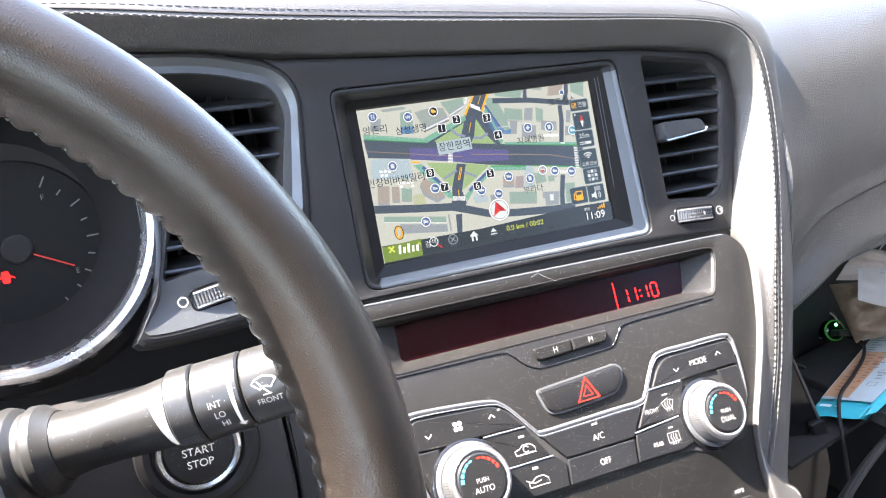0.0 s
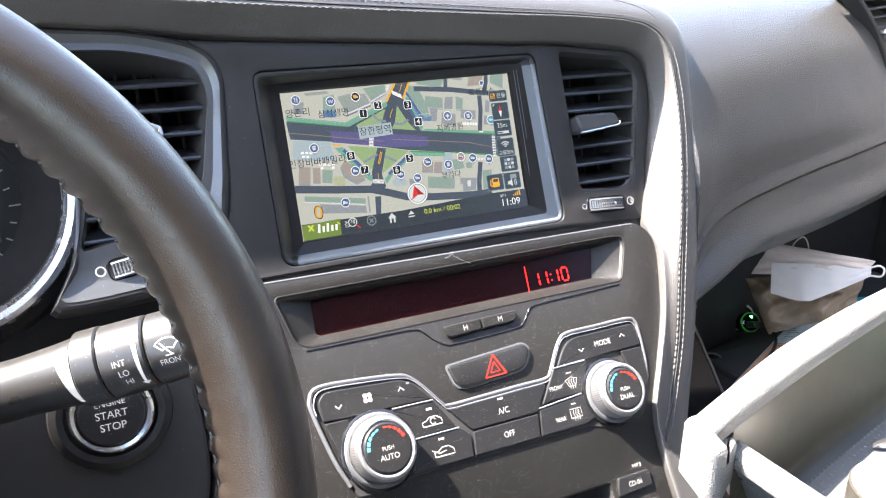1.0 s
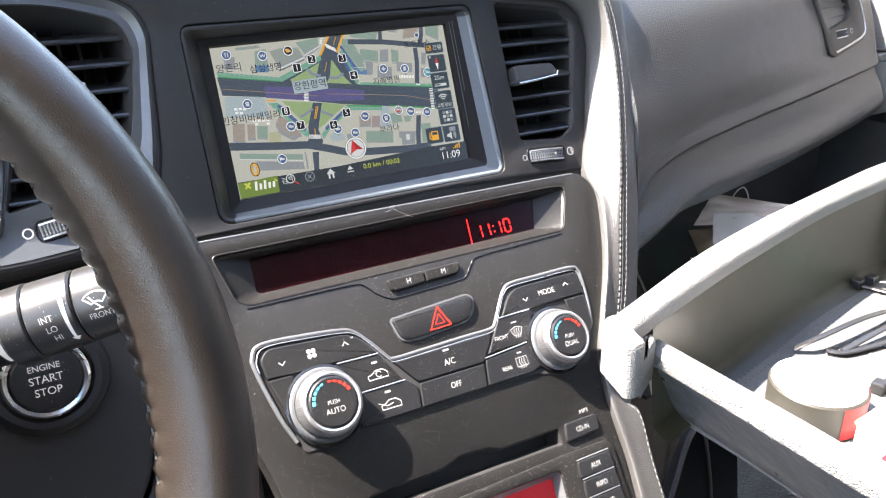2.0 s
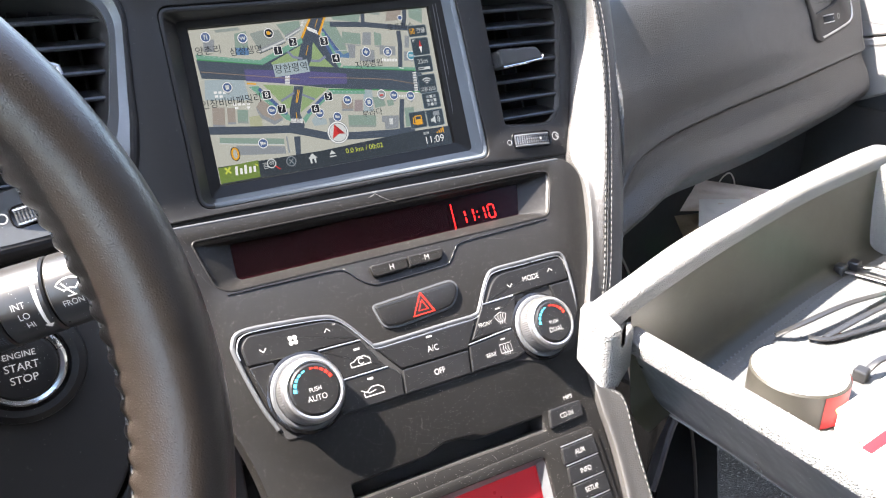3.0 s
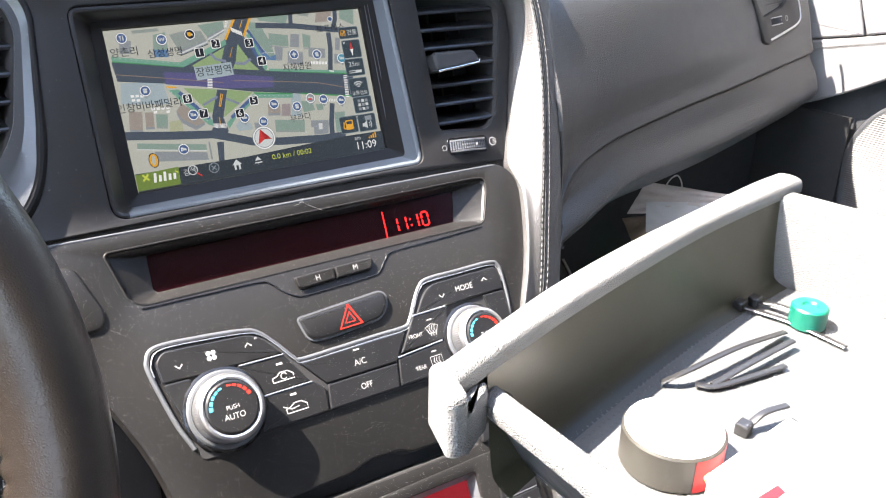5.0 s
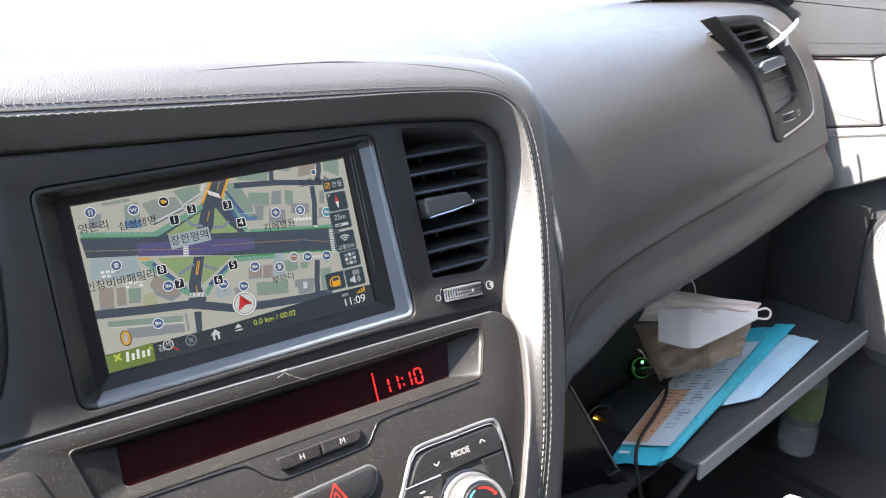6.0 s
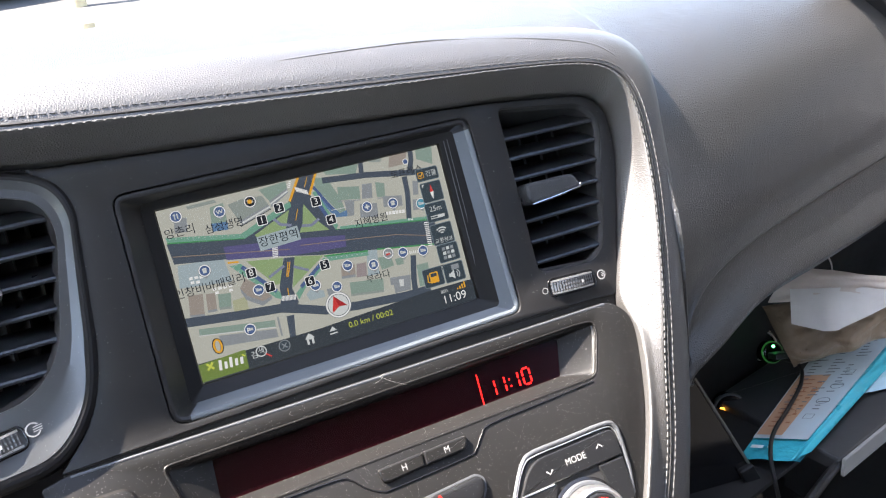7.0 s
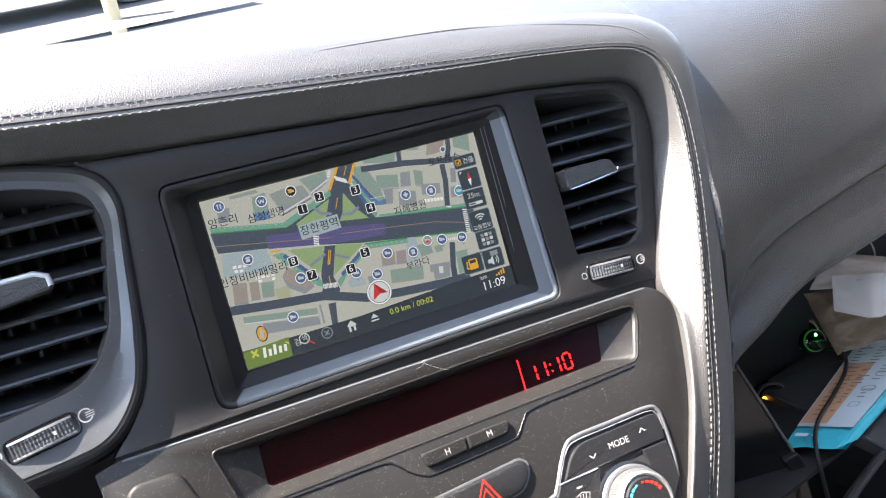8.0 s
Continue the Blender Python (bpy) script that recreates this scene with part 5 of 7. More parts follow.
def thumbwheel(parent, x0, x1, y0, y1, z):
    """A knurled roller half sunk in a slot, with bright rims and a white mark."""
    L = math.hypot(x1 - x0, y1 - y0)
    m = Matrix.Translation(Vector(((x0 + x1) / 2, (y0 + y1) / 2, z)) * 0.001) @ rot("Z", math.degrees(math.atan2(y1 - y0, x1 - x0)))

    def put(name, bm, material, p, label=""):
        bmesh.ops.transform(bm, matrix=m, verts=bm.verts)
        return part(name, bm, material, p, label)

    def crown(t):
        return 2.6 * math.sin(math.pi * (0.04 + 0.92 * t)) - 0.2
    slot = rpoly([(-L / 2 - 1.6, -4.9), (L / 2 + 1.6, -4.9), (L / 2 + 1.6, 4.9), (-L / 2 - 1.6, 4.9)], 3.5, 4)
    bm = bmesh.new()
    loft(bm, [lift(grow(slot, 0.9), -0.3), lift(grow(slot, 0.5), 0.35), lift(slot, 0.3), lift(slot, -2.0)], True, False, True)
    w = put("thumbwheel", bm, GLOSS, parent, "knurled thumbwheel with bright rims")
    n = 34
    bm = bmesh.new()
    loops = []
    for i in range(n + 1):
        t = i / n
        h = crown(t) + (0.55 if i % 2 else 0.0)
        loops.append([Vector((-L / 2 + L * t, y, h if 0 < k < 8 else -1.5)) + Vector((0, 0, -0.3 if k % 2 else 0.0)) for k, y in enumerate((-3.1, -3.1, -2.2, -1.1, 0, 1.1, 2.2, 3.1, 3.1))])
    loft(bm, loops, False)
    put("roller", bm, KNURL, w)
    for s in (-1, 1):
        bm = bmesh.new()
        loft(bm, [[Vector((-L / 2 + L * i / 16, s * y, crown(i / 16) + dz)) for i in range(17)] for y, dz in ((3.0, -0.6), (3.2, 0.5), (4.0, 0.4), (4.2, -1.5))], False)
        put("wheel_rim", bm, SILVER, w, "bright metal rim")
    put("mark", flat([(L * 0.18, -0.9), (L * 0.22, -0.9), (L * 0.22, 0.9), (L * 0.18, 0.9)], crown(0.7) + 0.75), WHITE_INK, w)
    return w


def vent_right():
    v = thing("air_vent", UPPER, "black air vent with slats and a sliding tab", "air vent", "dashboard vents")
    bm = bmesh.new()
    loft(bm, [lift(grow(rvent_hole, -0.1), -1.5), lift(grow(rvent_hole, -1.4), -4), lift(grow(rvent_hole, -2.2), -30), lift(grow(rvent_hole, -6), -50)], True, False, True)
    part("housing", bm, DARK, v)
    rows = []
    for y in (43.6, 31.8, 19.8, 7.6, -5.2, -17.6, -30):
        rows.append((118.6, min(180.5, 181.0 + (y - 38) * 0.235), y, -12))
    louvres(v, rows, 21, 24, SLAT)
    for k in range(4):
        louv = bmesh.new()
        x = 129 + k * 12
        loft(louv, [[Vector((x + dx, y, z)) for dx, z in ((-0.8, -24), (0.8, -24), (0.8, -44), (-0.8, -44))] for y in (-34, 48)], True, True, True)
        part("fin", louv, SLAT, v)
    tab = part("tab", plate([(119.5, 12.2), (152.6, 11.6), (155.4, 4.4), (153, 2.4), (122, -0.2), (119.8, 2)], [3, 4, 2, 2, 3, 2], -6, 6.4, 1.8, 3), mat("ribbed_rubber", (0.026, 0.028, 0.031), 0.40, grain=1000, depth=0.0005, kind="leather"), v, "ribbed black rubber tab")
    part("trim", ridge([(121, -0.3), (138, 1.0), (154.6, 2.8), (156, 5)], 1.5, 0.9, 5.2), CHROME, tab, "chrome trim edge")
    thumbwheel(v, 121.5, 150, -49.6, -51.2, 0.0)
    bm = bmesh.new()
    stroke(arc(117, -50, 1.7, 0, 360, 18), 0.4, 0.15, bm)
    part("symbol", bm, WHITE_INK, v)
    bm = bmesh.new()
    stroke(arc(156.5, -50.8, 2.6, 40, 340, 18), 0.6, 0.15, bm)
    for k in (-0.9, 0, 0.9):
        stroke([(156.6, -50.8 + k), (159.6, -50.5 + k)], 0.4, 0.15, bm)
    part("symbol", bm, WHITE_INK, v)


vent_right()


POD_PIVOT = Vector((-0.09, -0.45, 0.785))


def vent_left():
    inward = Matrix.Translation(POD_PIVOT) @ Matrix.Scale(1.03, 4) @ Matrix.Translation(-POD_PIVOT)
    v = thing("air_vent", inward @ UPPER @ Matrix.Translation((0, 0, 0.014)), "black driver's air vent in a satin rimmed pod", "air vent", "dashboard vents")
    o = rpoly([(-216, 84), (-158, 80), (-128, 72.5), (-116.5, 64.5), (-112.5, 53), (-119.6, -18), (-128, -42), (-146, -60), (-170, -62.5), (-198, -63.5), (-212, -63), (-218, -61.5), (-217, -59), (-213, -55), (-208, -46), (-200.5, -28), (-196, -2), (-204, 40)], [1, 30, 16, 12, 14, 60, 30, 24, 30, 20, 12, 2, 2, 14, 14, 14, 14, 14], 5)
    h = rpoly([(-202, 70), (-160, 68.5), (-128, 58.5), (-123.5, 44), (-135, -7.5), (-150, -25.5), (-186, -30), (-200, -33), (-191, 0), (-192, 40)], [4, 20, 12, 14, 30, 20, 20, 4, 10, 10], 5)
    mid = Vector((-160, 12))

    def spokes(loop, n=168):
        """The loop sampled at even angles about the vent's middle."""
        res = []
        for k in range(n):
            d = Vector((math.cos(2 * math.pi * k / n), math.sin(2 * math.pi * k / n)))
            far = 0.0
            for a, b in zip(loop, loop[1:] + loop[:1]):
                e = b - a
                den = d.x * e.y - d.y * e.x
                if abs(den) > 1e-9:
                    q = a - mid
                    t, u = (q.x * e.y - q.y * e.x) / den, (q.x * d.y - q.y * d.x) / den
                    if t > 0 and -1e-6 <= u <= 1 + 1e-6:
                        far = max(far, t)
            res.append(mid + d * far)
        return res
    H, O = spokes(h), spokes(o)

    def between(dist_in, dist_out, fr, z):
        """A ring between hole and outer edge; fr runs from the hole's rim (0) to the lip's start (1)."""
        ring = []
        for p, q in zip(H, O):
            g = (q - p).length
            lip = min(0.42 * g, 8.0)
            d = dist_in + (g - lip - dist_in) * fr if dist_out is None else g - min(dist_out, lip * dist_out / 8.0)
            at = p + (q - p).normalized() * d
            ring.append(Vector((*at, z)))
        return ring
    bm = bmesh.new()
    loft(bm, [between(0, None, 0, -12), between(0, None, 0, -1.15), between(0.12, None, 0, -1.05), between(1.4, None, 0.30, -1.3), between(1.4, None, 0.42, -1.3), between(1.4, None, 0.7, 0.2), between(1.4, None, 1.0, 2.0)])
    part("bezel", bm, mat("satin_pod", (0.075, 0.080, 0.086), 0.36, metal=0.5, grain=2500, depth=0.00003, spots=0.08), v, "satin dark grey bezel")
    bm = bmesh.new()
    loft(bm, [between(1.4, None, 0.995, 1.5), between(0, 7.8, 0, 1.75), between(0, 6.0, 0, 1.9), between(0, 4.2, 0, 1.3), between(0, 2.2, 0, -0.8), between(0, 0.6, 0, -5.5), between(0, 0.0, 0, -9), between(0, 0.0, 0, -26)])
    part("outer_lip", bm, mat("black_lip", (0.010, 0.010, 0.011), 0.5, spec=0.3), v, "black rounded outer lip")
    bm = bmesh.new()
    loft(bm, [lift(grow(h, -0.1), -3), lift(grow(h, -2.5), -12), lift(grow(h, -3), -36), lift(grow(h, -8), -60)], True, False, True)
    part("housing", bm, DARK, v)
    rows = []
    for y in (54, 40.5, 27, 13.5, 0.5, -12.5, -24):
        rows.append((-197, (-128 if y > 50 else -124.5) - max(0, (38 - y)) * 0.24 - (6 if y < -20 else 0) + 2.0, y, -16))
    louvres(v, rows, 21, 24, SLAT)
    for k in range(8):
        bm = bmesh.new()
        x = -196 + k * 10
        loft(bm, [[Vector((x + dx, y, z)) for dx, z in ((-0.8, -26), (0.8, -26), (0.8, -50), (-0.8, -50))] for y in (-26, 62)], True, True, True)
        part("fin", bm, SLAT, v)
    tab = part("tab", plate([(-192, 28), (-156, 28.4), (-151, 25.5), (-152, 19), (-192, 15)], [2, 4, 3, 3, 2], -6, 4.5, 1.8, 3), mat("rubber_tab", (0.022, 0.023, 0.026), 0.45, grain=1500, depth=0.0003), v)
    part("trim", ridge([(-191, 27.2), (-158, 27.6), (-153, 25.4), (-152.4, 21)], 3.0, 1.4, 3.6), SILVER, tab, "silver trim edge")
    thumbwheel(v, -186.5, -159.5, -43.8, -39.8, 0.3)
    bm = bmesh.new()
    stroke(arc(-192.2, -43.4, 2.3, 0, 360, 18), 0.7, 0.25, bm)
    part("symbol", bm, WHITE_INK, v)
    bm = bmesh.new()
    stroke(arc(-154.2, -38.0, 2.9, 40, 340, 18), 0.6, 0.25, bm)
    for k in (-1, 0, 1):
        stroke([(-154.2, -38.0 + k), (-150.4, -37.5 + k)], 0.4, 0.25, bm)
    part("symbol", bm, WHITE_INK, v)


vent_left()


# ---- the driver's side ----
def steering_wheel():
    c, yaw, tilt, R, r = Vector((-0.2938, -0.2884, 0.5977)), 0.268, 0.387, 0.1844, 0.0171
    n = Vector((math.sin(yaw) * math.cos(tilt), -math.cos(yaw) * math.cos(tilt), math.sin(tilt)))
    a = Vector((0, 0, 1)).cross(n).normalized()
    m = Matrix.Translation(c) @ Matrix((a, n.cross(a), n)).transposed().to_4x4()
    sw = thing("steering_wheel", m, "black leather steering wheel with laced inner seam", "steering wheel")
    bm, loops, N, K = bmesh.new(), [], 744, 36
    for i in range(N):
        th = 2 * math.pi * i / N
        ring = []
        for k in range(K):
            ph = 2 * math.pi * k / K
            d = (ph - math.radians(196) + math.pi) % (2 * math.pi) - math.pi
            lace = 0.0026 * math.exp(-(d / 0.38) ** 2) * (0.25 + 0.75 * abs(math.sin(th * 62)))
            rr = r - 0.0004 + lace - 0.0016 * math.exp(-(d / 0.07) ** 2)
            ring.append(Vector(((R + rr * math.cos(ph)) * math.cos(th), (R + rr * math.cos(ph)) * math.sin(th), rr * 1.04 * math.sin(ph))))
        loops.append(ring)
    loft(bm, loops + [loops[0]], True, scale=1.0)
    bmesh.ops.remove_doubles(bm, verts=bm.verts, dist=1e-6)
    part("rim", bm, RIM_HIDE, sw)
    bm = bmesh.new()
    for i in range(124):
        th = 2 * math.pi * i / 124
        pts = []
        for dg in (181, 188, 196, 204, 211):
            ph, rr = math.radians(dg), r + 0.0004
            th2 = th + (dg - 196) * 0.0006
            pts.append(((R + rr * math.cos(ph)) * math.cos(th2), (R + rr * math.cos(ph)) * math.sin(th2), rr * math.sin(ph)))
        tube(pts, 0.0006, 5, bm)
    tagged(part("lacing", bm, DARK_THREAD, sw, "black lacing thread"), kind="stuff")
    hub = part("hub", plate([(-70, -60), (70, -60), (78, 30), (50, 62), (-50, 62), (-78, 30)], 25, -45, 2, 12, 6), LEATHER, sw)
    for an in (-28, 208, 270):
        d = Vector((math.cos(radians(an)), math.sin(radians(an)), 0))
        part("spoke", tube([d * 0.055 + Vector((0, 0, -0.012)), d * 0.12 + Vector((0, 0, -0.008)), d * (R - 0.004)], [(0.006, 0.022), (0.006, 0.017), (0.006, 0.014)], 12, flat=(0, 0, 1)), PANEL, sw)
    part("column", turned([(55, -190), (55, -60), (40, -44)], 32), PANEL, sw)


steering_wheel()


def wiper_stalk():
    p0, p1 = Vector((-0.2698, -0.1607, 0.5692)), Vector((-0.1218, -0.1801, 0.6056))
    x = (p1 - p0).normalized()
    z = Vector((0.06, -0.88, 0.47))
    z = (z - x * z.dot(x)).normalized()
    y = z.cross(x)
    m = Matrix.Translation(p0) @ Matrix((x, y, z)).transposed().to_4x4() @ Matrix.Scale(1.105, 4)
    st = thing("wiper_stalk", m, "black wiper stalk with white printed settings", "control stalk")
    GL = mat("stalk_plastic", (0.020, 0.0195, 0.019), 0.30, spots=0.22)

    def lathe(prof, seg=40, ribs=()):
        bm = turned([(r, u) for u, r in prof], seg)
        bmesh.ops.transform(bm, matrix=rot("Y", 90), verts=bm.verts)
        return bm
    part("stem", lathe([(20, 14), (38, 13.2), (42, 12.0), (48, 11.2), (60, 11.2), (74, 12.0), (82, 12.8), (83, 12.4)]), GL, st)
    part("boot", lathe([(-60, 30), (8, 26), (14, 20), (17, 17.5), (20, 18.2), (24, 18.6), (27, 17.4), (29, 15.2), (31, 15.4), (33, 16.6), (36, 16.2), (39, 13.8), (41, 12.6)]), mat("dark_boot", (0.022, 0.022, 0.022), 0.36, spots=0.1), st)
    collar = part("collar", lathe([(83, 13.4), (83.6, 14.4), (91.6, 14.4), (92.2, 13.6)]), GL, st)
    dial = part("dial", lathe([(92.4, 13.0), (93.0, 14.0), (108.6, 13.8), (109.4, 13.0)]), GL, st)
    cap = part("cap", lathe([(109.8, 12.6), (110.6, 13.6), (132, 13.2), (138, 11.5), (139, 3)]), GL, st)

    def wrapped(bm, r):
        for v in bm.verts:
            q = v.co * 1000
            an = q.y / r
            v.co = Vector((q.x, r * math.sin(an), r * math.cos(an))) * 0.001
        return bm
    bm = words("FRONT", 3.1, None, (118.5, -5.6, 0), 0, 0.9, 0.06)
    fan_in, fan_out = arc(118, -3.0, 2.6, 45, 135, 8), arc(118, -3.0, 6.2, 45, 135, 8)
    stroke(fan_out + fan_in[::-1] + fan_out[:1], 0.55, 0, bm)
    stroke([(119.2, -3.2), (117.6, -1.2), (115.6, 1.8)], 0.6, 0, bm)
    stroke([(116.6, -3.2), (119.8, -3.2)], 0.5, 0, bm)
    part("symbol", wrapped(bm, 13.62), WHITE_INK, cap)
    bm = words("INT", 3.4, None, (99.8, -1.6, 0), 0, 0.9, 0.06)
    words("LO", 3.4, bm, (100.6, -5.6, 0), 0, 0.9, 0.06)
    words("HI", 3.4, bm, (101.4, -9.4, 0), 0, 0.9, 0.06)
    side_a = [(106.6 - 1.0 + 0.06 * k, 4 - k * 1.9) for k in range(9)] + [(105.0, -11.2), (106.8, -13)]
    side_b = [(106.6 + 0.7 - 0.03 * k, 4 - k * 1.9) for k in range(9)] + [(108.4, -11.2), (106.9, -13)]
    loft(bm, [[Vector((*p, 0)) for p in side_a], [Vector((*p, 0)) for p in side_b]], False)
    part("symbol", wrapped(bm, 14.04), WHITE_INK, dial)
    bm = bmesh.new()
    for i in range(7):
        for j in range(4):
            cx, cy = 84.0 + i * 1.1, -14.5 + j * 1.1
            flat([(cx - 0.5, cy), (cx, cy - 0.5), (cx + 0.5, cy), (cx, cy + 0.5)], 0, bm)
    tagged(part("knurl", wrapped(bm, 14.5), SATIN, collar), kind="stuff")
    bm = bmesh.new()
    loft(bm, [[Vector((82.4 - (6.0 - 0.42 * j) * q, 9 - j * 1.9, 0)) for j in range(13)] for q in (0, 1)], False)
    part("white_mark", wrapped(bm, 12.95), WHITE_INK, st)


wiper_stalk()


def start_button():
    sp = KNEE @ Matrix.Translation((0.001, 0.006, 0.0))
    sb = thing("start_button", sp, "round engine start button with chrome ring", "button")
    part("surround", turned([(30, 0), (29, 2.2), (25.5, 3.4), (22.4, 2.8), (20.6, -1.0)], 64, caps=False), PANEL, sb)
    part("ring", turned([(20.4, 0), (20.2, 3.0), (18.9, 4.0), (17.2, 3.4), (16.6, 2.2)], 64, caps=False), BRIGHT, sb, "chrome ring")
    part("cap", turned([(16.8, 0), (16.6, 3.4), (15.4, 4.2), (2, 4.5)], 56), BUTTON, sb)
    bm = words("ENGINE", 4.4, None, (0, 6.4, 4.62), 0, 0.95, 0.06)
    words("START", 5.6, bm, (0, 0.4, 4.66), 0, 0.95, 0.08)
    words("STOP", 5.6, bm, (0, -6.0, 4.62), 0, 0.95, 0.08)
    part("lettering", bm, WHITE_INK, sb)


start_button()


def cluster():
    m = Matrix.Translation((-0.263, -0.052, 0.632)) @ rot("Z", 14) @ rot("X", 90 - 18)
    cl = thing("instrument_cluster", m, "dark instrument dial inside a chrome ring", "instrument cluster")
    part("ring", turned([(64.5, -4), (65, 2), (67, 5.4), (70, 6.4), (73, 5.0), (75, 0), (75.5, -8)], 96, caps=False), BRIGHT, cl, "chrome ring")
    part("cone", turned([(66.2, 2), (64, -6), (47, -28), (46, -31)], 72, caps=False), BEZEL, cl)
    part("shroud", turned([(74, 0), (80, -3), (84, -14), (84, -40)], 72, caps=False), PANEL, cl)
    part("well", turned([(66, -30), (66, -33), (2, -33)], 48), BEZEL, cl)
    G = Vector((0.005, -0.0095, 0))
    dial = part("dial", turned([(46, -30), (45, -28.5), (2, -28.4)], 64), mat("dial_face", (0.0050, 0.0058, 0.0062), 0.6, spec=0.12), cl)
    dial.location = G
    bm = bmesh.new()
    for k in range(9):
        an = radians(60 - k * 15)
        d = Vector((math.cos(an), math.sin(an)))
        stroke([d * 34, d * (40 if k % 2 == 0 else 37.5)], 0.8, -28.1, bm)
    words("F", 4.0, bm, (17, 24, -28.1))
    words("E", 4.0, bm, (26, -17, -28.1))
    tagged(part("scale_marks", bm, mat("grey_print", (0.10, 0.10, 0.10), 0.6), dial), kind="stuff")
    part("needle", stroke([(7, -4), (25, -14)], 0.8, -26.0), mat("needle_red", (0.22, 0.015, 0.012), 0.4, emit=(1, 0.05, 0.02), power=0.02), dial, "thin red needle")
    part("boss", turned([(7.5, -28.2), (7.2, -26.8), (6.4, -26.4), (2, -26.4)], 32), BEZEL, dial)
    bm = bmesh.new()
    plan = [(-1.5, -3.2), (1.5, -3.2), (1.9, -1.6), (1.9, 1.4), (1.4, 3.0), (-1.4, 3.0), (-1.9, 1.4), (-1.9, -1.6)]
    flat([(-8 + x, -13 + y) for x, y in plan], -27.6, bm)
    for sx in (-1, 1):
        flat([(-8 + sx * 1.9, -12.2), (-8 + sx * 4.2, -13.6), (-8 + sx * 4.2, -14.4), (-8 + sx * 1.9, -13.2)], -27.5, bm)
    part("warning_lamp", bm, mat("lamp_red", (0.4, 0.0, 0.0), 0.4, emit=(1.0, 0.015, 0.01), power=0.16), dial, "lit red warning lamp")


cluster()


# ---- the glovebox and what lies in it ----
GB = Matrix.Translation((0.373, 0.030, 0.345)) @ rot("Z", 21.2)


def glovebox():
    g = thing("glovebox", GB, "open dark grey glovebox with its lid lowered", "glovebox")
    part("lid", plate([(0, 0), (366, 0), (360, 120), (0, 120)], [5, 8, 4, 2], -13, 0, 2.5, 3), mat("lid_plastic", (0.030, 0.032, 0.036), 0.5, grain=900, depth=0.0001), g)
    part("lid_edge", plate([(0.5, -3.6), (366, -3.6), (366, -0.4), (0.5, -0.4)], 1, -15, 1.6, 1.0, 2), mat("lid_edge", (0.24, 0.24, 0.235), 0.5), g, "grey lid rim")
    bm = bmesh.new()
    loft(bm, [[Vector(p) for p in ((-120, 26, -6), (-2, 26, -6), (-2, 126, -6), (-120, 126, -6))], [Vector(p) for p in ((-120, 26, -10), (-2, 26, -10), (-2, 126, -10), (-120, 126, -10))]], True, True, True)
    # bin walls are near-black to carry the shade inside the glovebox
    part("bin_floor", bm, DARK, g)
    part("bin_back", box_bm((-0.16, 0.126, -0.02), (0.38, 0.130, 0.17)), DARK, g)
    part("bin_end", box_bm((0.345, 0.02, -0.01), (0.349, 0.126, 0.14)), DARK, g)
    arm = [GB.inverted() @ Vector(p) for p in ((0.385, 0.044, 0.330), (0.350, 0.024, 0.330), (0.312, 0.002, 0.326), (0.275, -0.018, 0.305), (0.25, -0.034, 0.26))]
    part("frame_arm", tube(smooth_line(arm, 16), [(0.012, 0.004)] * 16, 10, flat=(0, -0.4, 0.9)), mat("arm_plastic", (0.026, 0.026, 0.028), 0.5, grain=700, depth=0.0002), g)


glovebox()
side = solo("console_side", plate([(90, 452), (250, 447), (311, 332), (322, 296), (322, 40), (90, 40)], 4, -6, 0, 1.2, 3), GLOSS, Matrix.Translation((0, 0.046, 0)) @ rot("X", 90), "gloss black side panel of the centre console", "panel", kind="structure")
part("edge_strip", ridge([(250.5, 447), (281, 390), (311.5, 332)], 2.2, 1.2, 0.3), mat("edge_grey", (0.12, 0.115, 0.11), 0.4), side)
part("hinge_block", plate([(290, 350), (302, 354), (316, 326), (304, 322)], 2, 0, 5, 1.2, 2), PANEL, side)
# added near-black sheet in place of the shaded space behind the bin
solo("cavity_sheet", box_bm((-0.16, 0.131, 0.06), (0.46, 0.136, 0.20)), DARK, GB, "near-black sheet standing for the shaded space behind the glovebox", "panel", kind="structure")


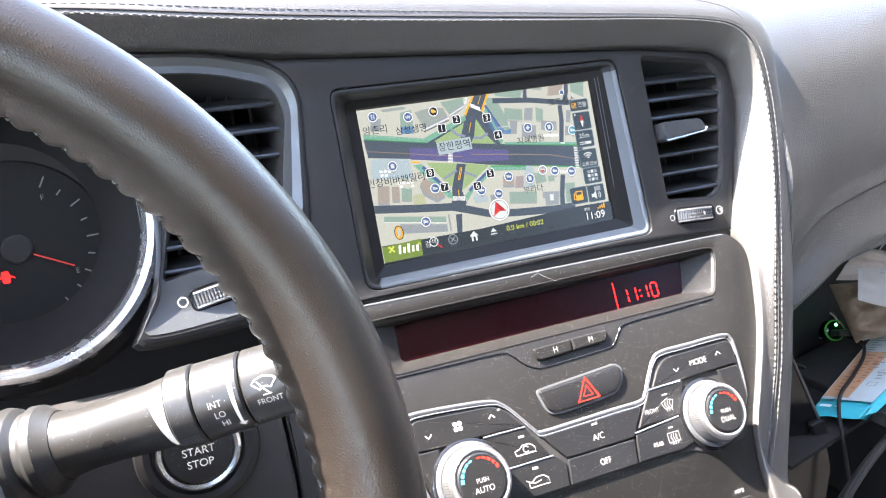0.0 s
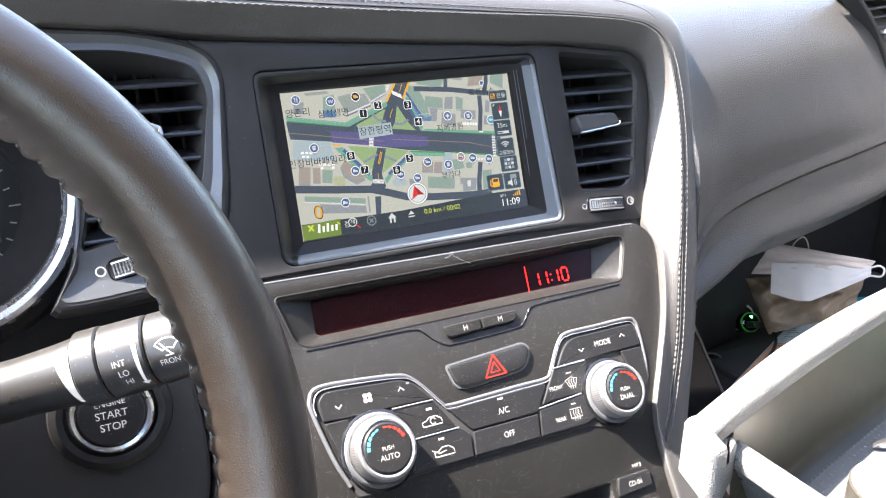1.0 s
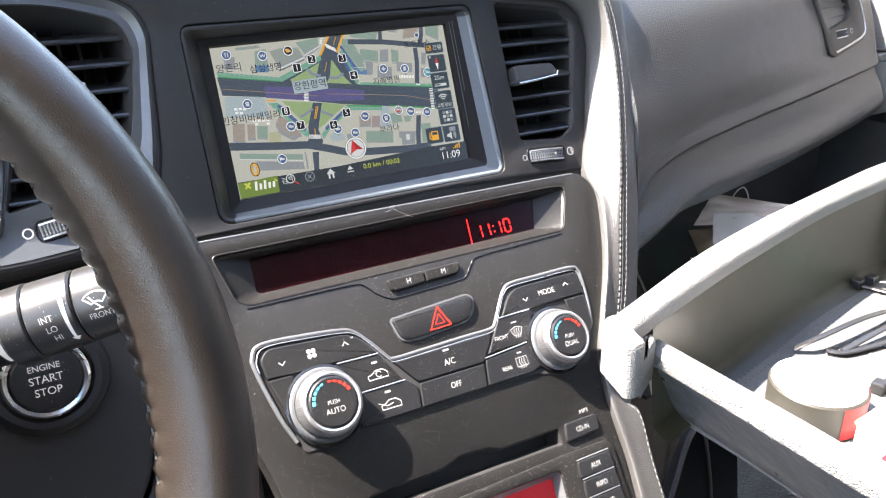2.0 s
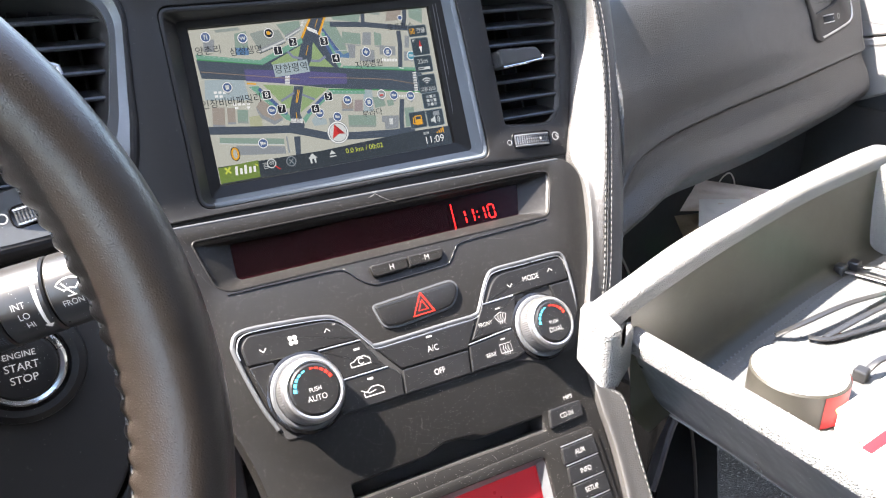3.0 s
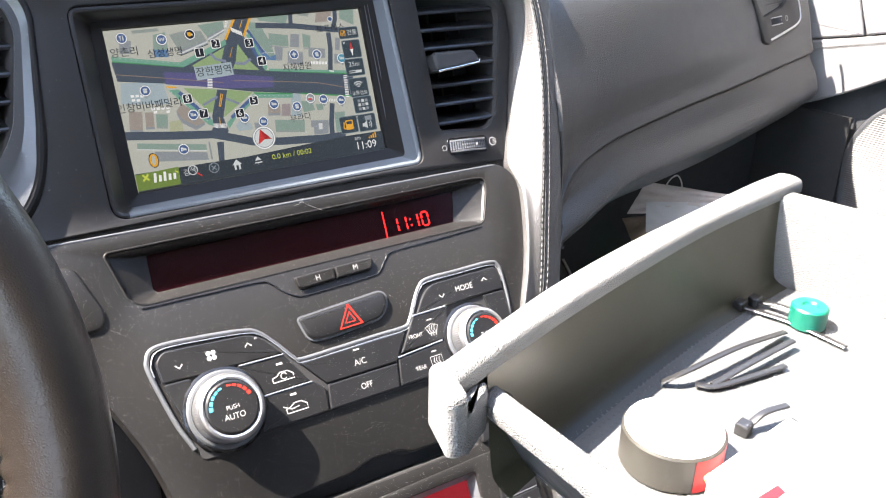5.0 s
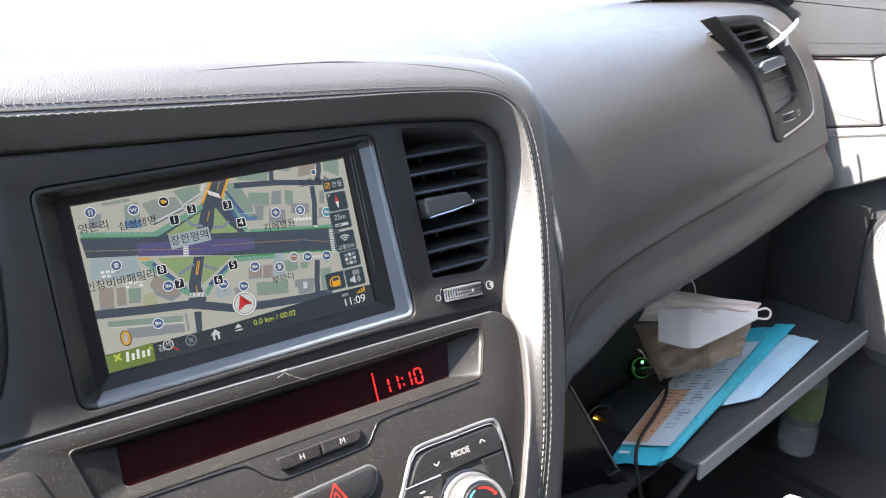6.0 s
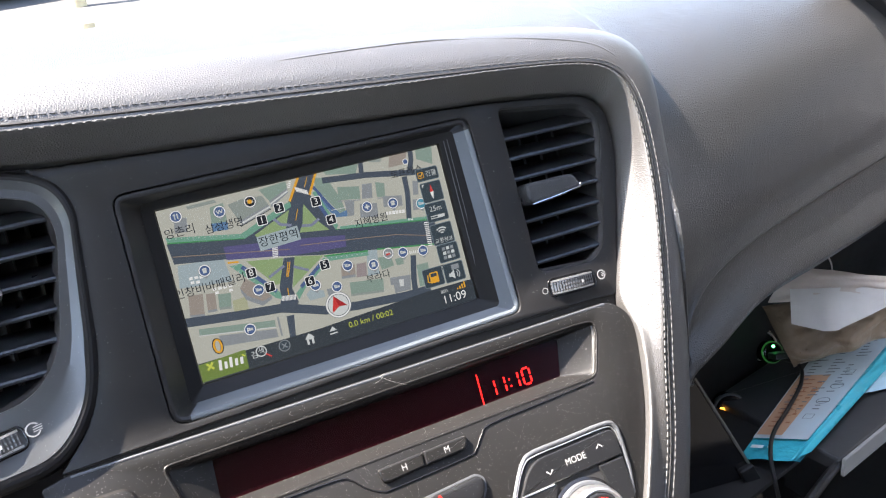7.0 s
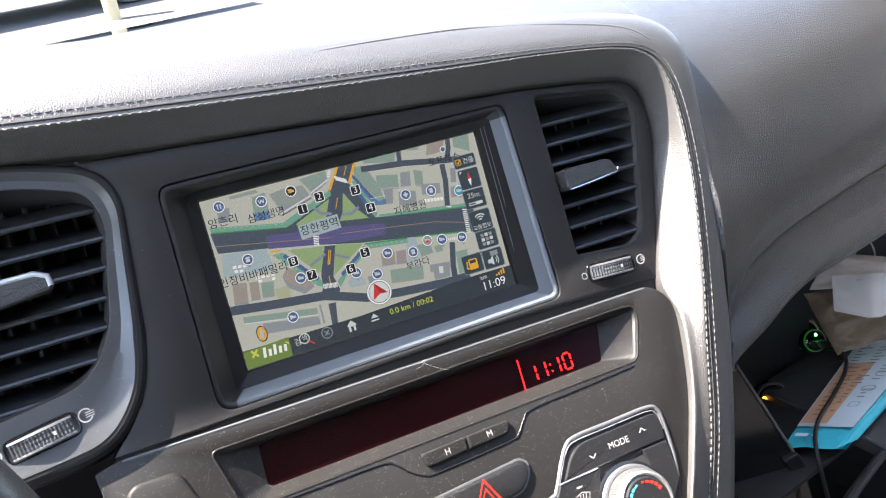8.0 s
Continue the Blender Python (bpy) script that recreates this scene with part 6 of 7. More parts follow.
def power_sockets():
    plug_at = Vector((0.402, 0.166, 0.360))
    out = (Vector((-0.06, -0.46, 0.80)) - plug_at).normalized()

    def facing(p, d):
        return Matrix.Translation(p) @ d.to_track_quat("Z", "Y").to_matrix().to_4x4()
    sk = thing("power_socket", facing(plug_at - Vector((0, -0.012, 0)), Vector((-0.25, -0.85, 0.3)).normalized()), "black power socket with a chrome rim", "socket", "power sockets")
    part("rim", turned([(16, -10), (16, 0), (14.4, 1.6), (12.6, 1.0), (12, -8)], 40, caps=False), GLOSS, sk)
    part("ring", turned([(12.4, 0.4), (13.4, 2.0), (14.6, 1.4)], 40, caps=False), SILVER, sk, "silver ring")
    ad = thing("usb_charger", facing(plug_at, Vector((-0.15, -0.85, 0.45)).normalized()), "black usb car charger with green light", "charger")
    part("body", turned([(9.6, -14), (9.8, 6), (9.2, 8.4), (7.6, 9.2), (2, 9.2)], 32), GLOSS, ad)
    part("glow_ring", turned([(9.9, 5.4), (10.4, 6.6), (9.6, 8.2)], 32), mat("green_ring", (0.03, 0.10, 0.03), 0.3, emit=(0.05, 0.6, 0.08), power=0.012), ad, "yellow-green ring")
    part("lamp", turned([(1.5, 9.2), (1.3, 9.9), (0.3, 10.0)], 12), mat("green_lamp", (0.05, 0.5, 0.1), 0.3, emit=(0.05, 1.0, 0.2), power=1.4), ad, "lit green lamp").location = (0.0005, 0.0055, 0)
    part("plug", plate([(-6, -5.5), (6, -5.5), (6, 0.5), (-6, 0.5)], 1.5, 9, 26, 1.5, 2), PANEL, ad, "black plug")
    o2 = Vector((0.341, 0.134, 0.335))
    s2 = thing("power_socket", facing(o2, Vector((-0.25, -0.85, 0.3)).normalized()), "covered black power socket lit orange", "socket", "power sockets")
    part("rim", turned([(13, -12), (13, 3), (11, 5), (3, 5.2)], 36), GLOSS, s2)
    part("collar", turned([(13.4, 0), (14.8, 1.2), (14.2, 3.0), (13, 3.2)], 36), SATIN, s2)
    part("lamp", turned([(2.4, 5.0), (2.0, 6.2), (0.3, 6.5)], 12), mat("orange_lamp", (0.5, 0.2, 0.02), 0.3, emit=(1.0, 0.35, 0.03), power=1.0), s2, "lit orange lamp").location = (-0.008, 0.001, 0)
    q = [Vector(p) for p in ((0.405, 0.146, 0.362), (0.408, 0.130, 0.364), (0.396, 0.112, 0.360), (0.366, 0.088, 0.358), (0.337, 0.066, 0.358), (0.320, 0.046, 0.356), (0.316, 0.032, 0.338), (0.322, 0.024, 0.30), (0.335, 0.012, 0.22), (0.345, 0.0, 0.10), (0.37, 0.02, 0.004))]
    solo("charging_cable", tube(smooth_line(q, 60), 0.0017, 8), mat("cable_rubber", (0.012, 0.012, 0.013), 0.4), None, "thin black charging cable hanging from the charger", "cable")


power_sockets()


def sheet(name, pts, thick, materials, label, category, wav=0.002, seed=1.0, n=14, belly=0.0, parent=None):
    """A soft packet over four world corners, a little puffed and creased."""
    a, b, c, d = [Vector(p) for p in pts]
    nrm = (b - a).cross(d - a).normalized()
    if nrm.z < 0:
        nrm = -nrm
    bm = bmesh.new()
    tops = []
    for s in (1, -1):
        grid = []
        for i in range(n + 1):
            u = i / n
            row = []
            for j in range(n + 1):
                v = j / n
                p = a.lerp(b, u).lerp(d.lerp(c, u), v)
                e = min(u, 1 - u, v, 1 - v)
                puff = thick / 2 * min(1, e * 6) ** 0.6
                wv = wav * noise.noise(Vector((u * 4 + seed, v * 4, seed))) + belly * math.sin(math.pi * u) * math.sin(math.pi * v)
                row.append(p + nrm * (s * puff + wv + thick / 2))
            grid.append(row)
        rows = loft(bm, grid, False, scale=1.0)
        tops.append(rows)
    bmesh.ops.remove_doubles(bm, verts=bm.verts, dist=1e-6)
    if parent:
        return part(name, bm, materials, parent, label, sharp=60)
    return solo(name, bm, materials, None, label, category, sharp=60)


def small_print(parent_pts, fields, lift_z):
    """Bars of unreadable print lying on a packet."""
    a, b, c, d = [Vector(p) for p in parent_pts]
    bm = bmesh.new()
    for u0, u1, v, h in fields:
        q = [a.lerp(b, u).lerp(d.lerp(c, u), w) + Vector((0, 0, lift_z)) for u, w in ((u0, v), (u1, v), (u1, v + h), (u0, v + h))]
        bm.faces.new([bm.verts.new(p) for p in q])
    return bm


TEAL = mat("turquoise_film", (0.03, 0.42, 0.52), 0.30, grain=110, depth=0.0016, var=0.2)
PALE = mat("pale_blue_film", (0.36, 0.55, 0.66), 0.33, grain=110, depth=0.0014, var=0.2)
PK1 = [(0.302, 0.060, 0.344), (0.340, 0.036, 0.346), (0.615, 0.187, 0.348), (0.525, 0.212, 0.348)]
teal_packet = sheet("mask_packet", PK1, 0.006, TEAL, "turquoise and white paper packet lying in the glovebox", "packet", seed=2)
for q, colour, nm in (((0.03, 1.06, 0.085, 0.75), (0.46, 0.54, 0.58), "white_field"), ((0.05, 0.52, 0.10, 0.36), (0.52, 0.31, 0.19), "orange_field")):
    bm = bmesh.new()
    a, b, c, d = [Vector(p) for p in PK1]
    for i in range(10):
        for w0, w1 in ((q[2], q[2] + q[3]),):
            v0, v1 = w0 + (w1 - w0) * i / 10, w0 + (w1 - w0) * (i + 1) / 10
            qq = [a.lerp(b, u).lerp(d.lerp(c, u), w) + Vector((0, 0, 0.0082 + (0.0006 if nm[0] == "o" else 0))) for u, w in ((q[0], v0), (0.86 * q[1], v0), (0.86 * q[1], v1), (q[0], v1))]
            bm.faces.new([bm.verts.new(p) for p in qq])
    part(nm, bm, mat("print_" + nm, colour, 0.4), teal_packet)
rng = random.Random(4)
bm = small_print(PK1, [(u, u + rng.uniform(0.05, 0.16), v, 0.006) for v in np.linspace(0.24, 0.76, 26) for u in (0.12, 0.36, 0.58) if rng.random() < 0.8], 0.0096)
tagged(part("small_print", bm, mat("print_grey", (0.16, 0.18, 0.20), 0.5), teal_packet), kind="stuff")


def pictograms():
    """Rows of small round and square outlines printed on the packet."""
    a, b, c, d = [Vector(p) for p in PK1]

    def at(u, v):
        return a.lerp(b, u).lerp(d.lerp(c, u), v) + Vector((0, 0, 0.0098))
    for k, (u, v) in enumerate(((0.62, 0.20), (0.64, 0.29), (0.66, 0.38), (0.68, 0.47), (0.30, 0.22), (0.34, 0.36))):
        bm = bmesh.new()
        m = at(u, v)
        ex, ey = (at(u + 0.01, v) - m).normalized(), (at(u, v + 0.01) - m).normalized()
        n = 20 if k % 3 else 4
        rings = [[m + ex * r * math.cos(6.2832 * (i + 0.5) / n) + ey * r * math.sin(6.2832 * (i + 0.5) / n) for i in range(n)] for r in (0.0055, 0.0047)]
        loft(bm, rings, True, scale=1.0)
        part("pictogram", bm, PRINT_DARK if u > 0.5 else PRINT_RUST, teal_packet)
    bm = small_print(PK1, [(0.10, 0.30, 0.030, 0.016), (0.36, 0.44, 0.034, 0.010)], 0.0085)
    part("white_print", bm, mat("print_white", (0.7, 0.75, 0.76), 0.4), teal_packet)
    bm = small_print(PK1, [(0.14, 0.30, v, 0.007) for v in np.linspace(0.14, 0.42, 12)] + [(0.36, 0.42, v, 0.009) for v in np.linspace(0.16, 0.40, 6)], 0.0096)
    tagged(part("rust_print", bm, PRINT_RUST, teal_packet), kind="stuff")


PRINT_DARK = mat("print_dark", (0.15, 0.18, 0.21), 0.5)
PRINT_RUST = mat("print_rust", (0.36, 0.15, 0.07), 0.5)
pictograms()
sheet("mask_packet", [(0.330, 0.036, 0.352), (0.352, 0.040, 0.350), (0.615, 0.180, 0.354), (0.594, 0.188, 0.356)], 0.005, TEAL, "folded turquoise film packet lying on another", "packet", seed=5)
sheet("letter_packet", [(0.440, 0.090, 0.347), (0.490, 0.088, 0.346), (0.624, 0.152, 0.346), (0.590, 0.178, 0.350)], 0.006, PALE, "pale blue printed packet lying on the lid", "packet", seed=9)
KRAFT = mat("brown_film", (0.24, 0.175, 0.12), 0.30, grain=80, depth=0.003, var=0.3)
CREAM = mat("cream_film", (0.52, 0.43, 0.37), 0.35, grain=90, depth=0.002, var=0.2)
bag = sheet("paper_bag", [(0.408, 0.139, 0.360), (0.474, 0.106, 0.392), (0.496, 0.120, 0.432), (0.392, 0.168, 0.412)], 0.018, KRAFT, "creased brown translucent bag in the glovebox", "bag", wav=0.012, seed=7, n=34)
sheet("top_fold", [(0.386, 0.152, 0.424), (0.476, 0.102, 0.434), (0.486, 0.102, 0.447), (0.404, 0.152, 0.456)], 0.008, CREAM, "pale cream folded mouth of the bag", "", wav=0.006, seed=3, n=24, parent=bag)
MASKM = mat("mask_cloth", (0.58, 0.54, 0.51), 0.85, grain=1500, depth=0.0002)


def cloth_mask():
    """A mask folded flat: a broad half with a pleat, drawn to a point where the loop is tied."""
    a, b = Vector((0.3985, 0.1395, 0.4395)), Vector((0.4780, 0.0970, 0.4440))
    down = Vector((-0.006, -0.0135, -0.028)).normalized()
    out = (b - a).cross(down).normalized()
    if out.y > 0:
        out = -out
    prof = [(0.0, 0.030), (0.28, 0.0365), (0.40, 0.0360), (0.70, 0.0235), (1.0, 0.0095)]
    bm, n, k = bmesh.new(), 40, 12
    for side in (1, -1):
        grid = []
        for i in range(n + 1):
            u = i / n
            q = next(p for p in range(4) if u <= prof[p + 1][0] + 1e-9)
            (u0, h0), (u1, h1) = prof[q:q + 2]
            h = h0 + (h1 - h0) * (u - u0) / (u1 - u0)
            pleat = 0.0045 * math.exp(-((u - 0.32) / 0.09) ** 2) + 0.0012 * noise.noise(Vector((u * 7, 1.5, 0)))
            grid.append([a.lerp(b, u) + down * h * v / k + out * (pleat * (0.4 + v / k) + side * 0.0011 * min(1, 4 * min(v, k - v) / k + 0.15) + 0.0008 * noise.noise(Vector((u * 9, v * 0.5, 3)))) for v in range(k + 1)])
        loft(bm, grid, False, scale=1.0)
    return solo("face_mask", bm, MASKM, None, "folded white cloth mask with ear loops", "mask", sharp=60)


mask = cloth_mask()
loop = smooth_line([(0.4775, 0.0968, 0.4428), (0.4845, 0.0932, 0.4452), (0.4888, 0.0910, 0.4412), (0.4865, 0.0910, 0.4350), (0.4780, 0.0955, 0.4350)], 24)
part("ear_loop", tube(loop, 0.0010, 6), MASKM, mask, "white elastic loop")
part("ear_loop", tube(smooth_line([(0.424, 0.150, 0.434), (0.430, 0.150, 0.452), (0.440, 0.150, 0.458), (0.446, 0.148, 0.448), (0.446, 0.146, 0.432)], 24), 0.0008, 6), MASKM, mask, "white elastic loop")


# ---- the passenger's vent and door ----
def vent_passenger():
    x = Vector((0.918, 0.396, 0)).normalized()
    n = Vector((0.393, -0.853, 0.342)).normalized()
    m = Matrix.Translation((0.558, 0.1955, 0.633)) @ Matrix((x, n.cross(x), n)).transposed().to_4x4()
    v = thing("air_vent", m, "black passenger air vent with an edge of silver", "air vent", "dashboard vents")
    o = rpoly([(-108, 71), (-44, 67), (-13, 61), (18, 42), (46, 13), (58, -25), (57, -42), (47, -50), (21, -54), (-26, -59), (-38, -55), (-41, -37), (-47, -14), (-53, 14), (-70, 37), (-88, 55)], [2, 14, 14, 16, 16, 14, 8, 8, 10, 3, 4, 10, 10, 10, 10, 10], 4)
    h = rpoly([(-84, 59), (-31, 56), (-10, 45), (9, 21), (19, 0), (24, -20), (14, -25), (-31, -30.5), (-38, -18), (-47, 16), (-64, 41)], [3, 10, 10, 10, 10, 6, 6, 3, 8, 8, 8], 4)
    part("pod", holed(o, [h], 3.0, 14, 2.0, hole_depth=8), PANEL, v)
    bm = bmesh.new()
    loft(bm, [lift(grow(h, -0.1), 0.8), lift(grow(h, -2), -6), lift(grow(h, -3), -40)], True, False, True)
    part("housing", bm, DARK, v)
    rows = []
    for x0, x1, y in ((-76, -20, 51), (-67, -9, 42), (-58, 0, 33), (-52, 8, 22.5), (-48, 14, 11.5), (-44, 18, 1), (-41, 21, -9.5), (-37, 23, -20)):
        rows.append((x0, x1, y, -4))
    louvres(v, rows, 8, 6, SLAT)
    tab = part("tab", plate([(-47, 17), (-40, 21), (0, 22), (6, 17), (4, 11), (-42, 10)], 3, -4, 6, 1.6, 3), SATIN, v, "grey sliding tab")
    part("trim", ridge([(-42, 10), (4, 12)], 1.6, 0.8, 5.0), SILVER, tab)
    part("silver_line", ridge(smooth_line([(-19, 58.7, 0), (4, 47, 0), (22, 33.5, 0), (42, 10.5, 0), (50, -13, 0), (52.6, -36, 0), (45, -45, 0), (21, -49.6, 0), (-25, -54.8, 0)], 60), 2.4, 1.2, 2.8), SILVER, v, "silver edge line")
    thumbwheel(v, -18, 8, -37.5, -38.0, 2.6)
    bm = bmesh.new()
    stroke(arc(18, -37.6, 2.6, 0, 360, 16), 0.9, 3.12, bm)
    part("symbol", bm, WHITE_INK, v)
    WH = mat("white_plastic", (0.75, 0.75, 0.73), 0.45)
    clip_ob = thing("vent_clip", m, "small white plastic clip hooked on the vent", "clip")
    part("arm", tube(smooth_line([(0.008, 0.038, 0.004), (0.014, 0.042, 0.010), (0.022, 0.046, 0.013), (0.030, 0.049, 0.013)], 12), [(0.0016, 0.003)] * 12, 8), WH, clip_ob)
    part("jaw", tube(smooth_line([(-0.016, 0.032, 0.002), (-0.004, 0.036, 0.008), (0.010, 0.038, 0.008), (0.016, 0.030, 0.004)], 12), 0.0024, 8), WH, clip_ob)


vent_passenger()


def door_fittings():
    d = thing("speaker_grille", CAR, "pale mesh speaker grille on the door", "speaker grille")
    bm = plate([(18, -60), (24, -33), (39, -7), (69, 19), (120, 43), (200, 55), (260, 40), (260, -190), (40, -190), (22, -120)], [10, 14, 16, 20, 30, 30, 30, 20, 20, 20], 0, 6, 3, 4)
    m = Matrix.Translation((0.715, -0.015, 0.50)) @ rot("Z", -90) @ rot("X", 90)
    bmesh.ops.transform(bm, matrix=m, verts=bm.verts)
    part("surround", bm, DOORDARK, d)
    bm = bmesh.new()
    edge = [(-180, 46), (-110, 30), (-62, 26), (-35, 31), (-9, 46), (15, 74), (36, 122), (46, 190)]
    for k in range(88):
        y = 44 - k * 2.5
        x0 = next(xa + (xb - xa) * (y - ya) / (yb - ya) for (ya, xa), (yb, xb) in zip(edge, edge[1:]) if ya <= y <= yb)
        loft(bm, [[Vector((x, y + 0.9 * math.cos(a), 6.6 + 0.9 * math.sin(a))) for a in (0, 1.57, 3.14)] for x in (x0, 250)], False)
    bmesh.ops.transform(bm, matrix=m, verts=bm.verts)
    tagged(part("mesh", bm, mat("dark_mesh", (0.035, 0.035, 0.036), 0.5), d), kind="stuff")


door_fittings()


def bottle():
    m = Matrix.Translation((0.632, 0.164, 0.1955)) @ Matrix.Scale(0.66, 4)
    b = thing("water_bottle", m, "clear plastic water bottle with green label in the door pocket", "bottle")
    clear = bpy.data.materials.new("clear_plastic")
    clear.use_nodes = True
    n = clear.node_tree.nodes["Principled BSDF"]
    n.inputs["Transmission Weight"].default_value, n.inputs["Roughness"].default_value, n.inputs["IOR"].default_value = 0.9, 0.08, 1.3
    part("body", turned([(28, 0), (32, 6), (32, 60), (30, 64), (32, 68), (32, 150), (24, 185), (13, 205), (13, 214)], 32), clear, b)
    part("cap", turned([(15, 208), (15, 224), (13, 226), (2, 226)], 32), mat("dark_cap", (0.03, 0.04, 0.05), 0.5), b)
    part("label", turned([(32.4, 78), (32.6, 80), (32.6, 140), (32.4, 142)], 32), mat("green_label", (0.075, 0.11, 0.045), 0.5, grain=200, depth=0.0001, var=0.6), b)


bottle()


# ---- the loose tray and its odds and ends ----
TR = Matrix.Translation((-0.0257, -0.3798, 0.6757)) @ rot("Z", 24) @ Matrix.Scale(0.42866, 4)


def tray():
    t = thing("storage_tray", TR, "grey plastic storage tray holding odds and ends", "tray")
    # same tray plastic, with the inner wall's greenish shade put into the colour
    shaded_inside = mat("shaded_tray_plastic", (0.024, 0.0225, 0.014), 0.38, grain=1800, depth=0.00004, spots=0.10, spec=0.45)
    xs = [(-29, 8.4, -6), (-22, 9.4, -5.4), (10, 12.8, -2.4), (70, 18.4, 0.6), (136, 19, 1.2), (195, 16.2, 0), (268, 12, -6.8), (300, 8, -11)]
    bm, rows = bmesh.new(), []
    for x, yo, yi in xs:
        rows.append([(x, yo - 2.5, -26), (x, yo + 0.3, -25), (x, yo + 0.6, -5), (x, yo - 0.8, -1.2), (x, yo - 3.2, 0.3), (x, (yo + yi) / 2, 1.1), (x, yi + 3.2, 0.2), (x, yi + 0.9, -1.6), (x, yi, -5), (x, yi, -8.5)])
    skin(bm, rows, 40, 60, 0.001)
    part("far_rim", bm, TRAYMAT, t, "pebbled pale grey rim")
    bm, rows = bmesh.new(), []
    for x, yo, yi in [(-6, 12, -3.4)] + xs[2:]:
        rows.append([(x, yi + 0.8, -7.5), (x, yi + 0.2, -12), (x, yi - 1.5, -34), (x, yi - 4.5, -58), (x, yi - 8, -64.5), (x, yi - 16, -67.6)])
    skin(bm, rows, 24, 40, 0.001)
    part("far_wall", bm, shaded_inside, t, "smooth inner wall with olive shade in its colour")
    part("corner_hook", plate([(-30, 9.8), (-42, -13), (-40, -16), (-33, -17), (-22, 4), (-22, 9.5)], [3, 3, 2, 3, 3, 3], -27, 0.9, 2.2, 4), TRAYMAT, t)
    part("hook_block", plate([(-33, -16), (-13, -9.6), (-8.5, -4.6), (-17, -1), (-21, 5), (-24, 4)], [1, 2, 2, 2, 2, 1], -30, -9, 2.5, 4), TRAYMAT, t)
    part("notch", plate([(-20, 8), (8, 8), (8, -8), (-20, -4)], 2, -32, -24, 1, 2), shaded_inside, t)
    left = [(6, 8, -10, 4, 24, 10), (2, -0.5, -13, -7, 21, 3), (-7, -50, -22, -55, 11, -46), (-15.6, -96, -31, -98, 2, -89), (-22, -127, -38, -132, -6, -128), (-34, -186, -50, -190, -16, -186)]
    bm, rows = bmesh.new(), []
    for ix, iy, ox, oy, bx, by in left:
        rows.append([(bx + 6, by, -66.5), (bx + 3, by, -64), (ix + 2, iy, -28), (ix + 0.5, iy, -20.5), (ix - 1, iy, -17.8), (ix - 4, iy, -17.0), (ox + 4, oy, -17.0), (ox + 0.6, oy, -17.8), (ox, oy, -20), (ox + 0.4, oy, -24), (ox + 2.4, oy, -25)])
    skin(bm, rows, 52, 30, 0.001)
    part("side_rim", bm, TRAYMAT, t)
    bm, rows = bmesh.new(), []
    for ix, iy, ox, oy, bx, by in left:
        rows.append([(ox + 2, oy, -24), (ox + 4, oy, -25.5), (ox + 6 + (bx - ox) * 0.2, oy + (by - oy) * 0.2, -35), (bx - 5, by, -60), (bx - 2, by, -67), (bx + 3, by, -71)])
    skin(bm, rows, 30, 30, 0.001)
    # outer wall darker than the rim: its shade is in the base colour
    part("outer_wall", bm, mat("shaded_outer_plastic", (0.030, 0.031, 0.033), 0.30, grain=30, depth=0.0008, spots=0.08), t, "smooth semi-gloss outer wall darkened as in shade")
    floor_mat = mat("tray_floor", (0.075, 0.078, 0.080), 0.45, spots=0.10)
    part("floor", plate([(21, 4), (70, -4), (180, -2), (285, -14), (285, -186), (-16, -186), (4, -89), (13, -46)], 2, -71.5, -67.4, 0.8, 2), floor_mat, t, "pimpled grey floor")
    bm = bmesh.new()
    for i in range(56):
        for j in range(24):
            x, y = 26 + i * 4.4, -14 - j * 4.4
            base = [bm.verts.new(Vector((x + 1.25 * math.cos(a * math.pi / 3), y + 1.25 * math.sin(a * math.pi / 3), -67.5)) * 0.001) for a in range(6)]
            top = bm.verts.new(Vector((x, y, -66.7)) * 0.001)
            for a in range(6):
                bm.faces.new((base[a], base[(a + 1) % 6], top))
    tagged(part("pimple", bm, floor_mat, t, sharp=80), kind="stuff")
    part("end_wall", plate([(276, -5), (292, -5), (300, -186), (288, -186)], 3, -70, -6, 3, 3), TRAYMAT, t)
    part("near_wall", plate([(-52, -184), (296, -184), (296, -189), (-52, -189)], 1, -70, -18, 1.5, 2), TRAYMAT, t)


tray()
# added column that carries the tray, dark so it sinks into the shade below
rest = bmesh.new()
loft(rest, [[Vector(p) for p in ring] for ring in (((40, -30, -71.6), (200, -30, -71.6), (200, -150, -71.6), (40, -150, -71.6)), ((70, -40, -240), (190, -40, -240), (190, -160, -240), (70, -160, -240)), ((70, -40, -1570), (190, -40, -1570), (190, -160, -1570), (70, -160, -1570)))], True, True, True)
solo("tray_support", rest, CARPET, TR, "dark support column added under the tray", "armrest", kind="structure")


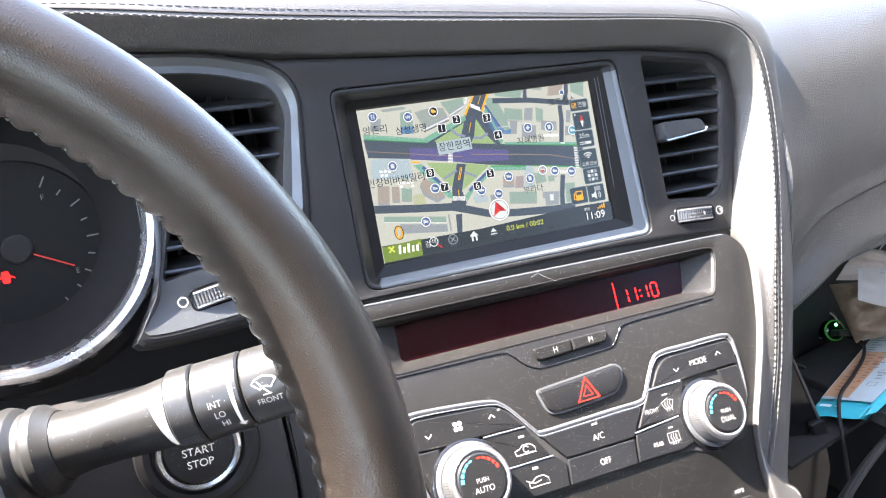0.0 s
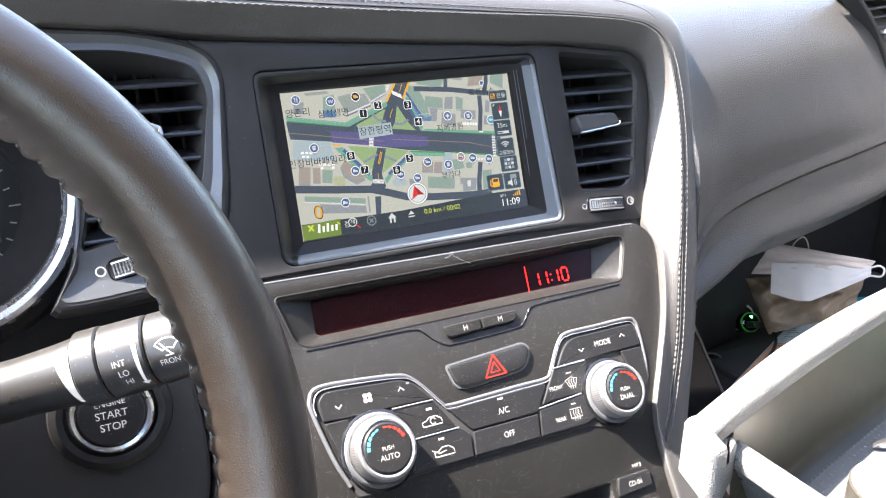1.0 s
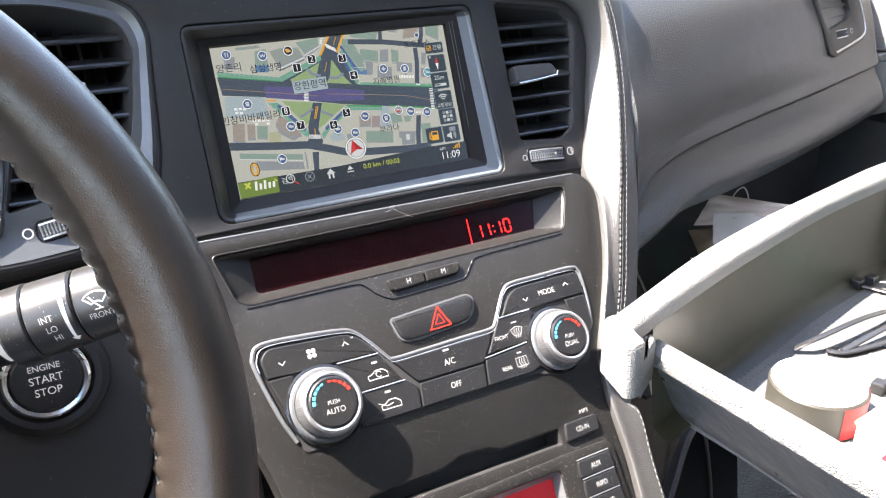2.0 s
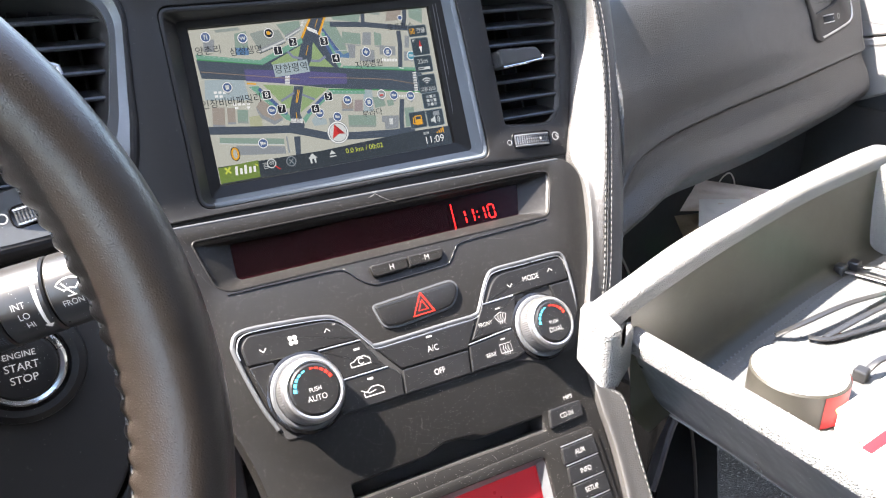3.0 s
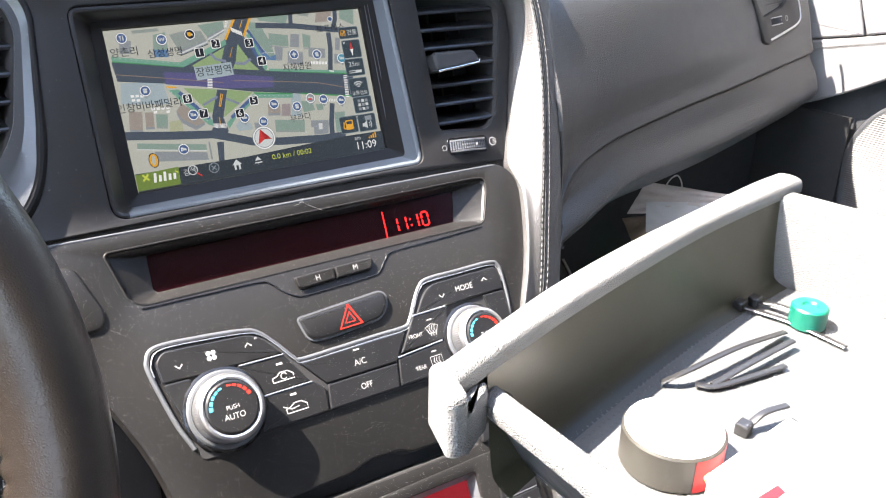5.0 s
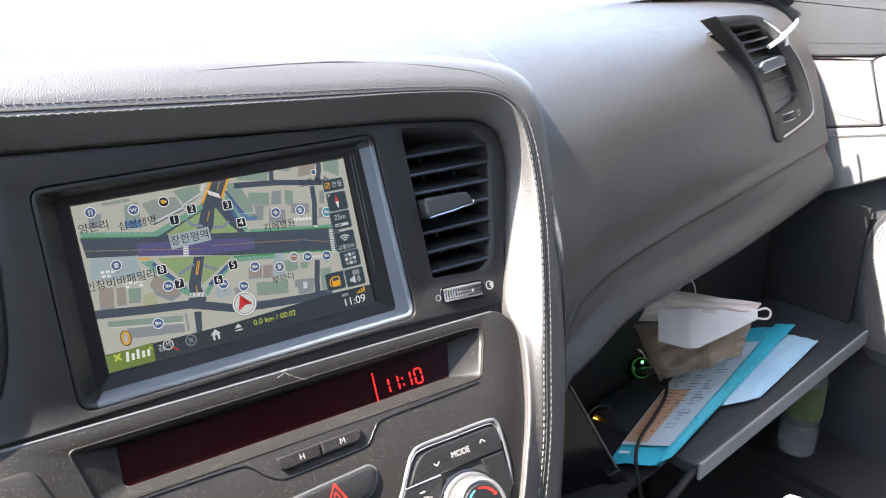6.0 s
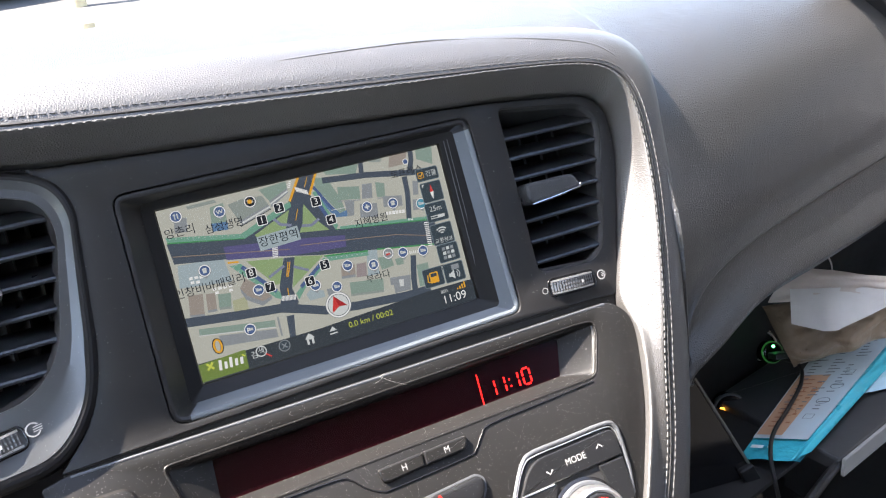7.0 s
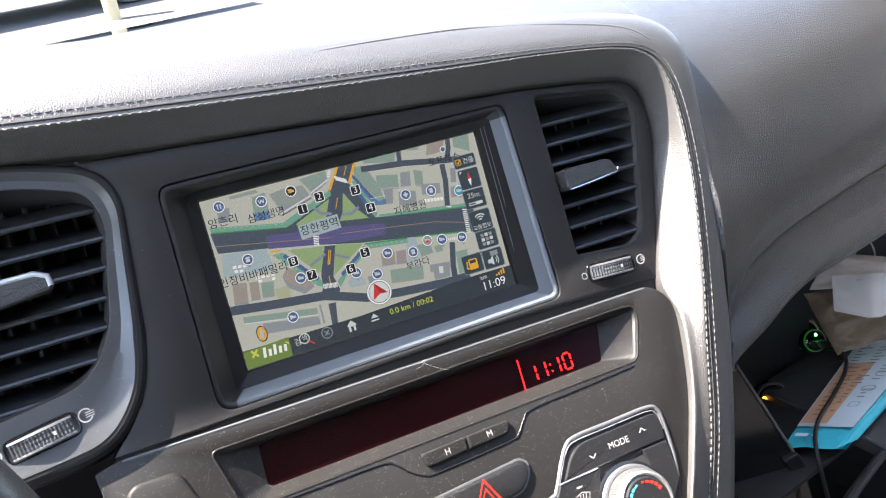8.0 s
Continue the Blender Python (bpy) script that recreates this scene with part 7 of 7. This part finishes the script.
def tray_things():
    fl = -66.8
    red = mat("red_tape", (0.30, 0.010, 0.012), 0.3)
    r = thing("tape_reel", TR @ Matrix.Translation((0.067, -0.057, fl * 0.001)), "roll of red and white tape in the tray", "tape")
    part("roll", turned([(12, 0), (23.4, 0), (24, 1.0), (24, 18.4), (23.2, 19.5), (2, 19.6)], 64), mat("grey_tape", (0.035, 0.033, 0.028), 0.4), r)
    bm = bmesh.new()
    loft(bm, [[Vector((24.2 * math.cos(a), 24.2 * math.sin(a), z)) for a in np.linspace(-2.2, -0.9, 24)] for z in (0.6, 18.4)], False)
    part("red_band", bm, red, r, "red tape band")
    part("top_label", turned([(23.0, 19.3), (22.6, 20.1), (2, 20.2)], 56), mat("white_core", (0.80, 0.79, 0.76), 0.5), r, "white round label")
    bm = bmesh.new()
    for k in range(10):
        a = -1.0 - k * 0.11
        flat([((20 - (k % 3) * 1.6) * math.cos(a) + dx, (20 - (k % 3) * 1.6) * math.sin(a) + dy) for dx, dy in ((-0.9, -0.3), (0.9, -0.4), (1.0, 0.3), (-0.8, 0.4))], 20.3, bm)
    tagged(part("print_mark", bm, mat("grey_mark", (0.10, 0.10, 0.10), 0.5), r), kind="stuff")
    tie = mat("black_nylon", (0.016, 0.016, 0.017), 0.32)
    for k, (pts, head) in enumerate((([(228, -14), (230, -30), (231, -48), (226, -80)], True), ([(240, -18), (240, -34), (238, -60)], True), ([(118, -22), (129, -31), (170, -40), (215, -48)], False), ([(130, -36), (136, -45), (160, -55), (182, -63)], False), ([(136, -43), (166, -50), (205, -57)], False), ([(112, -73), (122, -77), (136, -83)], True))):
        tt = thing("cable_tie", TR @ Matrix.Translation((0, 0, fl * 0.001)), "black nylon cable tie lying in the tray", "cable tie", "cable ties")
        ln = smooth_line([(x * 0.001, y * 0.001, 0.002 + 0.004 * (k % 3) * math.sin(i)) for i, (x, y) in enumerate(pts)], 26)
        part("strap", tube(ln, [(0.0009, 0.0022)] * 26, 8, flat=(0, 0, 1)), tie, tt)
        if head:
            hx, hy = pts[0]
            part("head", plate([(hx - 4, hy - 3), (hx + 4, hy - 3), (hx + 4, hy + 4), (hx - 4, hy + 4)], 1, 0, 6, 1, 2), tie, tt)
    cd = thing("paper_box", TR @ Matrix.Translation((0, 0, fl * 0.001)), "white paper box with a red edge", "box")
    part("body", plate([(48, -84), (112, -92), (98, -170), (12, -160), (24, -102)], 2, 0, 20, 1, 3), mat("white_card", (0.75, 0.73, 0.70), 0.6), cd)
    part("red_edge", plate([(25, -103), (47, -106), (62, -109), (60, -113.5), (24, -108)], 1, 20, 20.4, 0.2, 2), red, cd, "red printed edge")
    part("orange_edge", plate([(44, -84), (49, -84.5), (32, -103), (27, -101)], 1, 20, 20.5, 0.2, 2), mat("orange_card", (0.8, 0.35, 0.08), 0.5), cd)
    g = thing("green_reel", TR @ Matrix.Translation((0.238, -0.052, fl * 0.001)), "green plastic reel in the tray", "reel")
    part("roll", turned([(4, 0), (10, 0), (11, 1), (11, 13), (10, 14), (5, 14), (4, 13)], 40), mat("green_tape", (0.0, 0.09, 0.06), 0.35), g)
    ob = solo("rubber_ring", turned([(2.6, 0), (3.6, 0.8), (2.6, 1.6), (1.8, 0.8), (2.6, 0)], 20), red, TR @ Matrix.Translation((0.146, -0.046, fl * 0.001)), "tiny red rubber ring in the tray", "ring")


tray_things()
